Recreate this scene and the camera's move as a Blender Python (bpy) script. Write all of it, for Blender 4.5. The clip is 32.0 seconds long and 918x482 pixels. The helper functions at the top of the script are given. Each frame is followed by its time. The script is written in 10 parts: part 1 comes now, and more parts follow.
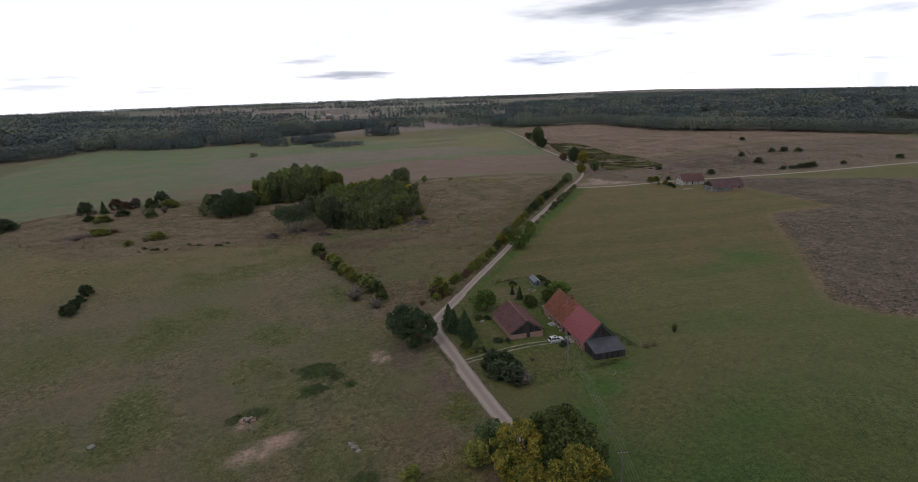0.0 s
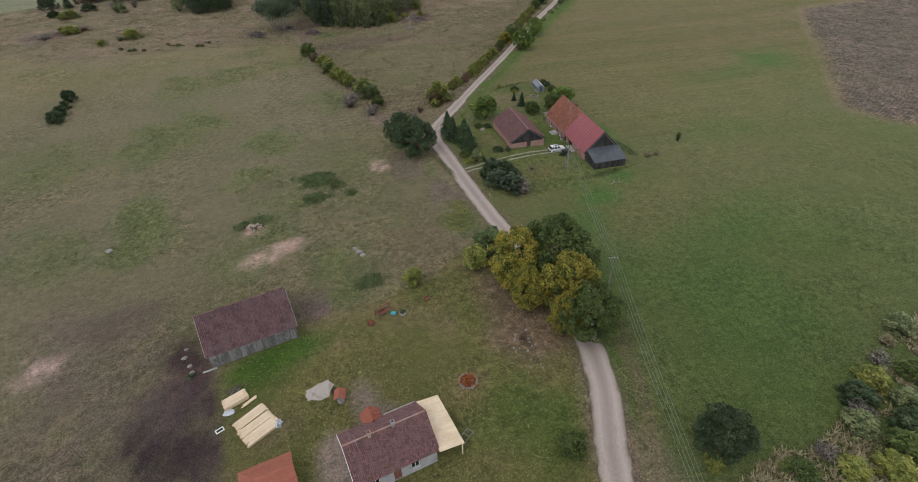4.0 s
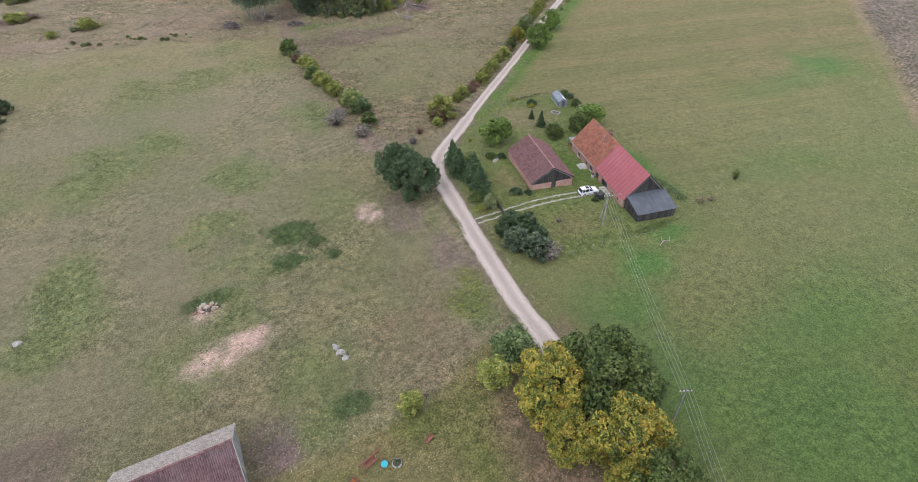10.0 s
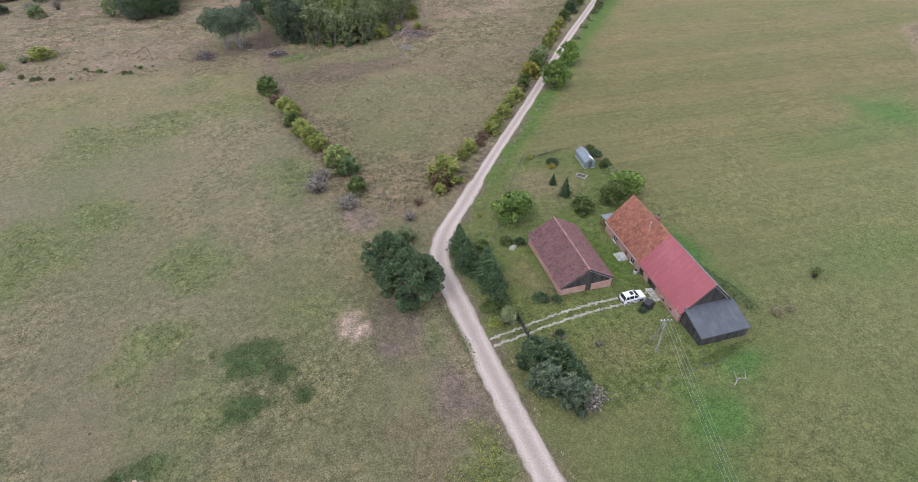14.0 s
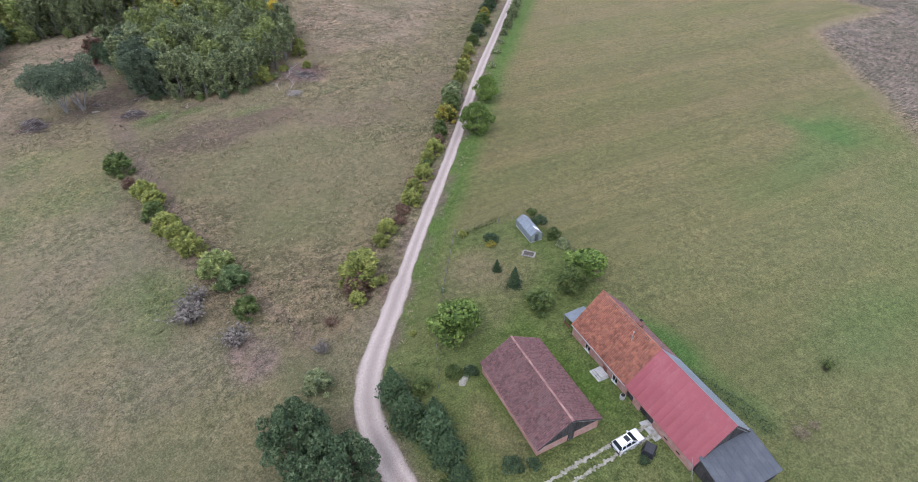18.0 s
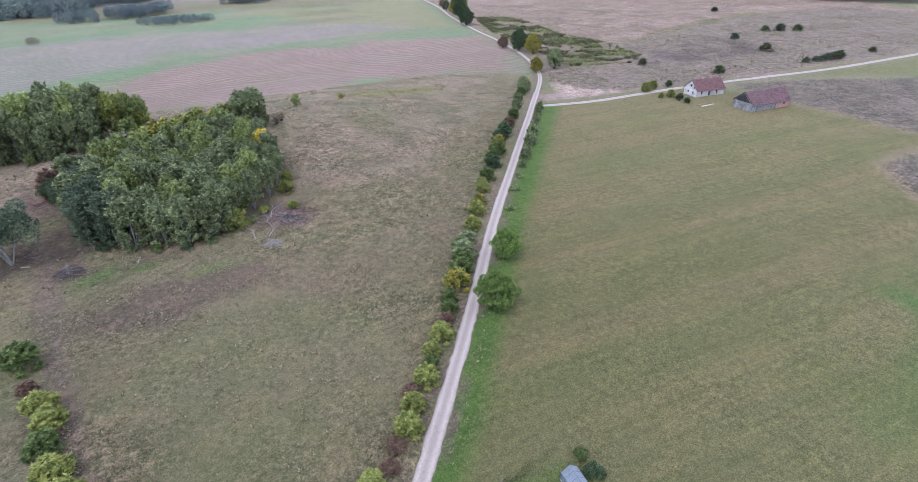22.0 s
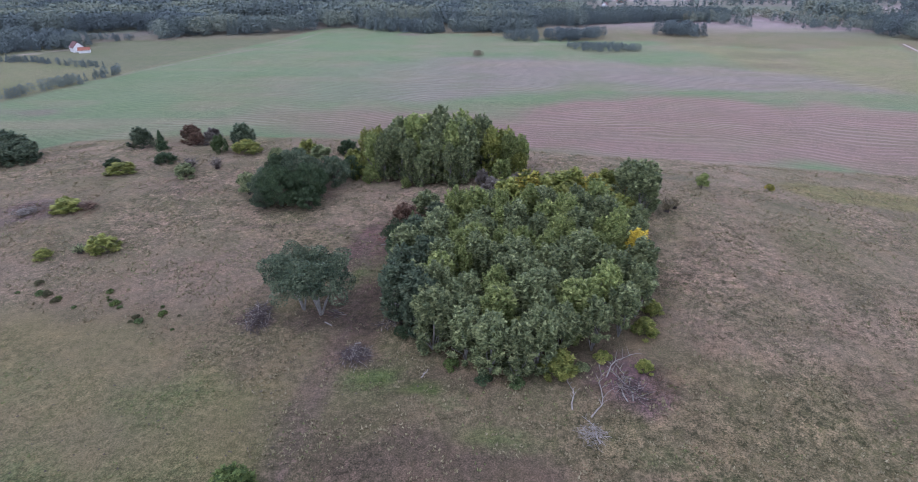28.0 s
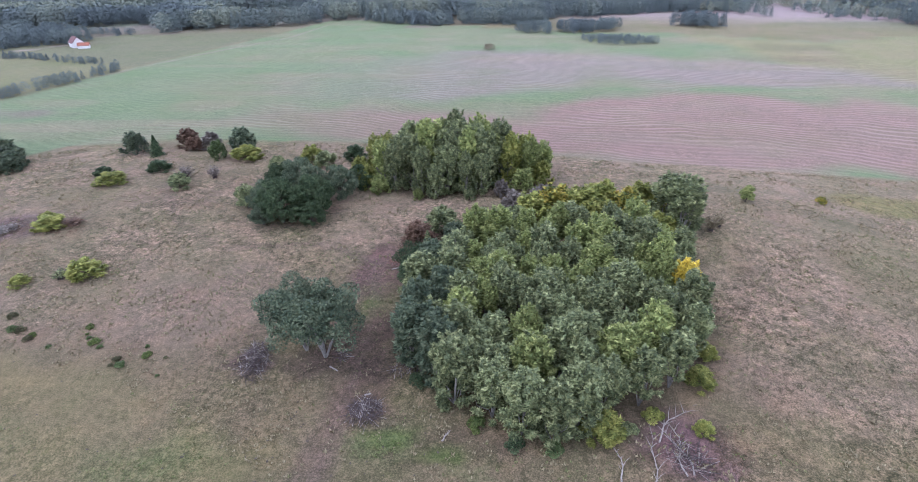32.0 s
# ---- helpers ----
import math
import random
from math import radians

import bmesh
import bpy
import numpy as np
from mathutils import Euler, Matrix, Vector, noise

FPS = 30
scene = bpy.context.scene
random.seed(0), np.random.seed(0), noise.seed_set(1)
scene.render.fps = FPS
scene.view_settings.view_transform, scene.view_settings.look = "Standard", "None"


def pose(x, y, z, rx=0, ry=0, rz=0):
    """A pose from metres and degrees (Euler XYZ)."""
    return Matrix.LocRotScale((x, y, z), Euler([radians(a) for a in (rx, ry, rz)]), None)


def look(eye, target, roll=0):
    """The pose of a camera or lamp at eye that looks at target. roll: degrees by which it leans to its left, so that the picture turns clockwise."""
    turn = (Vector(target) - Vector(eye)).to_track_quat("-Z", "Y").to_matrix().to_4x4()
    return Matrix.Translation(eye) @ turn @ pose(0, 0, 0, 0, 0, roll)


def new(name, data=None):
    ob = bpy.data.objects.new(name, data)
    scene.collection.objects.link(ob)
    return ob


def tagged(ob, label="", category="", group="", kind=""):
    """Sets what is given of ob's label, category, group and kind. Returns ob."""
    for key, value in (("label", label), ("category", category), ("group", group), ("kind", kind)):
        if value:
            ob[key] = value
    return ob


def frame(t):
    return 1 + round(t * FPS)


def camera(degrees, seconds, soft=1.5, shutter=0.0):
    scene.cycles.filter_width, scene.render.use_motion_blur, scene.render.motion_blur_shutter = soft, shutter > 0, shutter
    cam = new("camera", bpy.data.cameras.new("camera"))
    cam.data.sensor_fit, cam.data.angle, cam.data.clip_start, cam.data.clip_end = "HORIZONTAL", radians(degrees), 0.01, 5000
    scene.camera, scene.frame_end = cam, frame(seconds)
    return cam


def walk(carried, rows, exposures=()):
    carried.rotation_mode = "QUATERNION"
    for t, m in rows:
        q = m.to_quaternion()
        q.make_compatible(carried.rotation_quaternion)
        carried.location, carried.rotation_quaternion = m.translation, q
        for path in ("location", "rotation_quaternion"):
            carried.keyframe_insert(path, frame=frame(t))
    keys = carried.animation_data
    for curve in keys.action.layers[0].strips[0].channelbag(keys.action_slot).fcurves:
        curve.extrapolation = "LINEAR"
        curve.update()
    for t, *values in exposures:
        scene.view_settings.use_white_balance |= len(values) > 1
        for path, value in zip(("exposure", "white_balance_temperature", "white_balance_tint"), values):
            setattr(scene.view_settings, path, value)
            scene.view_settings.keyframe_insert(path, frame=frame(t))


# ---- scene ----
cam = camera(81.6, 32.0, 0.6)
METRES, EYE, TILT, LEAN, TURN = 212.0, 64.45, 0.0, 0.0, -25.2
ROWS = [
    (0.0, 0.0, 0.0, 0.0, -0.5, -16.3, 1.73),
    (0.5, 0.0002, -0.0005, -0.0, -0.43, -18.5, 1.74),
    (1.0, 0.0003, -0.0007, 0.0001, -0.36, -21.22, 1.76),
    (1.5, 0.0005, -0.001, 0.0001, -0.31, -23.93, 1.75),
    (2.0, 0.001, -0.0011, 0.0003, -0.26, -26.68, 1.78),
    (2.5, 0.0009, -0.0004, 0.0002, -0.28, -29.42, 1.77),
    (3.0, 0.0007, 0.0014, 0.0004, -0.32, -32.14, 1.77),
    (3.5, 0.0007, 0.0052, -0.0005, -0.42, -34.8, 1.74),
    (5.5, -0.0012, 0.0406, 0.0001, -0.67, -40.36, 1.59),
    (6.0, -0.0017, 0.0521, 0.0, -0.64, -40.32, 1.54),
    (6.5, -0.0022, 0.0643, 0.0001, -0.62, -40.29, 1.49),
    (7.0, -0.0025, 0.0773, -0.0, -0.59, -40.22, 1.47),
    (7.5, -0.0032, 0.0909, -0.0006, -0.58, -40.14, 1.42),
    (8.0, -0.0045, 0.1048, -0.0005, -0.58, -40.14, 1.35),
    (8.5, -0.0055, 0.1191, -0.001, -0.58, -40.1, 1.37),
    (9.0, -0.0067, 0.134, -0.0014, -0.55, -40.06, 1.34),
    (9.5, -0.008, 0.1497, -0.0014, -0.54, -40.04, 1.32),
    (10.0, -0.0093, 0.1657, -0.0016, -0.55, -40.02, 1.3),
    (10.5, -0.0106, 0.1821, -0.0021, -0.57, -39.96, 1.28),
    (11.0, -0.0118, 0.1992, -0.0022, -0.54, -39.96, 1.25),
    (11.5, -0.0131, 0.2169, -0.0023, -0.57, -39.94, 1.2),
    (12.0, -0.0143, 0.2353, -0.0027, -0.6, -39.88, 1.14),
    (12.5, -0.0155, 0.2543, -0.003, -0.67, -39.84, 1.11),
    (13.0, -0.0155, 0.274, -0.0033, -0.65, -39.83, 1.12),
    (13.5, -0.0161, 0.2941, -0.0038, -0.62, -39.81, 1.09),
    (14.0, -0.0171, 0.3138, -0.0042, -0.62, -39.77, 1.04),
    (14.5, -0.0175, 0.3329, -0.0047, -3.02, -39.78, 1.08),
    (16.5, -0.0166, 0.4054, -0.0061, -9.5, -39.79, 1.16),
    (17.0, -0.0152, 0.4244, -0.0066, -9.88, -39.75, 1.09),
    (17.5, -0.0135, 0.4432, -0.0072, -10.36, -39.73, 1.07),
    (18.0, -0.0113, 0.4608, -0.0077, -11.48, -39.74, 1.07),
    (18.5, -0.0083, 0.4821, -0.008, -12.19, -39.74, 1.06),
    (19.0, -0.0052, 0.5006, -0.0083, -12.72, -39.73, 1.05),
    (19.5, -0.0026, 0.522, -0.0089, -14.14, -39.74, 1.03),
    (20.0, 0.001, 0.5438, -0.0099, -14.48, -39.7, 1.05),
    (20.5, 0.0051, 0.5674, -0.0095, -14.69, -38.97, 1.01),
    (21.0, 0.0089, 0.5904, -0.0101, -14.92, -36.1, 1.01),
    (21.5, 0.0126, 0.6135, -0.0111, -15.08, -33.18, 0.97),
    (22.0, 0.014, 0.6361, -0.0109, -10.8, -30.34, 0.85),
    (22.5, 0.0165, 0.6599, -0.0115, -1.67, -27.41, 0.62),
    (23.0, 0.0213, 0.6849, -0.0123, 3.99, -24.55, 0.55),
    (23.5, 0.0212, 0.7091, -0.0139, 5.02, -22.43, 0.54),
    (24.0, 0.0195, 0.7334, -0.0146, 6.8, -22.33, 0.5),
    (24.5, 0.0157, 0.7582, -0.0151, 8.73, -22.32, 0.47),
    (25.0, 0.0081, 0.7824, -0.0153, 10.8, -22.32, 0.41),
    (25.5, -0.0008, 0.8074, -0.0161, 21.49, -22.42, 0.17),
    (26.0, -0.0049, 0.8334, -0.0164, 28.87, -22.54, 0.1),
    (26.5, -0.0148, 0.857, -0.0167, 29.92, -22.58, 0.11),
    (28.5, -0.0504, 0.914, -0.017, 30.74, -28.36, 0.29),
    (29.0, -0.0556, 0.9199, -0.0169, 30.94, -28.39, 0.38),
    (29.5, -0.0607, 0.9251, -0.0167, 31.03, -28.4, 0.43),
    (30.0, -0.066, 0.9307, -0.0167, 31.09, -28.36, 0.49),
    (30.5, -0.0717, 0.9363, -0.0163, 31.11, -28.37, 0.51),
    (31.0, -0.0779, 0.9434, -0.0163, 31.13, -28.38, 0.54),
    (31.5, -0.085, 0.9518, -0.016, 31.11, -28.36, 0.58),
    (32.0, -0.0929, 0.9615, -0.0161, 31.1, -28.35, 0.6),
]
EXPOSURES = [(0.0, -2.32, 6450, 11), (1.0, -2.26, 6400, 11), (2.0, -1.99, 6320, 8), (3.0, -1.68, 6380, 8), (4.5, -1.28, 6440, 9), (6.0, -1.05, 6370, 10), (7.0, -0.76, 6250, 11), (8.0, -0.54, 6160, 11),
             (12.0, -0.52, 6060, 11), (18.0, -0.48, 5730, 14.5), (21.0, -0.5, 5530, 14.5), (22.0, -0.49, 5370, 15.0), (23.0, -0.42, 5250, 17.7), (24.0, -0.71, 5150, 18.7), (25.0, -1.02, 5260, 19.2), (26.0, -1.1, 5310, 19.2),
             (26.5, -1.1, 5310, 19.2), (28.5, -0.81, 5350, 21.2), (30.0, -0.53, 5400, 21.2), (32.0, -0.41, 5400, 21.2)]
walk(cam, [(t, pose(0, 0, EYE, TILT, LEAN, TURN) @ pose(METRES * x, METRES * y, METRES * z, 90 + pitch, roll, yaw)) for t, x, y, z, yaw, pitch, roll in ROWS], EXPOSURES)

# ---- world and sun: a bright overcast day ----
SUN_ELEVATION, SUN_AZIMUTH = 58.0, 250.0      # azimuth clockwise from +y


def make_world():
    w = bpy.data.worlds.new("overcast_sky")
    scene.world = w
    w.use_nodes = True
    nt = w.node_tree
    nt.nodes.clear()
    N, Lk = nt.nodes.new, nt.links.new
    out, bg = N("ShaderNodeOutputWorld"), N("ShaderNodeBackground")
    sky = N("ShaderNodeTexSky")
    sky.sky_type, sky.sun_disc = "NISHITA", False
    sky.sun_elevation, sky.sun_rotation = radians(SUN_ELEVATION), radians(SUN_AZIMUTH)
    co = N("ShaderNodeTexCoord")
    sep = N("ShaderNodeSeparateXYZ")
    Lk(co.outputs["Generated"], sep.inputs[0])
    # flattened cloud layer: direction divided by height
    h = N("ShaderNodeMath"); h.operation = "MAXIMUM"; h.inputs[1].default_value = 0.0
    Lk(sep.outputs["Z"], h.inputs[0])
    ha = N("ShaderNodeMath"); ha.operation = "ADD"; ha.inputs[1].default_value = 0.09
    Lk(h.outputs[0], ha.inputs[0])
    dx = N("ShaderNodeMath"); dx.operation = "DIVIDE"
    dy = N("ShaderNodeMath"); dy.operation = "DIVIDE"
    Lk(sep.outputs["X"], dx.inputs[0]); Lk(ha.outputs[0], dx.inputs[1])
    Lk(sep.outputs["Y"], dy.inputs[0]); Lk(ha.outputs[0], dy.inputs[1])
    com = N("ShaderNodeCombineXYZ")
    Lk(dx.outputs[0], com.inputs["X"]); Lk(dy.outputs[0], com.inputs["Y"])
    cl = N("ShaderNodeTexNoise")
    cl.inputs["Scale"].default_value, cl.inputs["Detail"].default_value, cl.inputs["Roughness"].default_value = 0.55, 6, 0.55
    Lk(com.outputs[0], cl.inputs["Vector"])
    ramp = N("ShaderNodeValToRGB")
    ramp.color_ramp.elements[0].position, ramp.color_ramp.elements[0].color = 0.27, (0.50, 0.55, 0.68, 1)
    ramp.color_ramp.elements[1].position, ramp.color_ramp.elements[1].color = 0.40, (1, 1, 1.02, 1)
    Lk(cl.outputs["Fac"], ramp.inputs[0])
    # the cloud deck thins towards the skyline and is bright overhead
    rad = N("ShaderNodeValToRGB")
    e = rad.color_ramp.elements
    e[0].position, e[0].color = 0.0, (6.0, 6.1, 6.3, 1)
    e[1].position, e[1].color = 0.30, (1.75, 1.80, 1.92, 1)
    m0 = e.new(0.15); m0.color = (5.4, 5.5, 5.7, 1)
    m1 = e.new(1.0); m1.color = (2.3, 2.36, 2.5, 1)
    Lk(h.outputs[0], rad.inputs[0])
    mul = N("ShaderNodeMix"); mul.data_type, mul.blend_type = "RGBA", "MULTIPLY"
    mul.inputs[0].default_value = 1.0
    Lk(rad.outputs[0], mul.inputs[6]); Lk(ramp.outputs[0], mul.inputs[7])
    sc = N("ShaderNodeMix"); sc.data_type, sc.blend_type = "RGBA", "MULTIPLY"
    sc.inputs[0].default_value = 1.0
    sc.inputs[7].default_value = (0.1, 0.1, 0.1, 1)
    Lk(sky.outputs[0], sc.inputs[6])
    mix = N("ShaderNodeMix"); mix.data_type = "RGBA"
    mix.inputs[0].default_value = 0.9
    Lk(sc.outputs[2], mix.inputs[6]); Lk(mul.outputs[2], mix.inputs[7])
    colour = mix.outputs[2]
    # grey cloud banks low in the sky: direction, half width, half height, depth
    for d, su, sv, deep in (((0.7059, 0.6993, 0.1200), 0.24, 0.034, 0.9), ((0.2552, 0.9666, 0.0239), 0.10, 0.009, 0.72), ((0.1796, 0.9826, 0.047), 0.05, 0.005, 0.45), ((-0.2034, 0.979, 0.0155), 0.06, 0.006, 0.3)):
        d = Vector(d)
        side = Vector((d.y, -d.x, 0)).normalized()
        sub = N("ShaderNodeVectorMath"); sub.operation = "SUBTRACT"; sub.inputs[1].default_value = d
        Lk(co.outputs["Generated"], sub.inputs[0])
        du = N("ShaderNodeVectorMath"); du.operation = "DOT_PRODUCT"; du.inputs[1].default_value = side / su
        dv = N("ShaderNodeVectorMath"); dv.operation = "DOT_PRODUCT"; dv.inputs[1].default_value = Vector((0, 0, 1 / sv))
        Lk(sub.outputs[0], du.inputs[0]); Lk(sub.outputs[0], dv.inputs[0])
        cv = N("ShaderNodeCombineXYZ")
        Lk(du.outputs["Value"], cv.inputs[0]); Lk(dv.outputs["Value"], cv.inputs[1])
        ln = N("ShaderNodeVectorMath"); ln.operation = "LENGTH"
        Lk(cv.outputs[0], ln.inputs[0])
        wob = N("ShaderNodeTexNoise"); wob.inputs["Scale"].default_value, wob.inputs["Detail"].default_value = 1.6, 5
        Lk(cv.outputs[0], wob.inputs["Vector"])
        ws = N("ShaderNodeMath"); ws.operation = "MULTIPLY_ADD"; ws.inputs[1].default_value, ws.inputs[2].default_value = 1.6, -0.8
        Lk(wob.outputs["Fac"], ws.inputs[0])
        sm = N("ShaderNodeMath"); sm.operation = "ADD"
        Lk(ln.outputs["Value"], sm.inputs[0]); Lk(ws.outputs[0], sm.inputs[1])
        mr = N("ShaderNodeMapRange"); mr.interpolation_type = "SMOOTHSTEP"
        for k, q in zip(("From Min", "From Max", "To Min", "To Max"), (0.25, 1.05, deep, 0.0)):
            mr.inputs[k].default_value = q
        Lk(sm.outputs[0], mr.inputs[0])
        cm = N("ShaderNodeMix"); cm.data_type = "RGBA"
        cm.inputs[7].default_value = (1.5, 1.66, 2.1, 1)
        Lk(mr.outputs[0], cm.inputs[0]); Lk(colour, cm.inputs[6])
        colour = cm.outputs[2]
    Lk(colour, bg.inputs["Color"])
    bg.inputs["Strength"].default_value = 1.0
    Lk(bg.outputs[0], out.inputs[0])


make_world()
sun = bpy.data.lights.new("sun", "SUN")
sun.energy, sun.angle, sun.color = 1.5, radians(18), (1, 0.96, 0.9)
az, el = radians(SUN_AZIMUTH), radians(SUN_ELEVATION)
toward = Vector((math.sin(az) * math.cos(el), math.cos(az) * math.cos(el), math.sin(el)))
new("sun", sun).matrix_world = look(toward * 300, (0, 0, 0))


# ---- materials ----
def node_material(name):
    m = bpy.data.materials.new(name)
    m.use_nodes = True
    return m, m.node_tree, m.node_tree.nodes["Principled BSDF"]


def surface(name, low, high, scale=3.0, rough=0.8, bump=0.3, fine=25.0, metal=0.0, stain=None, detail=6, stretch=(1, 1, 1), stain_scale=0.6, island=0.0):
    """A worn matt surface: two colours mixed by coarse and fine noise, with relief and optional stains."""
    m, nt, bsdf = node_material(name)
    N, Lk = nt.nodes.new, nt.links.new
    co, mp = N("ShaderNodeTexCoord"), N("ShaderNodeMapping")
    mp.inputs["Scale"].default_value = stretch
    Lk(co.outputs["Object"], mp.inputs[0])
    a, b = N("ShaderNodeTexNoise"), N("ShaderNodeTexNoise")
    a.inputs["Scale"].default_value, a.inputs["Detail"].default_value = scale, detail
    b.inputs["Scale"].default_value, b.inputs["Detail"].default_value = fine, 4
    Lk(mp.outputs[0], a.inputs["Vector"]); Lk(mp.outputs[0], b.inputs["Vector"])
    ad = N("ShaderNodeMath"); ad.operation = "ADD"
    Lk(a.outputs["Fac"], ad.inputs[0]); Lk(b.outputs["Fac"], ad.inputs[1])
    info = N("ShaderNodeObjectInfo")
    rnd = N("ShaderNodeMath"); rnd.operation = "MULTIPLY_ADD"; rnd.inputs[1].default_value, rnd.inputs[2].default_value = 0.12, -0.06
    Lk(info.outputs["Random"], rnd.inputs[0])
    ad2 = N("ShaderNodeMath"); ad2.operation = "ADD"
    Lk(ad.outputs[0], ad2.inputs[0]); Lk(rnd.outputs[0], ad2.inputs[1])
    if island:      # each tile or board a shade of its own
        geo = N("ShaderNodeNewGeometry")
        isl = N("ShaderNodeMath"); isl.operation = "MULTIPLY_ADD"; isl.inputs[1].default_value, isl.inputs[2].default_value = island, -island / 2
        Lk(geo.outputs["Random Per Island"], isl.inputs[0])
        ad3 = N("ShaderNodeMath"); ad3.operation = "ADD"
        Lk(ad2.outputs[0], ad3.inputs[0]); Lk(isl.outputs[0], ad3.inputs[1])
        ad2 = ad3
    half = N("ShaderNodeMath"); half.operation = "MULTIPLY"; half.inputs[1].default_value = 0.5
    Lk(ad2.outputs[0], half.inputs[0])
    r = N("ShaderNodeValToRGB")
    r.color_ramp.elements[0].position, r.color_ramp.elements[0].color = 0.36, (*low, 1)
    r.color_ramp.elements[1].position, r.color_ramp.elements[1].color = 0.64, (*high, 1)
    Lk(half.outputs[0], r.inputs[0])
    colour = r.outputs[0]
    if stain:
        s = N("ShaderNodeTexNoise")
        s.inputs["Scale"].default_value, s.inputs["Detail"].default_value, s.inputs["Roughness"].default_value = stain_scale, 8, 0.7
        Lk(co.outputs["Object"], s.inputs["Vector"])
        sr = N("ShaderNodeMapRange"); sr.inputs["From Min"].default_value, sr.inputs["From Max"].default_value = 0.50, 0.66
        Lk(s.outputs["Fac"], sr.inputs[0])
        mx = N("ShaderNodeMix"); mx.data_type = "RGBA"; mx.inputs[7].default_value = (*stain, 1)
        Lk(sr.outputs[0], mx.inputs[0]); Lk(colour, mx.inputs[6])
        colour = mx.outputs[2]
    Lk(colour, bsdf.inputs["Base Color"])
    bsdf.inputs["Roughness"].default_value, bsdf.inputs["Metallic"].default_value = rough, metal
    if bump:
        bp = N("ShaderNodeBump"); bp.inputs["Strength"].default_value, bp.inputs["Distance"].default_value = bump, 0.05
        Lk(half.outputs[0], bp.inputs["Height"]); Lk(bp.outputs[0], bsdf.inputs["Normal"])
    return m


def leaf_material(name, colours, spread=1.0):
    """Foliage: each leaf takes a colour of the row by chance, each plant a shade of its own; light passes through."""
    m, nt, bsdf = node_material(name)
    N, Lk = nt.nodes.new, nt.links.new
    geo, info = N("ShaderNodeNewGeometry"), N("ShaderNodeObjectInfo")
    co, big = N("ShaderNodeTexCoord"), N("ShaderNodeTexNoise")
    big.inputs["Scale"].default_value, big.inputs["Detail"].default_value = 0.75, 4
    Lk(co.outputs["Object"], big.inputs["Vector"])
    s = N("ShaderNodeMath"); s.operation = "MULTIPLY_ADD"; s.inputs[1].default_value = 0.6
    Lk(geo.outputs["Random Per Island"], s.inputs[0])
    b2 = N("ShaderNodeMath"); b2.operation = "MULTIPLY_ADD"; b2.inputs[1].default_value, b2.inputs[2].default_value = 1.4 * spread, -0.50 * spread
    Lk(big.outputs["Fac"], b2.inputs[0]); Lk(b2.outputs[0], s.inputs[2])
    r = N("ShaderNodeValToRGB")
    r.color_ramp.elements[0].color = (*colours[0], 1)
    r.color_ramp.elements[0].position = 0.1
    r.color_ramp.elements[1].color = (*colours[-1], 1)
    r.color_ramp.elements[1].position = 0.9
    for i, c in enumerate(colours[1:-1], 1):
        r.color_ramp.elements.new(0.1 + 0.8 * i / (len(colours) - 1)).color = (*c, 1)
    Lk(s.outputs[0], r.inputs[0])
    hs = N("ShaderNodeHueSaturation")
    v = N("ShaderNodeMath"); v.operation = "MULTIPLY_ADD"; v.inputs[1].default_value, v.inputs[2].default_value = 0.28, 0.74
    Lk(info.outputs["Random"], v.inputs[0]); Lk(r.outputs[0], hs.inputs["Color"])
    each = N("ShaderNodeMath"); each.operation = "MULTIPLY"; each.inputs[1].default_value = 17.3
    Lk(geo.outputs["Random Per Island"], each.inputs[0])
    fr = N("ShaderNodeMath"); fr.operation = "FRACT"
    Lk(each.outputs[0], fr.inputs[0])
    lit = N("ShaderNodeMath"); lit.operation = "MULTIPLY_ADD"; lit.inputs[1].default_value, lit.inputs[2].default_value = 0.46, 0.75
    Lk(fr.outputs[0], lit.inputs[0])
    val = N("ShaderNodeMath"); val.operation = "MULTIPLY"
    Lk(v.outputs[0], val.inputs[0]); Lk(lit.outputs[0], val.inputs[1]); Lk(val.outputs[0], hs.inputs["Value"])
    Lk(hs.outputs[0], bsdf.inputs["Base Color"])
    bsdf.inputs["Roughness"].default_value = 0.6
    bsdf.inputs["Specular IOR Level"].default_value = 0.12
    tr, mx, out = N("ShaderNodeBsdfTranslucent"), N("ShaderNodeMixShader"), nt.nodes["Material Output"]
    Lk(hs.outputs[0], tr.inputs["Color"])
    mx.inputs[0].default_value = 0.12
    Lk(bsdf.outputs[0], mx.inputs[1]); Lk(tr.outputs[0], mx.inputs[2]); Lk(mx.outputs[0], out.inputs[0])
    return m


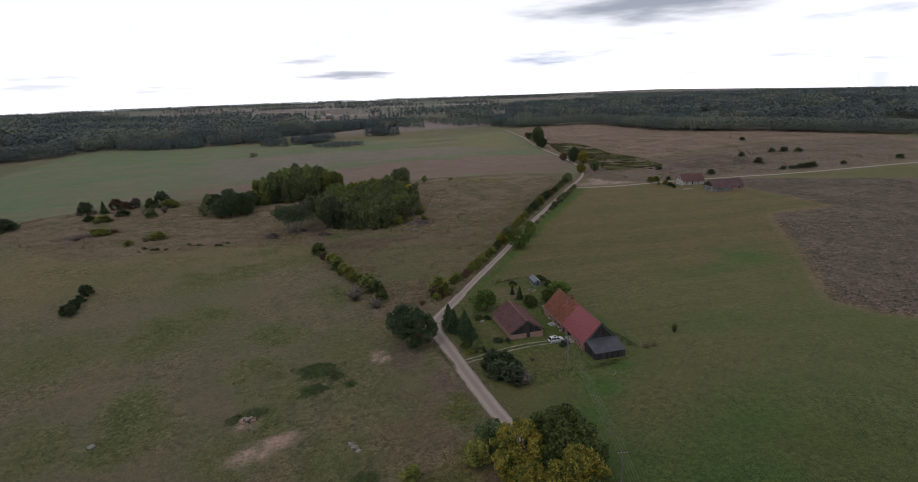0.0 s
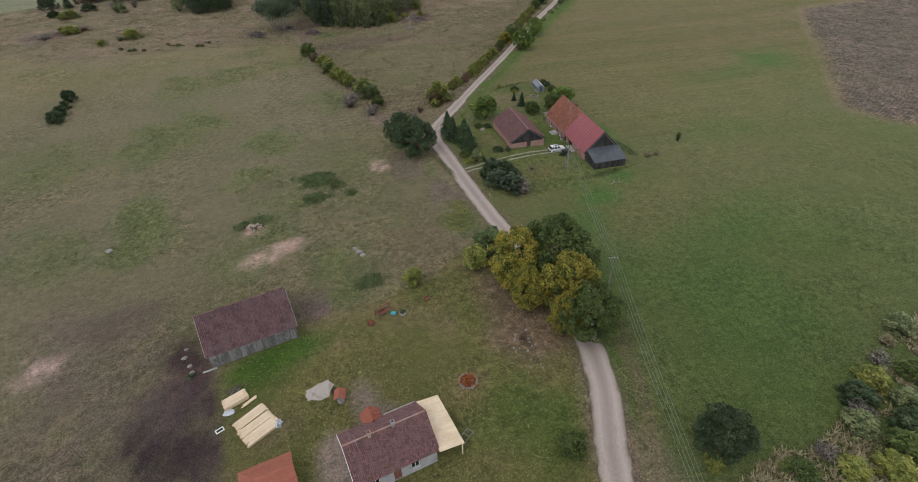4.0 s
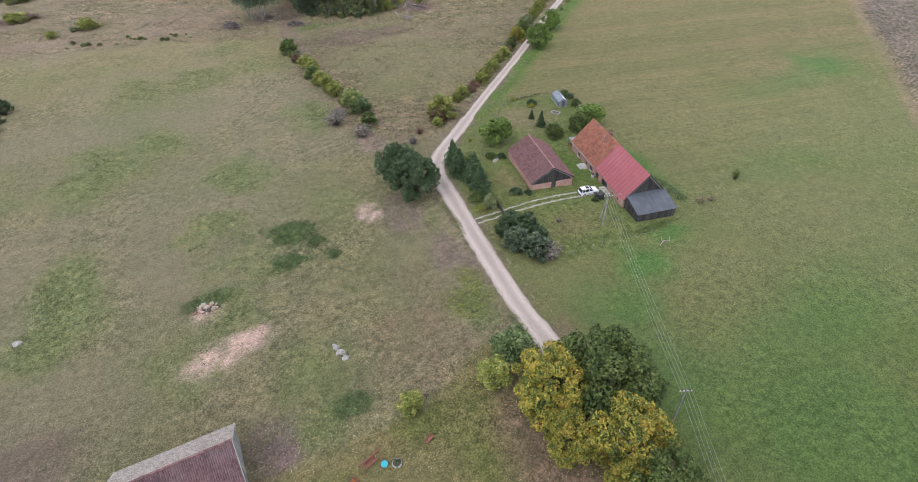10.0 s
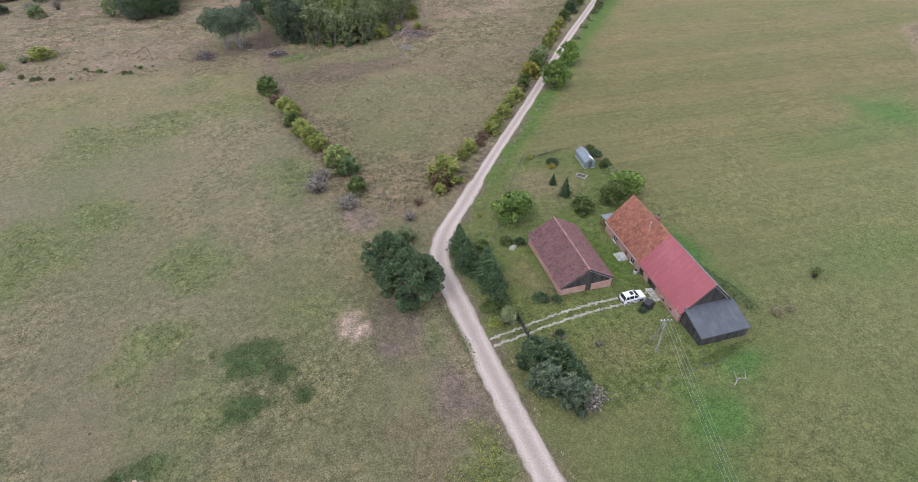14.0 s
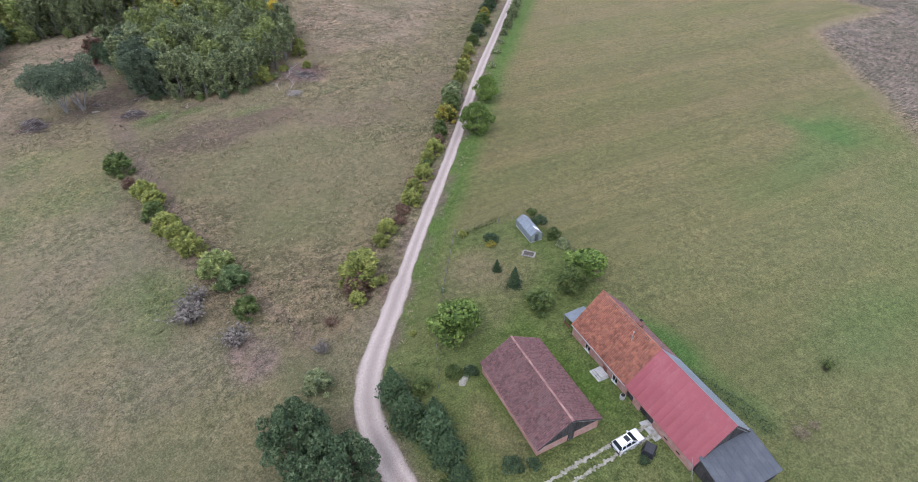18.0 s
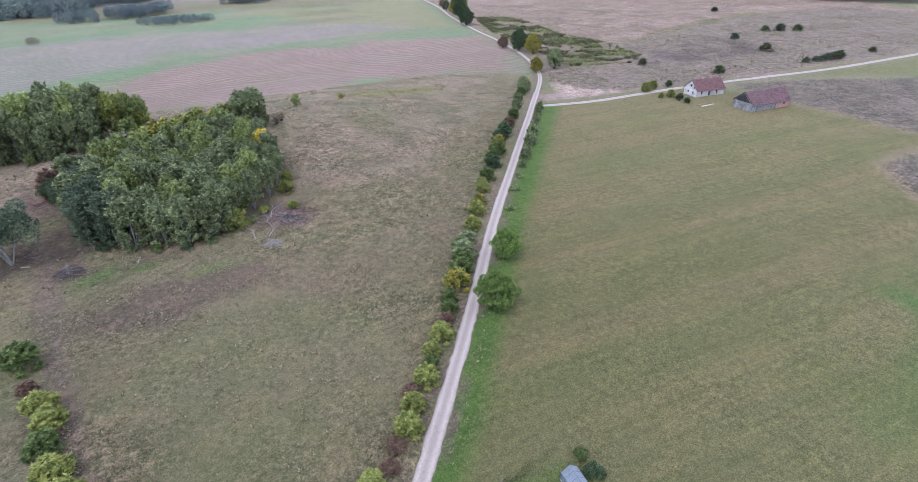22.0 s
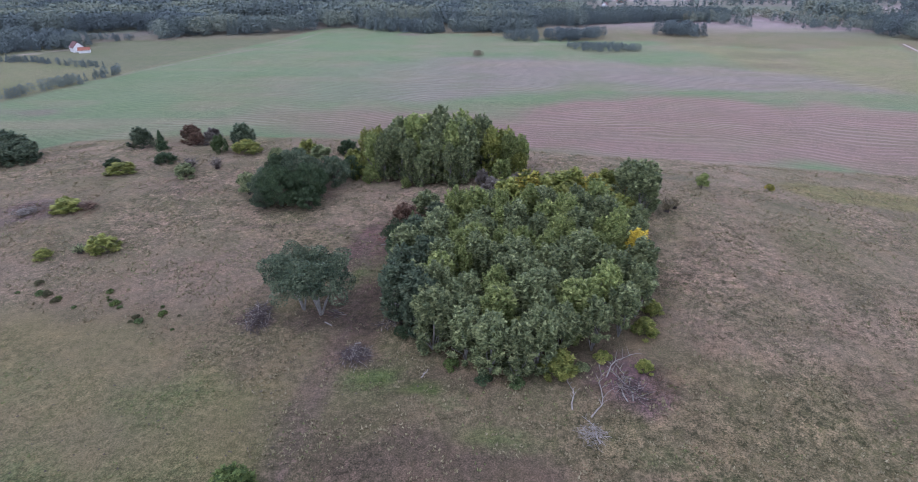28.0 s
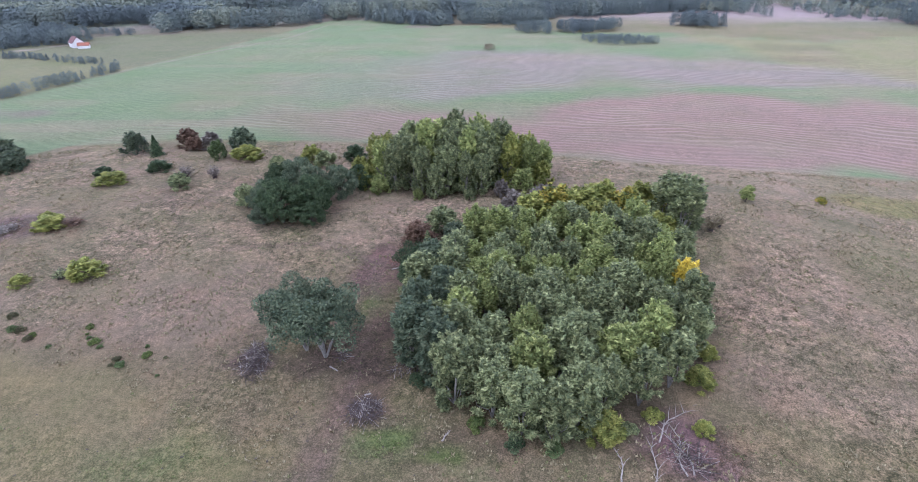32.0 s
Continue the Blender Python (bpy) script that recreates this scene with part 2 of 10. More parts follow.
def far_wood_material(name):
    """Far foliage: one shade a tree, from dark pine to pale birch, by the attribute tint; haze is painted in as bluish,
    paled greens.
    """
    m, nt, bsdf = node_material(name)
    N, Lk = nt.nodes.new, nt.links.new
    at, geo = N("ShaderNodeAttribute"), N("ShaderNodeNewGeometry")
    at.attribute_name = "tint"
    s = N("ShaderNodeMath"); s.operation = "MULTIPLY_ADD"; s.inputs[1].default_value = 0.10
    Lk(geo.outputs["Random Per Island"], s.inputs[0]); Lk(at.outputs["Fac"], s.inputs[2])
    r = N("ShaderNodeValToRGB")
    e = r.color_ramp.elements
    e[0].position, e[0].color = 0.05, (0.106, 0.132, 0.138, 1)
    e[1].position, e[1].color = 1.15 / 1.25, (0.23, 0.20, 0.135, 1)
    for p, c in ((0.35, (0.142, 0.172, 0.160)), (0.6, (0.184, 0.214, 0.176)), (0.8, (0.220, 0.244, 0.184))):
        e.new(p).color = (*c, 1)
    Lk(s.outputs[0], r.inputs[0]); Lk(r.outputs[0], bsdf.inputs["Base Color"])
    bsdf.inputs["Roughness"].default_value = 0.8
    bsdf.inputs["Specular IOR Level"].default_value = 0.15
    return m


def ground_material():
    """The land: base colour from the plan of fields (attribute land), broken up by tussocks, bare spots and drill rows."""
    m, nt, bsdf = node_material("field_ground")
    N, Lk = nt.nodes.new, nt.links.new
    at, rows, rg = N("ShaderNodeAttribute"), N("ShaderNodeAttribute"), N("ShaderNodeAttribute")
    at.attribute_name, rows.attribute_name, rg.attribute_name = "land", "rows", "rough"
    co = N("ShaderNodeTexCoord")

    def nz(scale, detail, rough=0.6, vec=None):
        n = N("ShaderNodeTexNoise")
        n.inputs["Scale"].default_value, n.inputs["Detail"].default_value, n.inputs["Roughness"].default_value = scale, detail, rough
        Lk(vec or co.outputs["Object"], n.inputs["Vector"])
        return n.outputs["Fac"]

    def rng(v, a, b, c, d):
        n = N("ShaderNodeMapRange")
        for k, q in zip(("From Min", "From Max", "To Min", "To Max"), (a, b, c, d)):
            n.inputs[k].default_value = q
        Lk(v, n.inputs[0])
        return n.outputs[0]

    def mth(op, a, b):
        n = N("ShaderNodeMath"); n.operation = op
        for i, q in enumerate((a, b)):
            if isinstance(q, (int, float)):
                n.inputs[i].default_value = q
            else:
                Lk(q, n.inputs[i])
        return n.outputs[0]

    def mixc(f, a, b, blend="MIX"):
        n = N("ShaderNodeMix"); n.data_type, n.blend_type = "RGBA", blend
        if isinstance(f, (int, float)):
            n.inputs[0].default_value = f
        else:
            Lk(f, n.inputs[0])
        for i, q in ((6, a), (7, b)):
            if isinstance(q, tuple):
                n.inputs[i].default_value = (*q, 1)
            else:
                Lk(q, n.inputs[i])
        return n.outputs[2]

    tuss, mid, broad, fine = nz(0.62, 8, 0.76), nz(0.16, 6, 0.62), nz(0.028, 5, 0.6), nz(3.4, 5, 0.75)
    base, rgh = at.outputs["Color"], rg.outputs["Fac"]

    def tone(q):
        return mixc(1.0, base, q, "MULTIPLY")
    # broad and middling changes of sward
    c = mixc(mth("MULTIPLY", rng(mid, 0.46, 0.64, 0.0, 0.75), rng(rgh, 0.1, 0.5, 0.35, 1.0)), base, tone((1.32, 1.20, 1.12)))
    c = mixc(mth("MULTIPLY", rng(mid, 0.36, 0.50, 0.55, 0.0), rng(rgh, 0.1, 0.5, 0.3, 1.0)), c, tone((0.74, 0.82, 0.70)))
    c = mixc(rng(broad, 0.36, 0.54, 0.5, 0.0), c, tone((0.76, 0.94, 0.66)))
    # grazed turf is fairly even; rough grass stands in tussocks with dark hollows and pale straw
    amp = mth("MULTIPLY", rng(rgh, 0.0, 1.0, 0.30, 1.1), rng(nz(0.045, 5, 0.65), 0.40, 0.60, 0.5, 1.1))
    c = mixc(mth("MULTIPLY", rng(fine, 0.36, 0.52, 0.9, 0.0), amp), c, tone((0.42, 0.47, 0.38)))
    c = mixc(mth("MULTIPLY", rng(fine, 0.50, 0.68, 0.0, 0.85), amp), c, tone((1.62, 1.52, 1.42)))
    clumps = nz(0.85, 5, 0.75)
    c = mixc(mth("MULTIPLY", rng(clumps, 0.52, 0.62, 0.0, 1.0), amp), c, tone((1.70, 1.62, 1.52)))
    c = mixc(mth("MULTIPLY", rng(clumps, 0.38, 0.48, 1.0, 0.0), amp), c, tone((0.36, 0.42, 0.33)))
    c = mixc(mth("MULTIPLY", rng(nz(0.42, 7, 0.72), 0.53, 0.66, 0.0, 0.55), amp), c, tone((0.62, 0.80, 0.50)))
    # patches a few strides wide: bleached stands and dark trodden gaps
    wide = nz(0.30, 6, 0.66)
    hay = rng(rgh, 0.35, 0.9, 0.0, 1.0)
    c = mixc(mth("MULTIPLY", rng(wide, 0.50, 0.62, 0.0, 0.6), hay), c, mixc(1.0, c, (1.40, 1.34, 1.30), "MULTIPLY"))
    c = mixc(mth("MULTIPLY", rng(wide, 0.38, 0.50, 0.75, 0.0), hay), c, mixc(1.0, c, (0.62, 0.66, 0.60), "MULTIPLY"))
    grain = nz(4.4, 3, 0.8)
    c = mixc(rng(grain, 0.40, 0.52, 0.85, 0.0), c, mixc(1.0, c, (0.66, 0.70, 0.64), "MULTIPLY"))
    c = mixc(rng(grain, 0.52, 0.64, 0.0, 0.85), c, mixc(1.0, c, (1.36, 1.32, 1.30), "MULTIPLY"))
    # rank weeds in clumps on the flushes
    lu = N("ShaderNodeAttribute"); lu.attribute_name = "lush"
    wd = mth("MULTIPLY", lu.outputs["Fac"], rng(nz(0.55, 6, 0.72), 0.38, 0.62, 0.0, 0.85))
    c = mixc(wd, c, mixc(rng(nz(1.7, 5, 0.75), 0.38, 0.60, 0.0, 1.0), (0.070, 0.092, 0.036), (0.200, 0.222, 0.100)))
    speck = mth("MULTIPLY", rng(nz(1.5, 2, 0.5), 0.66, 0.72, 0.0, 0.55), amp)
    c = mixc(speck, c, (0.050, 0.046, 0.028))
    # mowing lines of the hay field, long streaks of one direction
    mw = N("ShaderNodeAttribute"); mw.attribute_name = "mown"
    turn = N("ShaderNodeMapping"); turn.inputs["Rotation"].default_value = (0, 0, radians(12.5))
    Lk(co.outputs["Object"], turn.inputs[0])
    for sx, sy, lo, hi, deep, shade in ((0.012, 0.20, 0.50, 0.64, 0.8, (1.15, 1.08, 1.04)), (0.02, 0.42, 0.36, 0.48, -0.8, (0.74, 0.84, 0.72)), (0.05, 1.3, 0.54, 0.66, 0.7, (1.34, 1.24, 1.18)), (0.05, 1.0, 0.36, 0.46, -0.7, (0.70, 0.78, 0.68))):
        st = N("ShaderNodeMapping"); st.inputs["Scale"].default_value = (sx, sy, 1)
        Lk(turn.outputs[0], st.inputs[0])
        f = rng(nz(1.0, 5, 0.62, st.outputs[0]), lo, hi, max(-deep, 0.0), max(deep, 0.0))
        c = mixc(mth("MULTIPLY", f, mth("MULTIPLY", mw.outputs["Fac"], 0.55)), c, mixc(1.0, c, shade, "MULTIPLY"))
    # furrows of the fallow strip
    fw = N("ShaderNodeAttribute"); fw.attribute_name = "furrow"
    ft = N("ShaderNodeMapping"); ft.inputs["Rotation"].default_value = (0, 0, radians(72))
    Lk(co.outputs["Object"], ft.inputs[0])
    fv = N("ShaderNodeTexWave"); fv.bands_direction = "Y"
    fv.inputs["Scale"].default_value, fv.inputs["Distortion"].default_value = 0.30, 3.0
    fv.inputs["Detail"].default_value, fv.inputs["Detail Scale"].default_value, fv.inputs["Detail Roughness"].default_value = 4, 0.35, 0.65
    Lk(ft.outputs[0], fv.inputs["Vector"])
    c = mixc(mth("MULTIPLY", rng(fv.outputs["Fac"], 0.15, 0.55, 0.55, 0.0), fw.outputs["Fac"]), c, mixc(1.0, c, (0.48, 0.50, 0.46), "MULTIPLY"))
    c = mixc(mth("MULTIPLY", rng(fv.outputs["Fac"], 0.6, 0.95, 0.0, 0.5), fw.outputs["Fac"]), c, mixc(1.0, c, (1.4, 1.38, 1.34), "MULTIPLY"))
    # drill rows of the far fields and mowing lines
    mp = N("ShaderNodeMapping"); mp.inputs["Rotation"].default_value = (0, 0, radians(12))
    Lk(co.outputs["Object"], mp.inputs[0])
    wv = N("ShaderNodeTexWave"); wv.bands_direction = "Y"
    wv.inputs["Scale"].default_value, wv.inputs["Distortion"].default_value = 0.082, 2.0
    wv.inputs["Detail"].default_value, wv.inputs["Detail Scale"].default_value, wv.inputs["Detail Roughness"].default_value = 4, 0.05, 0.6
    wn = N("ShaderNodeTexNoise"); wn.inputs["Scale"].default_value, wn.inputs["Detail"].default_value = 0.011, 3
    Lk(co.outputs["Object"], wn.inputs["Vector"])
    wm = N("ShaderNodeVectorMath"); wm.operation = "MULTIPLY_ADD"; wm.inputs[1].default_value = (0, 46, 0)
    Lk(wn.outputs["Color"], wm.inputs[0]); Lk(mp.outputs[0], wm.inputs[2])
    Lk(wm.outputs[0], wv.inputs["Vector"])
    rowf = mth("MULTIPLY", rng(wv.outputs["Fac"], 0.58, 0.96, 0.0, 1.0), mth("MULTIPLY", rows.outputs["Fac"], rng(nz(0.03, 6, 0.7), 0.40, 0.62, 0.15, 1.0)))
    c = mixc(rowf, c, tone((1.26, 1.26, 1.28)))
    c = mixc(mth("MULTIPLY", rng(wv.outputs["Fac"], 0.06, 0.40, 0.45, 0.0), rows.outputs["Fac"]), c, tone((0.72, 0.72, 0.74)))
    Lk(c, bsdf.inputs["Base Color"])
    bsdf.inputs["Roughness"].default_value = 0.95
    bsdf.inputs["Specular IOR Level"].default_value = 0.1
    bsdf.inputs["Diffuse Roughness"].default_value = 1.0
    bsdf.inputs["Sheen Weight"].default_value, bsdf.inputs["Sheen Roughness"].default_value = 0.07, 0.45
    bsdf.inputs["Sheen Tint"].default_value = (0.86, 0.84, 0.58, 1)
    bp = N("ShaderNodeBump"); bp.inputs["Strength"].default_value, bp.inputs["Distance"].default_value = 0.9, 0.3
    hgt = mth("ADD", mth("MULTIPLY", tuss, mth("ADD", amp, lu.outputs["Fac"])), mth("MULTIPLY", mth("MULTIPLY", fine, 0.4), amp))
    Lk(hgt, bp.inputs["Height"]); Lk(bp.outputs[0], bsdf.inputs["Normal"])
    return m


def road_material():
    """Gravel: pale packed wheel tracks, darker loose crown and grassy edges, by the attribute across."""
    m, nt, bsdf = node_material("gravel_road")
    N, Lk = nt.nodes.new, nt.links.new
    at, co = N("ShaderNodeAttribute"), N("ShaderNodeTexCoord")
    at.attribute_name = "across"
    n1, n2 = N("ShaderNodeTexNoise"), N("ShaderNodeTexNoise")
    n1.inputs["Scale"].default_value, n1.inputs["Detail"].default_value, n1.inputs["Roughness"].default_value = 0.45, 6, 0.7
    n2.inputs["Scale"].default_value, n2.inputs["Detail"].default_value, n2.inputs["Roughness"].default_value = 5.0, 5, 0.8
    Lk(co.outputs["Object"], n1.inputs["Vector"]); Lk(co.outputs["Object"], n2.inputs["Vector"])
    wob = N("ShaderNodeMath"); wob.operation = "MULTIPLY_ADD"; wob.inputs[1].default_value = 0.35
    Lk(n1.outputs["Fac"], wob.inputs[0]); Lk(at.outputs["Fac"], wob.inputs[2])
    r = N("ShaderNodeValToRGB")
    e = r.color_ramp.elements
    e[0].position, e[0].color = 0.10, (0.335, 0.270, 0.235, 1)
    e[1].position, e[1].color = 1.0, (0.150, 0.128, 0.085, 1)
    for q, c in ((0.34, (0.385, 0.312, 0.272)), (0.56, (0.465, 0.382, 0.335)), (0.80, (0.410, 0.332, 0.290)), (0.93, (0.27, 0.222, 0.180))):
        e.new(q).color = (*c, 1)
    sc = N("ShaderNodeMath"); sc.operation = "SUBTRACT"; sc.inputs[1].default_value = 0.12
    Lk(wob.outputs[0], sc.inputs[0]); Lk(sc.outputs[0], r.inputs[0])
    g = N("ShaderNodeMapRange")
    for k, q in zip(("From Min", "From Max", "To Min", "To Max"), (0.3, 0.7, 0.70, 1.26)):
        g.inputs[k].default_value = q
    Lk(n2.outputs["Fac"], g.inputs[0])
    mx = N("ShaderNodeVectorMath"); mx.operation = "SCALE"
    Lk(r.outputs[0], mx.inputs[0]); Lk(g.outputs[0], mx.inputs["Scale"])
    Lk(mx.outputs[0], bsdf.inputs["Base Color"])
    bsdf.inputs["Roughness"].default_value = 0.95
    bp = N("ShaderNodeBump"); bp.inputs["Strength"].default_value, bp.inputs["Distance"].default_value = 0.6, 0.06
    Lk(n2.outputs["Fac"], bp.inputs["Height"]); Lk(bp.outputs[0], bsdf.inputs["Normal"])
    return m


GROUND = ground_material()
# distance haze is put into these leaf colours
FAR_WOOD = far_wood_material("haze_tinted_foliage")
ROAD = road_material()
TRACK = surface("pale_concrete_track", (0.24, 0.22, 0.175), (0.44, 0.41, 0.345), 1.5, 0.95, 0.5, 9.0, stain=(0.13, 0.14, 0.07), stain_scale=0.9)
SAND = surface("bare_sand", (0.36, 0.28, 0.21), (0.52, 0.43, 0.34), 1.2, 0.95, 0.4, 8.0, stain=(0.17, 0.14, 0.09), stain_scale=0.5)
BARK = surface("bark", (0.05, 0.04, 0.03), (0.13, 0.11, 0.09), 4, 0.95, 0.6, 20, stretch=(1, 1, 0.3))
PALE_BARK = surface("pale_bark", (0.12, 0.112, 0.10), (0.30, 0.285, 0.255), 2, 0.9, 0.4, 12, stretch=(1, 1, 0.6))
DEADWOOD = surface("bleached_deadwood", (0.20, 0.17, 0.15), (0.44, 0.40, 0.36), 2, 0.9, 0.4, 14)
TWIGS = surface("brown_twigs", (0.036, 0.027, 0.027), (0.125, 0.098, 0.094), 3, 0.95, 0.4, 18)
PANTILE = surface("old_brown_pantile", (0.074, 0.034, 0.036), (0.232, 0.118, 0.112), 6.0, 0.85, 0.4, 16, stain=(0.18, 0.105, 0.10), stain_scale=0.9, island=0.35)
RIDGE_TILE = surface("faded_ridge_tile", (0.20, 0.10, 0.092), (0.34, 0.19, 0.17), 1.5, 0.85, 0.4, 14, island=0.4)
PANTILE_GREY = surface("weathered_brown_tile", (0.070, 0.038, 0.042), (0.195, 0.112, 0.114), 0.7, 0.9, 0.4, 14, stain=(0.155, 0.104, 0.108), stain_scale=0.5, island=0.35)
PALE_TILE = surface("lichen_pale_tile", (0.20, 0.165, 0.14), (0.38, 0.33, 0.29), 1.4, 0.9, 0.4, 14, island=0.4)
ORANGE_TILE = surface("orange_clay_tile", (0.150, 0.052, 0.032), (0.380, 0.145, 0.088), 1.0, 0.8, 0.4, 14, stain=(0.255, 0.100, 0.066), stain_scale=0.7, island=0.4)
RED_TILE = surface("new_red_tile", (0.27, 0.075, 0.045), (0.36, 0.12, 0.075), 1.6, 0.7, 0.3, 14, island=0.3)
RED_METAL = surface("red_painted_sheet_metal", (0.235, 0.050, 0.060), (0.285, 0.066, 0.076), 0.5, 0.5, 0.05, 6, stain=(0.285, 0.082, 0.090), stain_scale=0.4)
GREY_METAL = surface("grey_sheet_metal", (0.062, 0.068, 0.082), (0.086, 0.092, 0.108), 0.6, 0.5, 0.05, 8, stain=(0.10, 0.105, 0.115))
BLUE_METAL = surface("bluish_corrugated_sheet", (0.15, 0.175, 0.205), (0.22, 0.245, 0.28), 1.0, 0.5, 0.1, 10, stain=(0.15, 0.16, 0.17))
BRICK = surface("pink_brick", (0.30, 0.155, 0.125), (0.46, 0.27, 0.22), 2.2, 0.9, 0.4, 18, stain=(0.40, 0.31, 0.27), stain_scale=0.9)
SOOTY_BRICK = surface("sooty_dark_brick", (0.10, 0.045, 0.036), (0.21, 0.10, 0.08), 2.2, 0.9, 0.4, 18, stain=(0.09, 0.06, 0.05), stain_scale=1.2)
PLASTER = surface("dirty_white_plaster", (0.50, 0.48, 0.45), (0.70, 0.68, 0.65), 1.2, 0.9, 0.2, 12, stain=(0.33, 0.30, 0.27))
GREY_PLASTER = surface("grey_cement_plaster", (0.30, 0.30, 0.30), (0.42, 0.42, 0.42), 1.2, 0.9, 0.2, 12, stain=(0.22, 0.22, 0.21))
BLACK_BOARD = surface("tarred_black_boards", (0.014, 0.013, 0.013), (0.065, 0.06, 0.057), 1.5, 0.85, 0.4, 8, stretch=(1, 1, 0.15), island=0.4)
GREY_BOARD = surface("weathered_grey_boards", (0.12, 0.115, 0.11), (0.31, 0.30, 0.29), 1.5, 0.9, 0.5, 10, stretch=(1, 1, 0.12), stain=(0.10, 0.095, 0.09), stain_scale=0.7, island=0.35)
FRESH_WOOD = surface("fresh_sawn_pine", (0.64, 0.47, 0.30), (0.86, 0.71, 0.52), 1.2, 0.8, 0.2, 14, stretch=(0.25, 1, 1), island=0.35)
RED_WOOD = surface("red_brown_stained_wood", (0.15, 0.058, 0.036), (0.25, 0.10, 0.065), 2, 0.7, 0.2, 14)
CONCRETE = surface("old_concrete", (0.32, 0.31, 0.29), (0.50, 0.49, 0.46), 1.5, 0.9, 0.3, 14, stain=(0.24, 0.23, 0.2))
STONE = surface("field_stone", (0.20, 0.185, 0.165), (0.40, 0.375, 0.34), 2.0, 0.9, 0.4, 10)
WHITE_PAINT = surface("white_paint", (0.70, 0.70, 0.69), (0.80, 0.80, 0.79), 2, 0.5, 0.05, 12)
CAR_WHITE = surface("white_car_paint", (0.72, 0.73, 0.74), (0.80, 0.80, 0.81), 0.5, 0.25, 0.0, 3)
RUBBER = surface("black_rubber", (0.015, 0.015, 0.015), (0.03, 0.03, 0.03), 4, 0.8, 0.1, 20)
# near-black fill that paints the shade of rooms, flues and openings; also butt water
DARK = surface("dark_interior", (0.008, 0.008, 0.008), (0.015, 0.014, 0.013), 2, 0.9, 0.0, 10)
STEEL = surface("galvanised_steel", (0.30, 0.31, 0.32), (0.45, 0.46, 0.47), 3, 0.45, 0.05, 12, metal=0.7)
FILM = surface("clear_plastic_wrap", (0.45, 0.48, 0.52), (0.66, 0.69, 0.73), 3, 0.25, 0.6, 7)
TEAL = surface("turquoise_plastic", (0.03, 0.30, 0.36), (0.05, 0.38, 0.44), 3, 0.4, 0.05, 10)
BLACK_TARP = surface("black_tarpaulin", (0.015, 0.015, 0.017), (0.035, 0.035, 0.04), 2, 0.4, 0.4, 5)
WET_SAND = surface("pale_wet_sand", (0.38, 0.33, 0.295), (0.50, 0.44, 0.40), 0.9, 0.6, 0.1, 8, stain=(0.26, 0.21, 0.17), stain_scale=0.9)
PETALS = surface("rust_red_flowers", (0.12, 0.03, 0.012), (0.50, 0.17, 0.04), 5, 0.8, 0.5, 16, island=0.8)


def glass_material():
    m, nt, bsdf = node_material("window_glass")
    bsdf.inputs["Base Color"].default_value = (0.02, 0.025, 0.03, 1)
    bsdf.inputs["Roughness"].default_value = 0.06
    bsdf.inputs["IOR"].default_value = 1.5
    return m


GLASS = glass_material()


def clear_glass_material():
    m, nt, bsdf = node_material("greenhouse_glass")
    bsdf.inputs["Base Color"].default_value = (0.35, 0.40, 0.43, 1)
    bsdf.inputs["Roughness"].default_value = 0.2
    bsdf.inputs["Transmission Weight"].default_value = 0.45
    return m


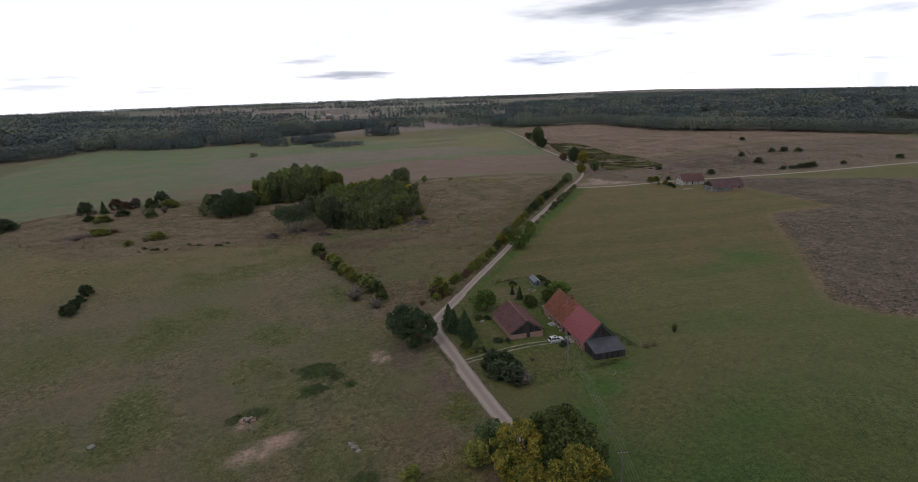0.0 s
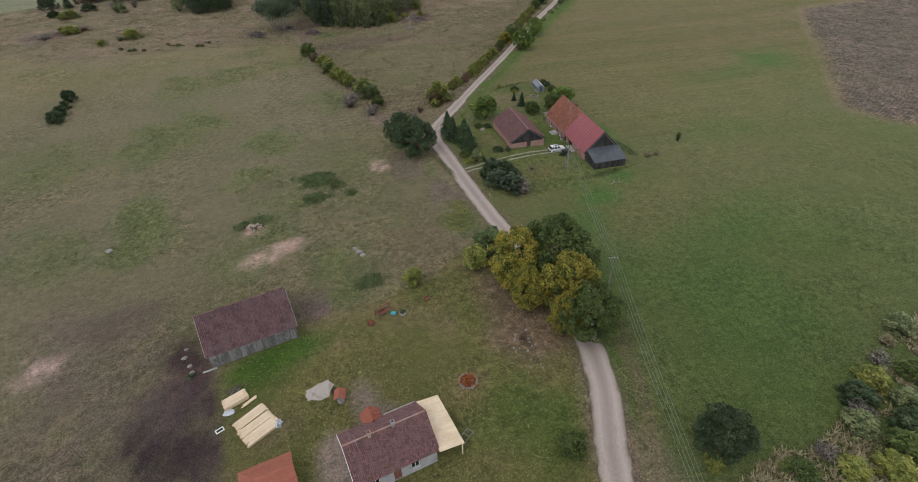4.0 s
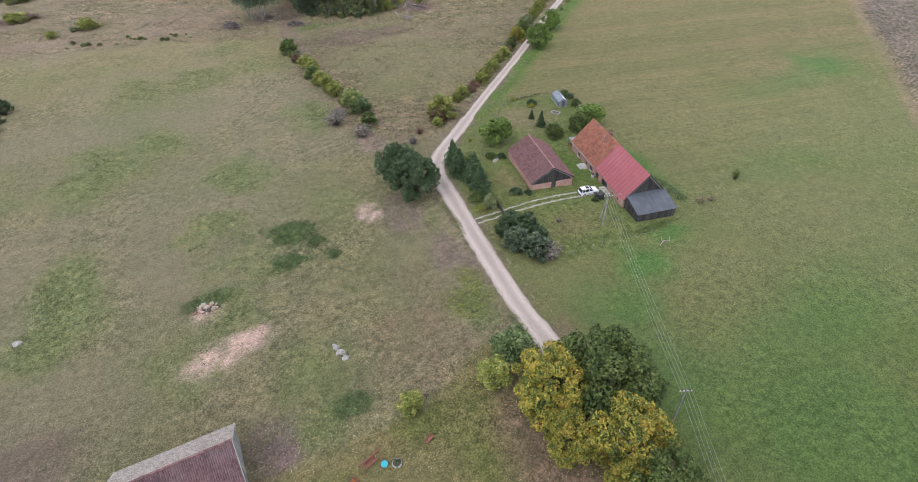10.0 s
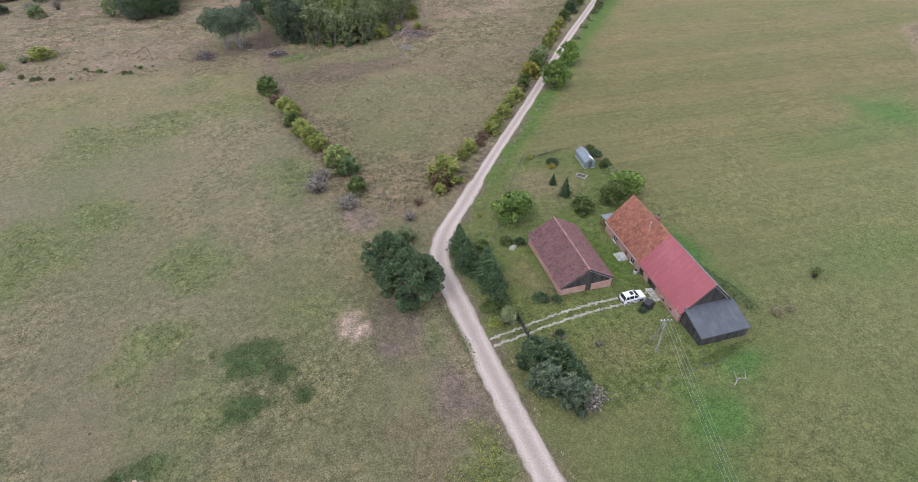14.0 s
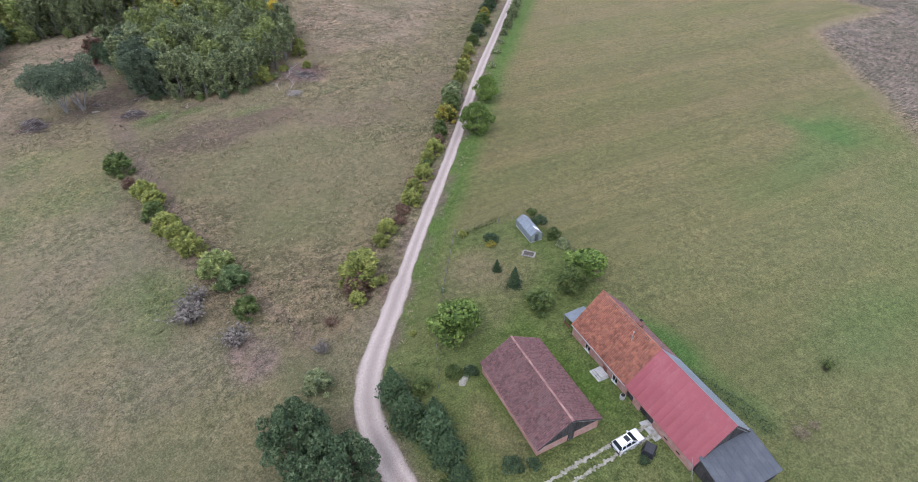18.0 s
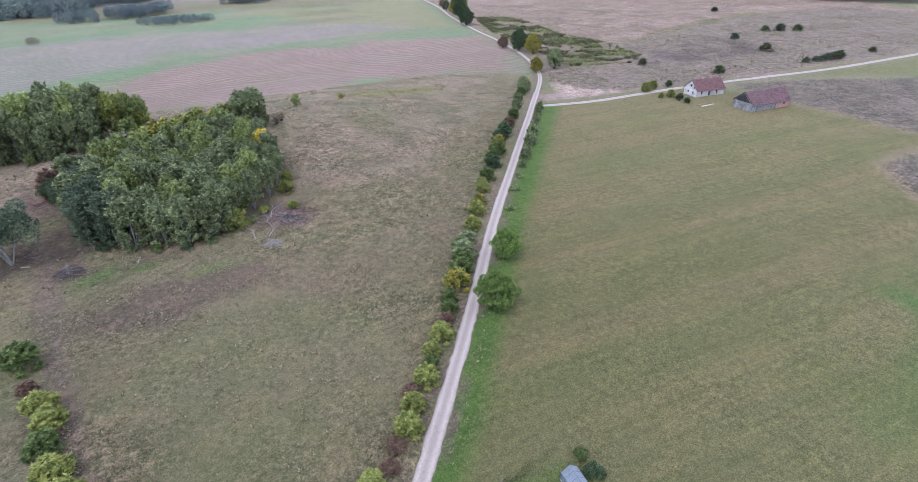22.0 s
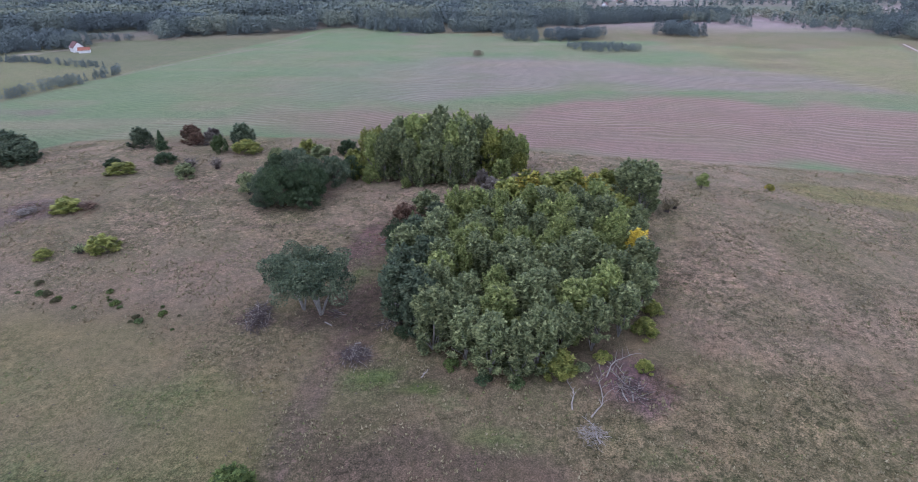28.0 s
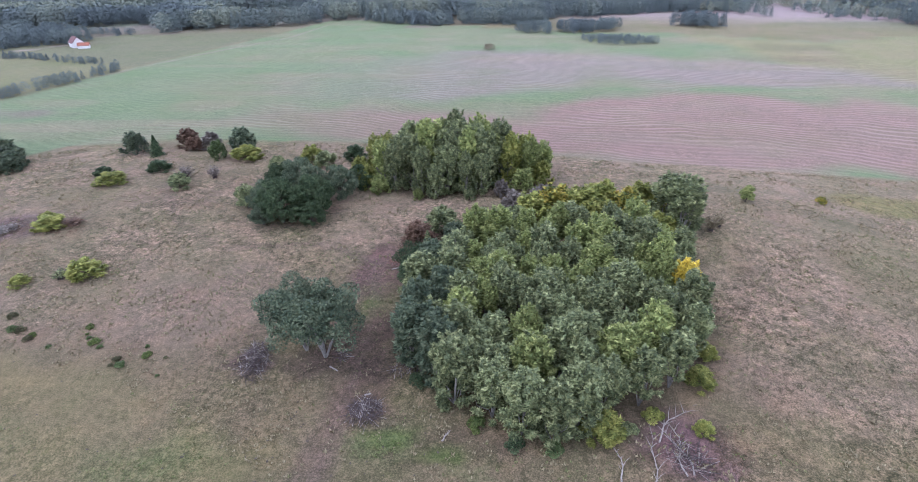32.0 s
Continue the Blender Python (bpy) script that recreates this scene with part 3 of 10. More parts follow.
CLEAR = clear_glass_material()
LEAF = {
    "dark": leaf_material("dark_green_leaves", [(0.030, 0.052, 0.026), (0.056, 0.088, 0.042), (0.092, 0.132, 0.062), (0.150, 0.190, 0.094)]),
    "green": leaf_material("green_leaves", [(0.052, 0.080, 0.028), (0.092, 0.130, 0.040), (0.145, 0.185, 0.056), (0.210, 0.240, 0.075)]),
    "silver": leaf_material("grey_green_leaves", [(0.088, 0.112, 0.058), (0.172, 0.208, 0.100), (0.290, 0.328, 0.152), (0.450, 0.476, 0.226)]),
    "aspen": leaf_material("aspen_leaves", [(0.116, 0.150, 0.054), (0.218, 0.268, 0.088), (0.338, 0.382, 0.128), (0.484, 0.510, 0.188)]),
    "lime": leaf_material("yellow_green_leaves", [(0.128, 0.156, 0.044), (0.228, 0.258, 0.068), (0.340, 0.352, 0.092), (0.470, 0.452, 0.130)]),
    "yellow": leaf_material("bright_yellow_leaves", [(0.420, 0.347, 0.053), (0.672, 0.526, 0.073), (0.882, 0.672, 0.084)]),
    "autumn": leaf_material("turning_leaves", [(0.058, 0.084, 0.026), (0.137, 0.163, 0.042), (0.266, 0.260, 0.054), (0.413, 0.361, 0.066), (0.454, 0.307, 0.059)], 1.2),
    "willow": leaf_material("willow_leaves", [(0.046, 0.072, 0.046), (0.090, 0.122, 0.074), (0.148, 0.184, 0.108), (0.230, 0.260, 0.154)]),
    "nettle": leaf_material("nettle_leaves", [(0.060, 0.092, 0.038), (0.104, 0.150, 0.058), (0.158, 0.208, 0.084), (0.225, 0.275, 0.115)]),
    "fallen": leaf_material("fallen_yellow_leaves", [(0.480, 0.336, 0.120), (0.660, 0.540, 0.240), (0.792, 0.696, 0.384)]),
    "spruce": leaf_material("spruce_needles", [(0.034, 0.060, 0.030), (0.064, 0.102, 0.046), (0.108, 0.150, 0.066)]),
    "grey": leaf_material("thin_grey_brown_twigs", [(0.157, 0.137, 0.115), (0.241, 0.210, 0.179), (0.316, 0.283, 0.241)]),
    "rust": leaf_material("rust_brown_leaves", [(0.120, 0.078, 0.054), (0.192, 0.120, 0.082), (0.264, 0.180, 0.120)]),
    "grass": leaf_material("tall_grass_blades", [(0.130, 0.160, 0.060), (0.195, 0.225, 0.086), (0.300, 0.290, 0.135)]),
    "walnut": leaf_material("fresh_green_leaves", [(0.068, 0.112, 0.028), (0.122, 0.186, 0.042), (0.190, 0.266, 0.062), (0.270, 0.345, 0.085)]),
    "scrub": leaf_material("olive_scrub_leaves", [(0.078, 0.080, 0.044), (0.130, 0.126, 0.066), (0.205, 0.188, 0.098)]),
    "straw": leaf_material("dry_grass_blades", [(0.200, 0.168, 0.098), (0.295, 0.252, 0.148), (0.395, 0.342, 0.212)]),
}


# ---- building blocks ----
class Shape:
    """Collects vertices and faces of one mesh."""

    def __init__(self):
        self.v, self.f = [], []

    def face(self, pts):
        k = len(self.v)
        self.v += [tuple(p) for p in pts]
        self.f.append(tuple(range(k, k + len(pts))))
        return self

    def hull(self, low, high):
        """A solid between two outlines with the same number of points."""
        k, n = len(self.v), len(low)
        self.v += [tuple(p) for p in low] + [tuple(p) for p in high]
        self.f.append(tuple(range(k + n - 1, k - 1, -1)))
        self.f.append(tuple(range(k + n, k + 2 * n)))
        for i in range(n):
            j = (i + 1) % n
            self.f.append((k + i, k + j, k + n + j, k + n + i))
        return self

    def box(self, x0, x1, y0, y1, z0, z1):
        return self.hull([(x0, y0, z0), (x1, y0, z0), (x1, y1, z0), (x0, y1, z0)], [(x0, y0, z1), (x1, y0, z1), (x1, y1, z1), (x0, y1, z1)])

    def bevel_box(self, x0, x1, y0, y1, z0, z1, b=0.03):
        def ring(d, z):
            return [(x0 + d, y0 + d, z), (x1 - d, y0 + d, z), (x1 - d, y1 - d, z), (x0 + d, y1 - d, z)]
        k = len(self.v)
        for d, z in ((b, z0), (0, z0 + b), (0, z1 - b), (b, z1)):
            self.v += ring(d, z)
        self.f.append((k + 3, k + 2, k + 1, k))
        self.f.append((k + 12, k + 13, k + 14, k + 15))
        for s in range(3):
            for i in range(4):
                j = (i + 1) % 4
                self.f.append((k + s * 4 + i, k + s * 4 + j, k + s * 4 + 4 + j, k + s * 4 + 4 + i))
        return self

    def beam(self, a, b, w, h=None):
        """A squared timber from a to b."""
        h = h or w
        a, b = Vector(a), Vector(b)
        d = (b - a).normalized()
        s = d.cross((0, 0, 1))
        s = s.normalized() if s.length > 1e-4 else Vector((1, 0, 0))
        u = s.cross(d)
        o = [s * w / 2 * p + u * h / 2 * q for p, q in ((-1, -1), (1, -1), (1, 1), (-1, 1))]
        return self.hull([a + q for q in o], [b + q for q in o])

    def tube(self, pts, radii, n=6):
        k = len(self.v)
        pts = [Vector(p) for p in pts]
        for i, (p, r) in enumerate(zip(pts, radii)):
            d = (pts[min(i + 1, len(pts) - 1)] - pts[max(i - 1, 0)]).normalized()
            s = d.cross((0.3, 0.9, 0.2)).normalized()
            u = d.cross(s)
            for j in range(n):
                a = 2 * math.pi * j / n
                self.v.append(tuple(p + (s * math.cos(a) + u * math.sin(a)) * r))
        for i in range(len(pts) - 1):
            for j in range(n):
                q = (j + 1) % n
                self.f.append((k + i * n + j, k + i * n + q, k + (i + 1) * n + q, k + (i + 1) * n + j))
        self.f.append(tuple(range(k + n - 1, k - 1, -1)))
        m = k + (len(pts) - 1) * n
        self.f.append(tuple(range(m, m + n)))
        return self

    def lump(self, c, r, rng, n=9, rough=0.25):
        """A rounded stone-like lump."""
        k = len(self.v)
        c, rings = Vector(c), 5
        rx, ry, rz = r if isinstance(r, (tuple, list)) else (r, r, r)
        for i in range(rings):
            ph = math.pi * (i + 0.5) / rings
            for j in range(n):
                a = 2 * math.pi * j / n
                q = 1 + rng.uniform(-rough, rough)
                self.v.append((c.x + rx * q * math.sin(ph) * math.cos(a), c.y + ry * q * math.sin(ph) * math.sin(a), c.z + rz * q * math.cos(ph)))
        for i in range(rings - 1):
            for j in range(n):
                q = (j + 1) % n
                self.f.append((k + i * n + j, k + (i + 1) * n + j, k + (i + 1) * n + q, k + i * n + q))
        self.f.append(tuple(range(k, k + n)))
        m = k + (rings - 1) * n
        self.f.append(tuple(range(m + n - 1, m - 1, -1)))
        return self

    def mesh(self, name, material, smooth=False):
        me = bpy.data.meshes.new(name)
        me.from_pydata(self.v, [], self.f)
        me.materials.append(material)
        if smooth:
            me.polygons.foreach_set("use_smooth", [True] * len(me.polygons))
        me.update()
        return me


def part(name, shape, material, parent=None, label="", smooth=False):
    ob = new(name, shape.mesh(name, material, smooth) if isinstance(shape, Shape) else shape)
    ob.parent = parent
    if label:
        ob["label"] = label
    return ob


def thing(name, x, y, z, rz, label, category, group="", scale=1.0):
    ob = new(name)
    ob.empty_display_size = 0.3
    ob.matrix_basis = pose(x, y, z, 0, 0, rz) @ Matrix.Scale(scale, 4)
    return tagged(ob, label, category, group)


def single(name, shape, material, label, category, group="", kind="", smooth=False):
    return tagged(part(name, shape, material, None, "", smooth), label, category, group, kind)


def array_mesh(name, verts, faces, material):
    """A mesh from numpy arrays; all faces have the same number of corners."""
    me = bpy.data.meshes.new(name)
    n, k = faces.shape
    me.vertices.add(len(verts)); me.loops.add(n * k); me.polygons.add(n)
    me.vertices.foreach_set("co", verts.astype(np.float32).ravel())
    me.loops.foreach_set("vertex_index", faces.astype(np.int32).ravel())
    me.polygons.foreach_set("loop_start", np.arange(0, n * k, k, dtype=np.int32))
    me.materials.append(material)
    me.update(calc_edges=True)
    return me


# ---- the lie of the land ----
BUMPS = [(125, 318, 42, 34, 7.2), (-55, 335, 60, 40, 3.0), (5, 50, 60, 38, 2.4), (250, 330, 90, 60, -1.5), (69, 117, 10, 12, 1.6),
         (-420, 1250, 260, 220, 24), (1500, 900, 700, 500, 14), (700, 2600, 900, 300, 6), (-1200, 2300, 700, 500, 8)]


def height(x, y):
    z = -4.0
    for cx, cy, sx, sy, h in BUMPS:
        z = z + h * np.exp(-0.5 * (((x - cx) / sx) ** 2 + ((y - cy) / sy) ** 2))
    return z


def soft_noise(x, y, size, seed):
    """Smooth value noise between 0 and 1, on arrays."""
    u, v = np.asarray(x, float) / size, np.asarray(y, float) / size
    i, j = np.floor(u), np.floor(v)
    fu, fv = u - i, v - j
    fu, fv = fu * fu * (3 - 2 * fu), fv * fv * (3 - 2 * fv)

    def cell(a, b):
        q = np.sin(a * 127.1 + b * 311.7 + seed * 74.7) * 43758.5453
        return q - np.floor(q)
    return (cell(i, j) * (1 - fu) + cell(i + 1, j) * fu) * (1 - fv) + (cell(i, j + 1) * (1 - fu) + cell(i + 1, j + 1) * fu) * fv


def side_distance(x, y, poly):
    """Distance to an outline, positive inside."""
    d, inside = np.full(np.shape(x), 1e9), np.zeros(np.shape(x), bool)
    for (ax, ay), (bx, by) in zip(poly, poly[1:] + poly[:1]):
        ex, ey = bx - ax, by - ay
        t = np.clip(((x - ax) * ex + (y - ay) * ey) / (ex * ex + ey * ey), 0, 1)
        d = np.minimum(d, np.hypot(x - ax - t * ex, y - ay - t * ey))
        cross = ((ay > y) != (by > y)) & (x < (bx - ax) * (y - ay) / (by - ay + 1e-12) + ax)
        inside ^= cross
    return np.where(inside, d, -d)


def line_distance(x, y, line):
    d = np.full(np.shape(x), 1e9)
    for (ax, ay), (bx, by) in zip(line, line[1:]):
        ex, ey = bx - ax, by - ay
        t = np.clip(((x - ax) * ex + (y - ay) * ey) / (ex * ex + ey * ey), 0, 1)
        d = np.minimum(d, np.hypot(x - ax - t * ex, y - ay - t * ey))
    return d


ROAD_LINE = [(-6, -30), (16, -1), (29, 19), (35, 29.7), (40.4, 38.3), (43.7, 46), (46.2, 55), (47.6, 68), (47.85, 83.5), (48.55, 92), (49.65, 103.3), (51.35, 118.4), (52.85, 130), (57.2, 137.6),
             (66.05, 146.2), (81.05, 160.6), (102.25, 180.0), (116.05, 193.1), (139.25, 215.5), (165, 238.5), (198, 268), (220, 288), (255.6, 321), (275, 348), (290, 378), (303, 414), (316.4, 458), (340, 520), (369, 585), (405, 688)]
SIDE_ROAD = [(219, 284), (245, 274), (280, 266.5), (314, 257), (342, 248), (385, 235), (470, 218), (560, 200), (700, 180)]
FARM_DRIVE = [(52.3, 108.9), (56.4, 108.6), (64.4, 108.0), (75.0, 106.8), (82.9, 105.6)]
EAST_FIELD = ROAD_LINE[4:22] + [(245, 272), (280, 264), (300, 256), (303, 222), (302, 195), (298, 164), (275, 168.5), (257, 170.5), (230, 146), (207, 123), (185, 104), (170, 90), (172, 78), (182, 66),
                                (260, 20), (220, -60), (80, -40), (40, 15)]
HEATH = [(306, 228), (302, 195), (298, 164), (275, 168.5), (257, 170.5), (230, 146), (207, 123), (185, 104), (170, 90), (172, 78), (182, 66), (300, 0), (560, 0), (560, 120), (430, 172), (395, 200), (340, 238), (312, 250)]
EAST_STRIP = [(352, 241), (395, 228), (470, 212), (620, 185), (620, 110), (560, 122), (430, 173), (396, 202)]
CLEARING = [(262, 328), (285, 357), (308, 404), (322, 458), (372, 585), (430, 690), (600, 700), (680, 560), (680, 370), (620, 200), (470, 224), (385, 241), (314, 262), (280, 271), (240, 284)]
SCRUB = [(287, 329), (299, 369), (318, 437), (352, 507), (372, 480), (367, 450), (350, 400), (352, 362), (338, 322), (318, 312)]
NORTH_FIELD = [(-400, 300), (-160, 330), (-114, 345), (-100, 372), (-60, 384), (11, 386), (78, 377), (108, 367), (145, 361), (184, 363), (215, 361), (245, 344), (260, 332), (272, 348), (288, 380), (300, 414), (313, 458), (365, 585),
               (398, 685), (300, 650), (210, 700), (93, 720), (-60, 800), (-135, 799), (-150, 715), (-183, 546), (-200, 423), (-300, 380)]
PLOUGH_NEAR = [(-95, 400), (-40, 408), (5, 388), (78, 378), (108, 367), (145, 361), (184, 363), (215, 361), (245, 344), (260, 334), (285, 380), (300, 430), (262, 450), (232, 460), (200, 470), (145, 480), (104, 472), (65, 426), (20, 432), (-40, 440)]
PLOUGH_FAR = [(30, 455), (73, 493), (147, 498), (225, 490), (290, 484), (318, 540), (254, 553), (190, 577), (115, 606), (29, 610), (-60, 560), (-80, 500), (-40, 452)]
WEST_MEADOW = [(-202, 425), (-186, 546), (-150, 712), (-300, 690), (-420, 560), (-400, 400), (-300, 382)]
YARD = [(-12, 68), (2, 73), (18, 72), (30, 76), (40, 80), (46, 72), (45, 56), (40, 44), (32, 30), (24, 15), (-14, 20), (-12.5, 50)]
NORTH_MEADOW = [(47, 150), (58, 143), (66, 150), (100, 183), (150, 230), (200, 275), (245, 318), (255, 332), (215, 361), (145, 361), (108, 367), (78, 377), (11, 386), (-100, 372), (-112, 340), (-60, 268), (0, 256), (36, 240), (39, 195), (43, 165)]
HILL_DRY = [(100, 262), (150, 262), (215, 300), (240, 342), (215, 360), (145, 360), (108, 366), (60, 384), (-100, 370), (-100, 330), (-40, 262), (10, 258), (34, 270), (60, 330), (105, 320)]
FARMYARD = [(60, 132), (86, 157), (100, 153), (102, 142), (98, 128), (95, 112), (90, 97), (81, 90), (62, 91), (55, 98), (57, 118)]


def blend(col, mask, colour):
    return col * (1 - mask[:, None]) + np.array(colour)[None] * mask[:, None]


def spot(x, y, cx, cy, rx, ry, seed, edge=0.35):
    q = 1 - np.hypot((x - cx) / rx, (y - cy) / ry) + 0.7 * (soft_noise(x, y, max(rx, ry) * 0.45, seed) - 0.5)
    return np.clip(q / edge, 0, 1)


def area(x, y, poly, edge=2.0, ragged=3.0, seed=0, size=7.0):
    return np.clip(0.5 + (side_distance(x, y, poly) + ragged * (soft_noise(x, y, size, seed) - 0.5) * 2) / (2 * edge), 0, 1)


def land_cover(x, y):
    """Base colour, drill rows and roughness of the ground at each place."""
    n = len(x)
    far = np.clip((np.hypot(x - 100, y - 150) - 620) / 120, 0, 1)
    col = np.tile(np.array((0.140, 0.138, 0.078)), (n, 1))
    rows, rough, mown, furrow = np.zeros(n), np.full(n, 0.16) + 0.4 * np.clip((soft_noise(x, y, 19, 7) - 0.5) / 0.25, 0, 1), np.zeros(n), np.zeros(n)
    # pasture: green flushes and worn brown
    col = blend(col, np.clip((soft_noise(x, y, 34, 1) - 0.55) / 0.2, 0, 1) * 0.5, (0.122, 0.128, 0.060))
    col = blend(col, np.clip((soft_noise(x, y, 21, 2) - 0.58) / 0.2, 0, 1) * 0.6, (0.157, 0.144, 0.085))
    # rank green flushes of weeds and nettles
    lush = np.zeros(n)
    for cx, cy, rx, ry, k, s in ((-18, 168, 13, 16, 11, .85), (-5, 177, 9, 12, 12, .8), (-9, 215, 13, 15, 58, .7), (7, 217, 14, 11, 13, .75), (28, 219, 13, 12, 68, .7), (34, 175, 7.5, 12, 14, .85), (11, 151, 9, 10, 15, .8), (4, 133, 10, 8, 16, .95),
                                  (-22, 124, 8, 17, 18, .9), (4, 107, 9, 7, 19, .6), (7, 119, 12, 10, 319, .65), (-24, 113, 9, 11, 59, .85), (-42, 120, 14, 14, 60, .6), (41, 89, 6.5, 7.5, 69, 1.0), (14, 88, 7, 9, 67, .7), (-4, 96, 9, 8, 72, .5), (12, 77.5, 6, 4, 73, .7), (28, 128, 7, 7, 74, .35),
                                  (44, 113, 2.5, 8, 70, .6), (-25, 240, 30, 8, 78, .4), (51, 246, 7, 3.5, 6, .95), (65, 242, 6, 3, 75, .7), (76, 235.5, 7, 3, 76, .6), (95, 234, 9, 3, 77, .5), (110, 230, 9, 3, 81, .4), (40, 280, 3, 12, 80, .5), (-48, 165, 14, 18, 82, .5), (20, 240, 12, 8, 83, .6)):
        lush = np.maximum(lush, spot(x, y, cx, cy, rx, ry, k, 0.7) * s)
    rough = np.maximum(rough, np.clip(lush * 1.1, 0, 1))
    col = blend(col, np.clip(lush * 0.95, 0, 0.85), (0.116, 0.138, 0.056))
    col = blend(col, np.clip((y - 195) / 35, 0, 1) * np.clip((44 - x) / 8, 0, 1) * np.clip((300 - y) / 30, 0, 1) * np.clip(0.35 + 0.6 * soft_noise(x, y, 17, 310), 0, 0.85), (0.156, 0.145, 0.070))
    m = area(x, y, NORTH_MEADOW, 3, 4, 3)
    col = blend(col, m, (0.138, 0.126, 0.072)); rough = rough * (1 - m) + m * (0.45 + 0.5 * np.clip((soft_noise(x, y, 24, 96) - 0.35) / 0.3, 0, 1))
    col = blend(col, area(x, y, HILL_DRY, 8, 10, 4, 20) * 0.75, (0.184, 0.156, 0.104))
    col = blend(col, np.clip((soft_noise(x, y, 13, 97) - 0.5) / 0.3, 0, 1) * m * 0.5, (0.125, 0.122, 0.066))
    col = blend(col, np.clip((soft_noise(x, y, 7, 98) - 0.55) / 0.3, 0, 1) * m * 0.3, (0.118, 0.096, 0.066))
    # an even olive stretch between the two hedges, brown withered stalks before the copse
    sm = area(x, y, [(49, 205), (60, 216), (77, 217), (92, 206), (97, 190), (86, 174), (66, 168), (52, 180)], 4, 5, 99, 12)
    col = blend(col, sm * 0.75, (0.132, 0.132, 0.066)); rough = rough * (1 - sm * 0.75) + 0.22 * sm * 0.75
    col = blend(col, spot(x, y, 66, 229, 22, 9, 5) * 0.65, (0.098, 0.080, 0.060))
    col = blend(col, spot(x, y, 48, 232, 9, 7, 8, 0.8) * 0.5, (0.102, 0.080, 0.064))
    col = blend(col, spot(x, y, 178, 335, 26, 9, 7) * 0.8, (0.140, 0.136, 0.056))
    for cx, cy, rx, ry, k in ((178, 300, 14, 8, 301), (148, 279, 12, 9, 302), (124, 268, 12, 7, 303), (175, 286, 12, 6, 304), (128, 336, 16, 6, 305), (150, 318, 12, 6, 306), (205, 318, 12, 7, 307)):
        col = blend(col, spot(x, y, cx, cy, rx, ry, k, 0.8) * 0.6, (0.092, 0.096, 0.054))
    # far mosaic, its field colours greyed and paled to paint in distance haze
    mosaic = soft_noise(x, y, 210, 9)
    farcol = blend(np.tile(np.array((0.146, 0.146, 0.118)), (n, 1)), np.clip((mosaic - 0.45) / 0.1, 0, 1), (0.116, 0.138, 0.098))
    farcol = blend(farcol, np.clip((soft_noise(x * 0.5, y, 90, 10) - 0.62) / 0.08, 0, 1), (0.23, 0.205, 0.185))
    col = col * (1 - far[:, None]) + farcol * far[:, None]
    # the mown field east of the road
    m = area(x, y, EAST_FIELD, 1.6, 1.2, 21)
    east = np.tile(np.array((0.092, 0.122, 0.044)), (n, 1))
    along = y + 0.22 * x
    east = blend(east, np.clip((soft_noise(x, y, 46, 22) - 0.42) / 0.3, 0, 1) * 0.6, (0.122, 0.124, 0.056))
    east = blend(east, np.clip((along - 128) / 95, 0, 1) * np.clip(0.6 + soft_noise(x, y, 25, 20) * 0.5, 0, 0.95), (0.140, 0.132, 0.060))
    east = blend(east, np.clip((soft_noise(x * 0.04, along, 9, 23) - 0.42) / 0.2, 0, 1) * np.clip((along - 150) / 60, 0, 1) * 0.6, (0.148, 0.130, 0.064))
    east = blend(east, np.clip((soft_noise(x * 0.04, along, 7, 27) - 0.58) / 0.14, 0, 1) * np.clip((along - 120) / 60, 0, 1) * 0.5, (0.108, 0.118, 0.048))
    east = blend(east, spot(x, y, 120, 130, 34, 22, 226, 0.9) * 0.25, (0.130, 0.122, 0.062))
    rd = line_distance(x, y, ROAD_LINE)
    east = blend(east, np.clip((7.5 + 0.045 * (y - 150) - rd) / 4, 0, 1) * np.clip((y - 130) / 30, 0, 1) * 0.85, (0.068, 0.124, 0.030))
    for cx, cy, rx, ry, k, q in ((187, 132, 14, 14, 220, .75), (165, 126, 26, 9, 221, .4), (74, 84, 7, 8, 24, .9), (66, 76, 9, 5, 227, .6), (84, 88, 6, 4, 25, .85), (96, 114, 4, 18, 26, .85), (72, 45, 26, 26, 222, .55), (95, 62, 22, 12, 223, .4), (60, 70, 9, 22, 224, .45), (125, 95, 18, 9, 225, .3)):
        east = blend(east, spot(x, y, cx, cy, rx, ry, k, 0.8) * q, (0.062, 0.124, 0.036))
    # worn headland beside the power line
    east = blend(east, np.clip((1.6 - line_distance(x, y, [(52, 78), (52.6, 62), (50.5, 48), (46.5, 38), (40, 26)])) / 1.2, 0, 1) * 0.6, (0.150, 0.118, 0.078))
    col = col * (1 - m[:, None]) + east * (0.92 + 0.13 * np.clip((200 - along) / 50, 0, 1) * np.clip((along - 60) / 50, 0, 1))[:, None] * m[:, None]
    rows, rough, mown = rows * (1 - m), rough * (1 - m) + m * (0.12 + 0.16 * np.clip((90 - y) / 50, 0, 1)), m * np.clip(0.35 + (along - 95) / 80, 0.35, 1)
    lush = lush * (1 - m) + m * np.clip((soft_noise(x, y, 22, 24) - 0.42) / 0.3, 0, 1) * np.clip((120 - y) / 60, 0, 1) * 0.35
    # farmyard and house yard
    m = area(x, y, FARMYARD, 0.8, 0.6, 27)
    yard = np.tile(np.array((0.096, 0.122, 0.044)), (n, 1))
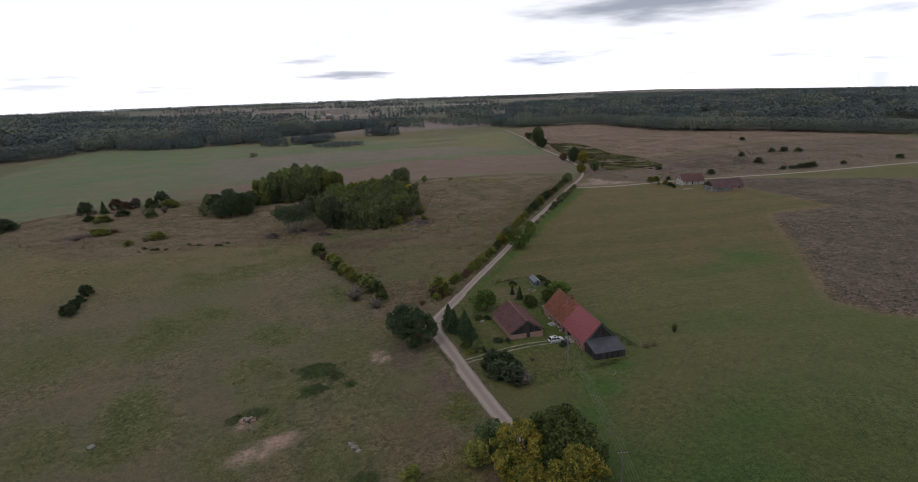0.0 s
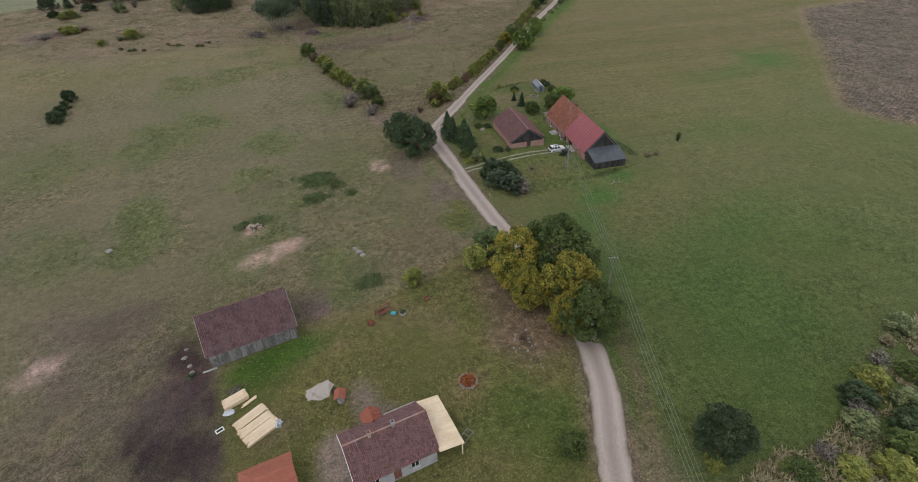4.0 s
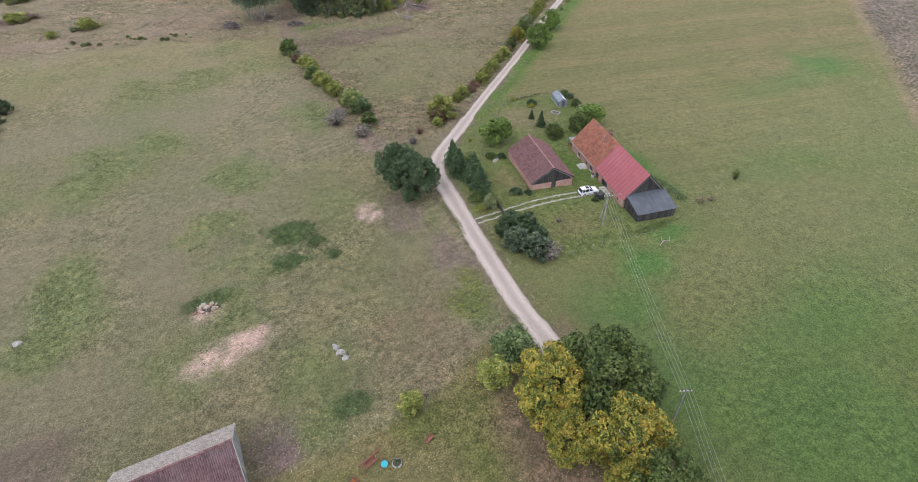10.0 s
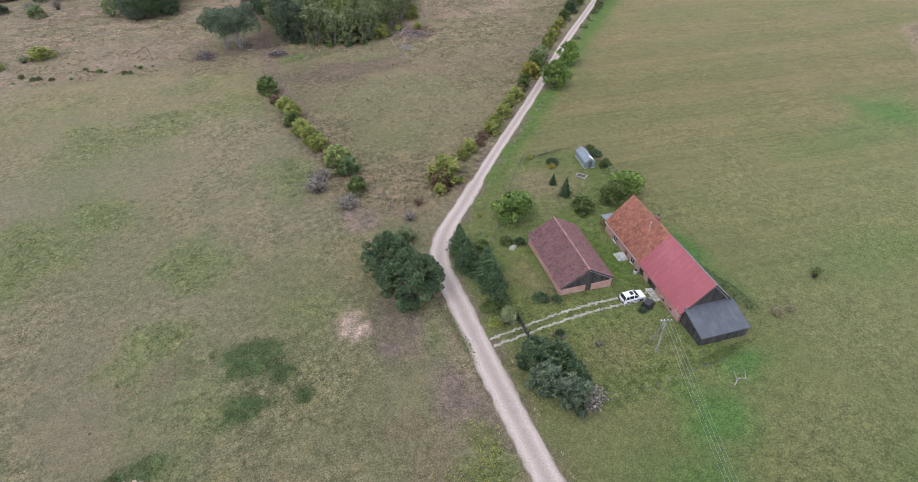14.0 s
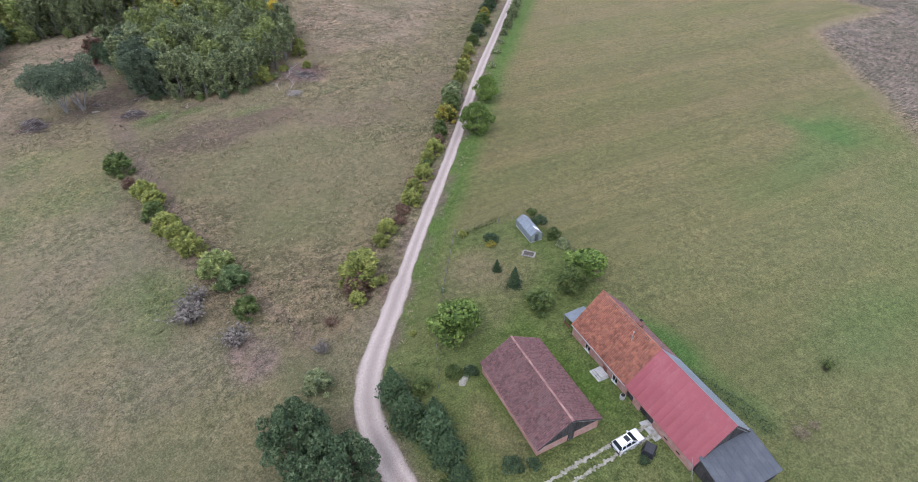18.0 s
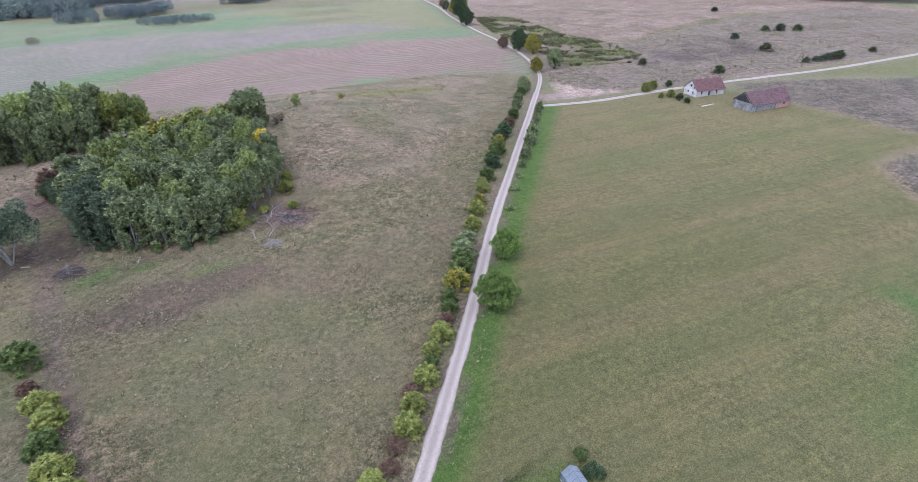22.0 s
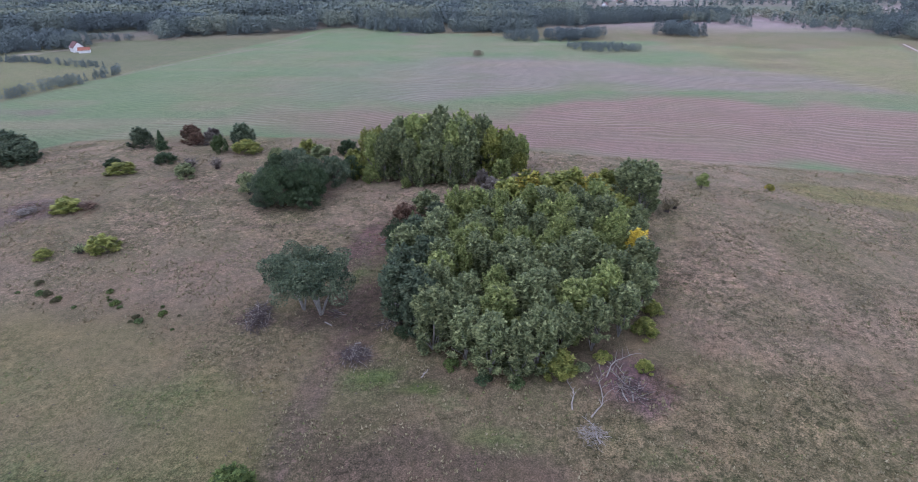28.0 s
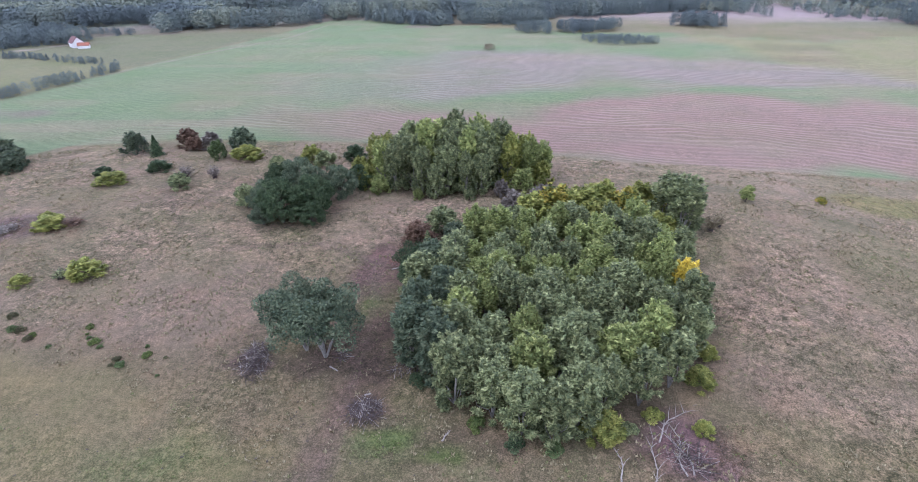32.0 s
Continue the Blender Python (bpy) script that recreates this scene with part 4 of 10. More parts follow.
    yard = blend(yard, spot(x, y, 85, 143, 10, 11, 28, 0.8) * 0.9, (0.162, 0.140, 0.082))
    yard = blend(yard, spot(x, y, 70, 98, 9, 6, 29, 0.8) * 0.6, (0.128, 0.124, 0.060))
    yard = blend(yard, spot(x, y, 80, 118, 4.5, 15, 30, 0.6) * 0.9, (0.068, 0.108, 0.028))
    yard = blend(yard, spot(x, y, 64.5, 118, 4.5, 7, 36, 0.6) * 0.7, (0.130, 0.124, 0.062))
    yard = blend(yard, spot(x, y, 69.5, 121, 3.0, 8, 39, 0.5) * 0.6, (0.070, 0.110, 0.030))
    col = col * (1 - m[:, None]) + yard * m[:, None]
    rough = rough * (1 - m) + 0.4 * m
    m = area(x, y, YARD, 1.0, 1.0, 31)
    yard = np.tile(np.array((0.112, 0.122, 0.046)), (n, 1))
    yard = blend(yard, np.clip((soft_noise(x, y, 6, 32) - 0.5) / 0.3, 0, 1) * 0.6, (0.158, 0.138, 0.072))
    yard = blend(yard, spot(x, y, 38, 58, 8, 17, 33, 0.6) * 0.85, (0.150, 0.112, 0.080))
    yard = blend(yard, spot(x, y, -3, 66.5, 13, 4.4, 34, 0.6), (0.056, 0.108, 0.024))
    yard = blend(yard, spot(x, y, 8, 51.5, 3.2, 5, 35, 0.5) * 0.8, (0.20, 0.175, 0.14))
    yard = blend(yard, spot(x, y, 2, 44, 3.2, 7, 37, 0.5) * 0.8, (0.25, 0.22, 0.18))
    yard = blend(yard, spot(x, y, 29, 38, 11, 10, 336, 0.7) * 0.8, (0.070, 0.108, 0.030))
    yard = blend(yard, spot(x, y, -5, 62, 5, 5, 337, 0.7) * 0.6, (0.076, 0.108, 0.032))
    yard = blend(yard, spot(x, y, -6, 53, 6, 5, 38, 0.6) * 0.5, (0.15, 0.125, 0.075))
    col = col * (1 - m[:, None]) + yard * m[:, None]
    # trodden and bare ground; darker ground under the copse, birches and western trees
    for cx, cy, rx, ry, k, c, s in ((-27, 72, 16, 30, 40, (0.120, 0.100, 0.078), 0.6), (-15.8, 73, 3.8, 10, 41, (0.062, 0.046, 0.046), 0.95), (-14.8, 54, 3.4, 15, 42, (0.062, 0.047, 0.047), 0.95), (-20, 56, 7, 9, 43, (0.042, 0.034, 0.036), 0.9), (-20, 66, 5, 7, 39, (0.085, 0.068, 0.062), 0.7),
                                    (5, 76.5, 4.5, 5.5, 44, (0.135, 0.105, 0.095), 0.9), (29, 86, 9, 10, 244, (0.150, 0.118, 0.074), 0.6), (35, 96, 5, 9, 245, (0.140, 0.116, 0.074), 0.5), (40, 119, 5, 8, 45, (0.125, 0.10, 0.085), 0.7), (44, 103, 4, 8, 46, (0.15, 0.115, 0.10), 0.6),
                                    (44, 150, 4, 7, 47, (0.15, 0.12, 0.10), 0.7), (42, 240, 3.5, 24, 48, (0.118, 0.098, 0.074), 0.6), (38, 290, 5, 24, 49, (0.118, 0.090, 0.07), 0.8),
                                    (43, 205, 2.6, 42, 50, (0.135, 0.108, 0.082), 0.7), (96, 249, 7, 7, 51, (0.125, 0.095, 0.088), 0.85), (240, 290, 14, 8, 52, (0.25, 0.20, 0.165), 0.8),
                                    (-26, 90, 9, 6, 53, (0.10, 0.085, 0.06), 0.6), (-60, 305, 14, 9, 54, (0.13, 0.105, 0.095), 0.8), (24, 262, 5, 4, 55, (0.10, 0.078, 0.066), 0.8),
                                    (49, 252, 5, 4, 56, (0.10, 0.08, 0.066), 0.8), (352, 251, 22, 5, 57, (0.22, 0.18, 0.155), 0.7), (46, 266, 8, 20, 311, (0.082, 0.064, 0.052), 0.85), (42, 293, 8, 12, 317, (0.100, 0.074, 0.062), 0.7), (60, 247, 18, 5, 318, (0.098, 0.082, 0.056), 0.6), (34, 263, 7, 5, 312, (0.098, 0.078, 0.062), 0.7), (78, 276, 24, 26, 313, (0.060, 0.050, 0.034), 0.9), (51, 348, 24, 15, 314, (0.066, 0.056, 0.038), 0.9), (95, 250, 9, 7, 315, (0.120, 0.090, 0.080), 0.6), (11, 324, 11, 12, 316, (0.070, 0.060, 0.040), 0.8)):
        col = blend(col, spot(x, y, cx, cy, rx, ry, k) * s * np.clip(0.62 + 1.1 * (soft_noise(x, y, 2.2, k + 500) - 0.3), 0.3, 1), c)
    for cx, cy, rx, ry, k in ((33.7, 122.5, 2.9, 3.6, 61), (-1.4, 95.9, 5.2, 3.6, 62), (5.2, 97.6, 4.8, 3.0, 63), (-37.5, 83, 4, 4, 64), (-0.3, 107.6, 2.6, 2.6, 65), (103.5, 154.8, 1.6, 0.8, 66)):
        col = blend(col, spot(x, y, cx, cy, rx, ry, k, 0.5) * 0.9 * np.clip(0.55 + 1.3 * (soft_noise(x, y, 1.1, k + 400) - 0.2), 0.35, 1), (0.36, 0.285, 0.22))
    # fresh grass before the copse
    for cx, cy, rx, ry, k, q in ((52, 247.6, 5.5, 3.4, 331, .85), (61, 245.4, 6, 2.2, 332, .65), (41, 281, 2.6, 5, 333, .6), (74, 236, 8, 2.4, 334, .4)):
        col = blend(col, spot(x, y, cx, cy, rx, ry, k, 0.7) * q, (0.078, 0.128, 0.034))
    # heath, clearing, far fields
    m = area(x, y, HEATH, 0.8, 1.6, 71)
    heath = blend(np.tile(np.array((0.126, 0.112, 0.086)), (n, 1)), np.clip((soft_noise(x, y, 9, 72) - 0.5) / 0.3, 0, 1) * 0.5, (0.150, 0.130, 0.100))
    col = col * (1 - m[:, None]) + heath * m[:, None]; rough = np.maximum(rough, m)
    furrow, mown, lush = furrow * (1 - m) + m, mown * (1 - m), lush * (1 - m)
    m = area(x, y, EAST_STRIP, 3, 2, 73)
    col = blend(col, m, (0.118, 0.125, 0.055))
    m = area(x, y, CLEARING, 3, 3, 74)
    cl = blend(np.tile(np.array((0.196, 0.156, 0.118)), (n, 1)), np.clip((soft_noise(x, y, 16, 75) - 0.5) / 0.3, 0, 1) * 0.5, (0.240, 0.198, 0.150))
    cl = blend(cl, np.clip((soft_noise(x, y, 12, 79) - 0.58) / 0.2, 0, 1) * 0.5, (0.120, 0.098, 0.074))
    low = area(x, y, [(255, 320), (300, 375), (345, 362), (380, 352), (480, 365), (640, 330), (600, 210), (470, 224), (385, 241), (314, 262), (240, 284)], 6, 6, 76, 18)
    cl = blend(cl, low * 0.8, (0.132, 0.118, 0.088))
    cl = blend(cl, area(x, y, [(322, 306), (352, 335), (405, 325), (440, 300), (400, 275), (356, 284)], 5, 8, 77, 12) * 0.75 * np.clip((soft_noise(x, y, 8, 78) - 0.3) / 0.3, 0, 1), (0.075, 0.062, 0.056))
    cl = blend(cl, np.clip(area(x, y, SCRUB, 6, 8, 77, 14) + 0.9 * area(x, y, [(378, 350), (426, 354), (483, 357), (560, 350), (560, 366), (480, 372), (420, 366), (372, 362)], 4, 6, 92, 12), 0, 1) * np.clip((soft_noise(x, y, 9, 93) - 0.25) / 0.3, 0.2, 0.85), (0.112, 0.108, 0.052))
    cl = blend(cl, area(x, y, [(229, 286), (240, 302), (248, 322), (253, 308), (254, 296), (266, 280), (268, 273), (240, 281)], 1.5, 3, 94, 5) * np.clip(0.45 + 0.9 * soft_noise(x, y, 5, 394), 0, 0.95), (0.34, 0.275, 0.225))
    col = col * (1 - m[:, None]) + cl * m[:, None]; rough = np.maximum(rough, m)
    m = area(x, y, NORTH_FIELD, 1.5, 1.5, 81)
    fc = np.tile(np.array((0.104, 0.150, 0.074)), (n, 1))
    fc = blend(fc, np.clip((soft_noise(x * 0.4, y, 30, 82) - 0.5) / 0.3, 0, 1) * 0.4, (0.146, 0.144, 0.086))
    near = np.clip((area(x, y, PLOUGH_NEAR, 9, 12, 83, 26) + 0.3 * (soft_noise(x * 0.3, y, 16, 85) - 0.5)), 0, 1)
    farp = np.clip((x + 70) / 130, 0.25, 1) * np.clip((area(x, y, PLOUGH_FAR, 10, 14, 84, 30) + 0.3 * (soft_noise(x * 0.3, y, 16, 86) - 0.5)), 0, 1)
    fc = blend(fc, near * np.clip((x + 130) / 170, 0.25, 1) * 0.95, (0.160, 0.122, 0.092))
    fc = blend(fc, farp * 0.85, (0.155, 0.138, 0.112))
    fc = blend(fc, spot(x, y, -160, 420, 25, 10, 87, 0.6) * 0.6, (0.13, 0.105, 0.09))
    fc = blend(fc, area(x, y, [(300, 648), (398, 683), (350, 560), (310, 470), (240, 560), (210, 690)], 10, 8, 88, 30) * 0.8, (0.150, 0.148, 0.074))
    fc = blend(fc, spot(x, y, 270, 620, 34, 22, 89, 0.6) * 0.8, (0.095, 0.098, 0.052))
    fc = blend(fc, spot(x, y, -30, 752, 26, 10, 95, 0.5) * 0.7, (0.13, 0.10, 0.085))
    fc = blend(fc, spot(x, y, 248, 575, 40, 14, 96, 0.7) * 0.7, (0.115, 0.105, 0.062))
    fc = blend(fc, np.clip((soft_noise(x * 0.3, y, 12, 99) - 0.62) / 0.15, 0, 1) * 0.35, (0.165, 0.150, 0.098))
    col = col * (1 - m[:, None]) + fc * 1.16 * m[:, None]
    rough = rough * (1 - m) + 0.2 * m
    rows = rows * (1 - m) + m * np.clip(0.25 + 0.75 * np.maximum(near, farp), 0, 1)
    m = area(x, y, WEST_MEADOW, 4, 3, 91)
    col = blend(col, m, (0.118, 0.134, 0.074)); rough = rough * (1 - m) + 0.3 * m
    m = area(x, y, [(-204, 430), (-193, 476), (-186, 540), (-216, 546), (-262, 560), (-320, 572), (-340, 430)], 2, 2, 191)
    col = blend(col, m * 0.9, (0.140, 0.152, 0.076))
    col = blend(col, np.clip((2.2 - line_distance(x, y, [(-380, 580), (-336, 594), (-321, 606), (-316, 625), (-283, 652), (-257, 701), (-240, 760)])) / 1.6, 0, 1) * 0.8, (0.26, 0.23, 0.19))
    tk = np.clip((2.6 - line_distance(x, y, [(-187, 505), (-180, 543), (-164, 599), (-133, 677), (-126, 766)])) / 2.2, 0, 1)
    col = blend(col, tk * 0.6, (0.21, 0.18, 0.135))
    # verges of the road
    vg = np.clip((3.6 - rd) / 1.2, 0, 1)
    col = blend(col, vg * 0.7 * np.clip((soft_noise(x, y, 4, 95) - 0.3) / 0.4, 0, 1), (0.135, 0.105, 0.085))
    # pale headland between the mown field and the heath
    hd = np.clip((2.4 - np.abs(line_distance(x, y, [(303, 232), (302, 195), (298, 164), (275, 168.5), (257, 170.5), (230, 146), (207, 123), (185, 104), (170, 90), (172, 78), (182, 66), (260, 20)]) - 1.0)) / 1.4, 0, 1)
    col = blend(col, hd * 0.6, (0.160, 0.135, 0.080))
    # trodden cattle path up to the willow and round the copse
    pth = np.clip((1.7 - line_distance(x, y, [(52, 150), (46, 180), (43, 221), (44.5, 240), (43, 258), (42, 281), (38, 298), (20, 305), (0, 300), (-20, 312), (-40, 340)])) / 1.2, 0, 1)
    col = blend(col, pth * 0.4, (0.128, 0.104, 0.082))
    return np.clip(col * np.array((1.31, 1.16, 1.38)) * 1.05 - 0.014, 0.012, 0.6), rows, rough, lush, mown, furrow


def spaced(lo, hi, step, out_lo, out_hi, growth):
    vals = list(np.arange(lo, hi + step / 2, step))
    s, v = step, hi
    while v < out_hi:
        s *= growth; v += s; vals.append(min(v, out_hi))
    s, v, left = step, lo, []
    while v > out_lo:
        s *= growth; v -= s; left.append(max(v, out_lo))
    return np.array(left[::-1] + vals)


def build_ground():
    xs = spaced(-120, 290, 1.6, -3000, 3000, 1.055)
    ys = spaced(5, 400, 1.6, -600, 2950, 1.05)
    gx, gy = np.meshgrid(xs, ys)
    x, y = gx.ravel(), gy.ravel()
    z = height(x, y) + 0.12 * (soft_noise(x, y, 9, 5) - 0.5) * np.clip(1 - (line_distance(x, y, ROAD_LINE) < 5) * 1.0, 0, 1)
    idx = np.arange(len(x)).reshape(len(ys), len(xs))
    f = np.stack([idx[:-1, :-1], idx[:-1, 1:], idx[1:, 1:], idx[1:, :-1]], -1).reshape(-1, 4)
    me = array_mesh("ground", np.stack([x, y, z], 1), f, GROUND)
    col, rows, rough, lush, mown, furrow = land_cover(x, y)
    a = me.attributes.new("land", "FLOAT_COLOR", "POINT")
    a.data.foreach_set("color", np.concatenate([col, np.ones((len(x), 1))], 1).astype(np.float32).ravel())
    for nm, val in (("rows", rows), ("rough", rough), ("lush", lush), ("mown", mown), ("furrow", furrow)):
        me.attributes.new(nm, "FLOAT", "POINT").data.foreach_set("value", np.clip(val, 0, 1).astype(np.float32))
    me.polygons.foreach_set("use_smooth", np.ones(len(f), bool))
    return tagged(new("ground", me), "open pasture, mown field and ploughed land", "ground", kind="structure")


def smooth_line(line, step):
    """A curve through the points, sampled evenly (Catmull-Rom)."""
    p = [Vector((*q, 0)) for q in [line[0]] + list(line) + [line[-1]]]
    out = []
    for i in range(1, len(p) - 2):
        n = max(2, int((p[i + 1] - p[i]).length / step))
        for k in range(n):
            t = k / n
            q = 0.5 * (2 * p[i] + (p[i + 1] - p[i - 1]) * t + (2 * p[i - 1] - 5 * p[i] + 4 * p[i + 1] - p[i + 2]) * t * t + (3 * p[i] - p[i - 1] - 3 * p[i + 1] + p[i + 2]) * t ** 3)
            out.append((q.x, q.y))
    return out + [tuple(p[-1])[:2]]


def strip(name, line, width, material, label, lift=0.05, step=1.5, seed=0, cols=8, ragged=0.2):
    """A worn way laid on the ground, with ruts, a low crown and ragged edges that dip into the soil."""
    pts = smooth_line(line, step)
    v, rng, across = [], random.Random(seed), []
    wob = [rng.uniform(-1, 1) for _ in range(len(pts) * 2 + 2)]
    for i, (x, y) in enumerate(pts):
        a, b = pts[max(i - 1, 0)], pts[min(i + 1, len(pts) - 1)]
        d = Vector((b[0] - a[0], b[1] - a[1])).normalized()
        w = width(x, y) if callable(width) else width
        for c in range(cols + 1):
            s = (c / cols - 0.5) * 2
            off = s * w / 2
            if c in (0, cols):
                off += ragged * wob[i * 2 + (c > 0)] * (1 if s > 0 else -1)
            px, py = x + d.y * off, y - d.x * off
            z = float(height(px, py)) + lift + (-0.12 if c in (0, cols) else (0.03 if c == cols // 2 else 0))
            v.append((px, py, z))
            across.append(abs(s))
    n = cols + 1
    f = [(i * n + c, i * n + c + 1, (i + 1) * n + c + 1, (i + 1) * n + c) for i in range(len(pts) - 1) for c in range(cols)]
    me = array_mesh(name, np.array(v), np.array(f), material)
    me.attributes.new("across", "FLOAT", "POINT").data.foreach_set("value", np.array(across, np.float32))
    me.polygons.foreach_set("use_smooth", np.ones(len(f), bool))
    return tagged(new(name, me), label, "road", kind="structure")


build_ground()
strip("road", ROAD_LINE, lambda x, y: 4.7 if y < 80 else 4.2 if y < 140 else (3.9 if y < 152 else (2.95 if y < 300 else 2.4)), ROAD, "pale gravel farm road with wheel ruts", 0.10, 1.5, 3)
strip("road_side", SIDE_ROAD, 3.4, ROAD, "pale sandy side road", 0.10, 3, 4)


# ---- trees and bushes ----
def gz(x, y):
    return float(height(x, y))


def leaf_quads(rng, centres, outward, size, wild=0.8):
    """A small bent leaf spray at each centre, facing roughly outward."""
    n = len(centres)
    nrm = outward + wild * rng.normal(size=(n, 3))
    nrm /= np.linalg.norm(nrm, axis=1, keepdims=True) + 1e-9
    t = np.cross(nrm, rng.normal(size=(n, 3)))
    t /= np.linalg.norm(t, axis=1, keepdims=True) + 1e-9
    b = np.cross(nrm, t)
    s = size * rng.uniform(0.6, 1.4, (n, 1))
    v = np.stack([centres - t * s * 0.7, centres - b * s * 0.38 + nrm * s * 0.12, centres + t * s * 0.7, centres + b * s * 0.38 + nrm * s * 0.12], 1).reshape(-1, 3)
    return v, np.arange(4 * n).reshape(n, 4)


def leaf_sprays(rng, centres, outward, along, size, wild=0.7):
    """A small pointed spray at each centre, drawn out along its shoot."""
    n = len(centres)
    t = along + 0.45 * rng.normal(size=(n, 3))
    t /= np.linalg.norm(t, axis=1, keepdims=True) + 1e-9
    b = np.cross(outward + 0.5 * wild * rng.normal(size=(n, 3)), t)
    b /= np.linalg.norm(b, axis=1, keepdims=True) + 1e-9
    s = size * rng.uniform(0.6, 1.4, (n, 1))
    v = np.stack([centres - t * s * 0.55 - b * s * 0.42, centres - t * s * 0.55 + b * s * 0.42, centres + t * s * 1.05], 1).reshape(-1, 3)
    return v, np.arange(3 * n).reshape(n, 3)


def lobed_crown(rng, lobes, per_area, size, up=0.35, stretch=0.85, wild=0.8):
    """Leaves on the outside of many overlapping lobes (centre, radius), thinned inside the crown."""
    cs, ns = [], []
    cen = np.array([l[0] for l in lobes]); rad = np.array([l[1] for l in lobes])
    for c, r in zip(cen, rad):
        k = max(8, int(per_area * 4 * math.pi * r * r))
        d = rng.normal(size=(k, 3)); d /= np.linalg.norm(d, axis=1, keepdims=True)
        d = d[d[:, 2] > -0.75]
        p = c + d * r * rng.uniform(0.72, 1.06, (len(d), 1)) * np.array([1, 1, stretch])
        dist = np.linalg.norm(p[:, None] - cen[None], axis=2) / rad[None]
        keep = (dist < 0.66).sum(1) == 0
        cs.append(p[keep]); ns.append(d[keep] + np.array([0, 0, up]))
    return leaf_quads(rng, np.concatenate(cs), np.concatenate(ns), size, wild)


def plume_crown(rng, plumes, per_plume, size, wild=0.7):
    """Feathery upright sprays (foot, tip, radius), widest below the middle and drawn out to a point."""
    cs, ns, ups = [], [], []
    for foot, tip, r in plumes:
        foot, tip = np.array(foot, float), np.array(tip, float)
        k = max(12, int(per_plume * rng.uniform(0.7, 1.3)))
        t = rng.uniform(0, 1, k) ** 0.85
        a, q = rng.uniform(0, 6.283, k), np.sqrt(rng.uniform(0.12, 1.0, k))
        w = r * np.sin(math.pi * (0.16 + 0.82 * t)) ** 0.9 * q * (1 + 0.25 * np.sin(5 * t * 6.283 + a))
        d = np.stack([np.cos(a), np.sin(a), 0 * a], 1)
        cs.append(foot + (tip - foot) * t[:, None] + d * w[:, None] + rng.normal(size=(k, 3)) * 0.05)
        ns.append(d * 0.35 + np.array([0, 0, 1.0]))
        axis = (tip - foot) / (np.linalg.norm(tip - foot) + 1e-9)
        ups.append(axis * 0.35 + d * 0.9)
    return leaf_sprays(rng, np.concatenate(cs), np.concatenate(ns), np.concatenate(ups), size, wild)


def limbs(shape, rng, base, tops, r0, n=7):
    """A tapered trunk that divides into limbs reaching to the given tops."""
    for k, top in enumerate(tops):
        a, b = Vector(base), Vector(top)
        mid1 = a.lerp(b, 0.35) + Vector((rng.uniform(-.3, .3), rng.uniform(-.3, .3), (b.z - a.z) * 0.10))
        mid2 = a.lerp(b, 0.7) + Vector((rng.uniform(-.4, .4), rng.uniform(-.4, .4), (b.z - a.z) * 0.06))
        q = 1.0 if k == 0 else 0.55
        shape.tube([a, mid1, mid2, b], [r0 * q, r0 * 0.7 * q, r0 * 0.4 * q, r0 * 0.1], n if k == 0 else 5)
    return shape


TREE_KINDS = {}


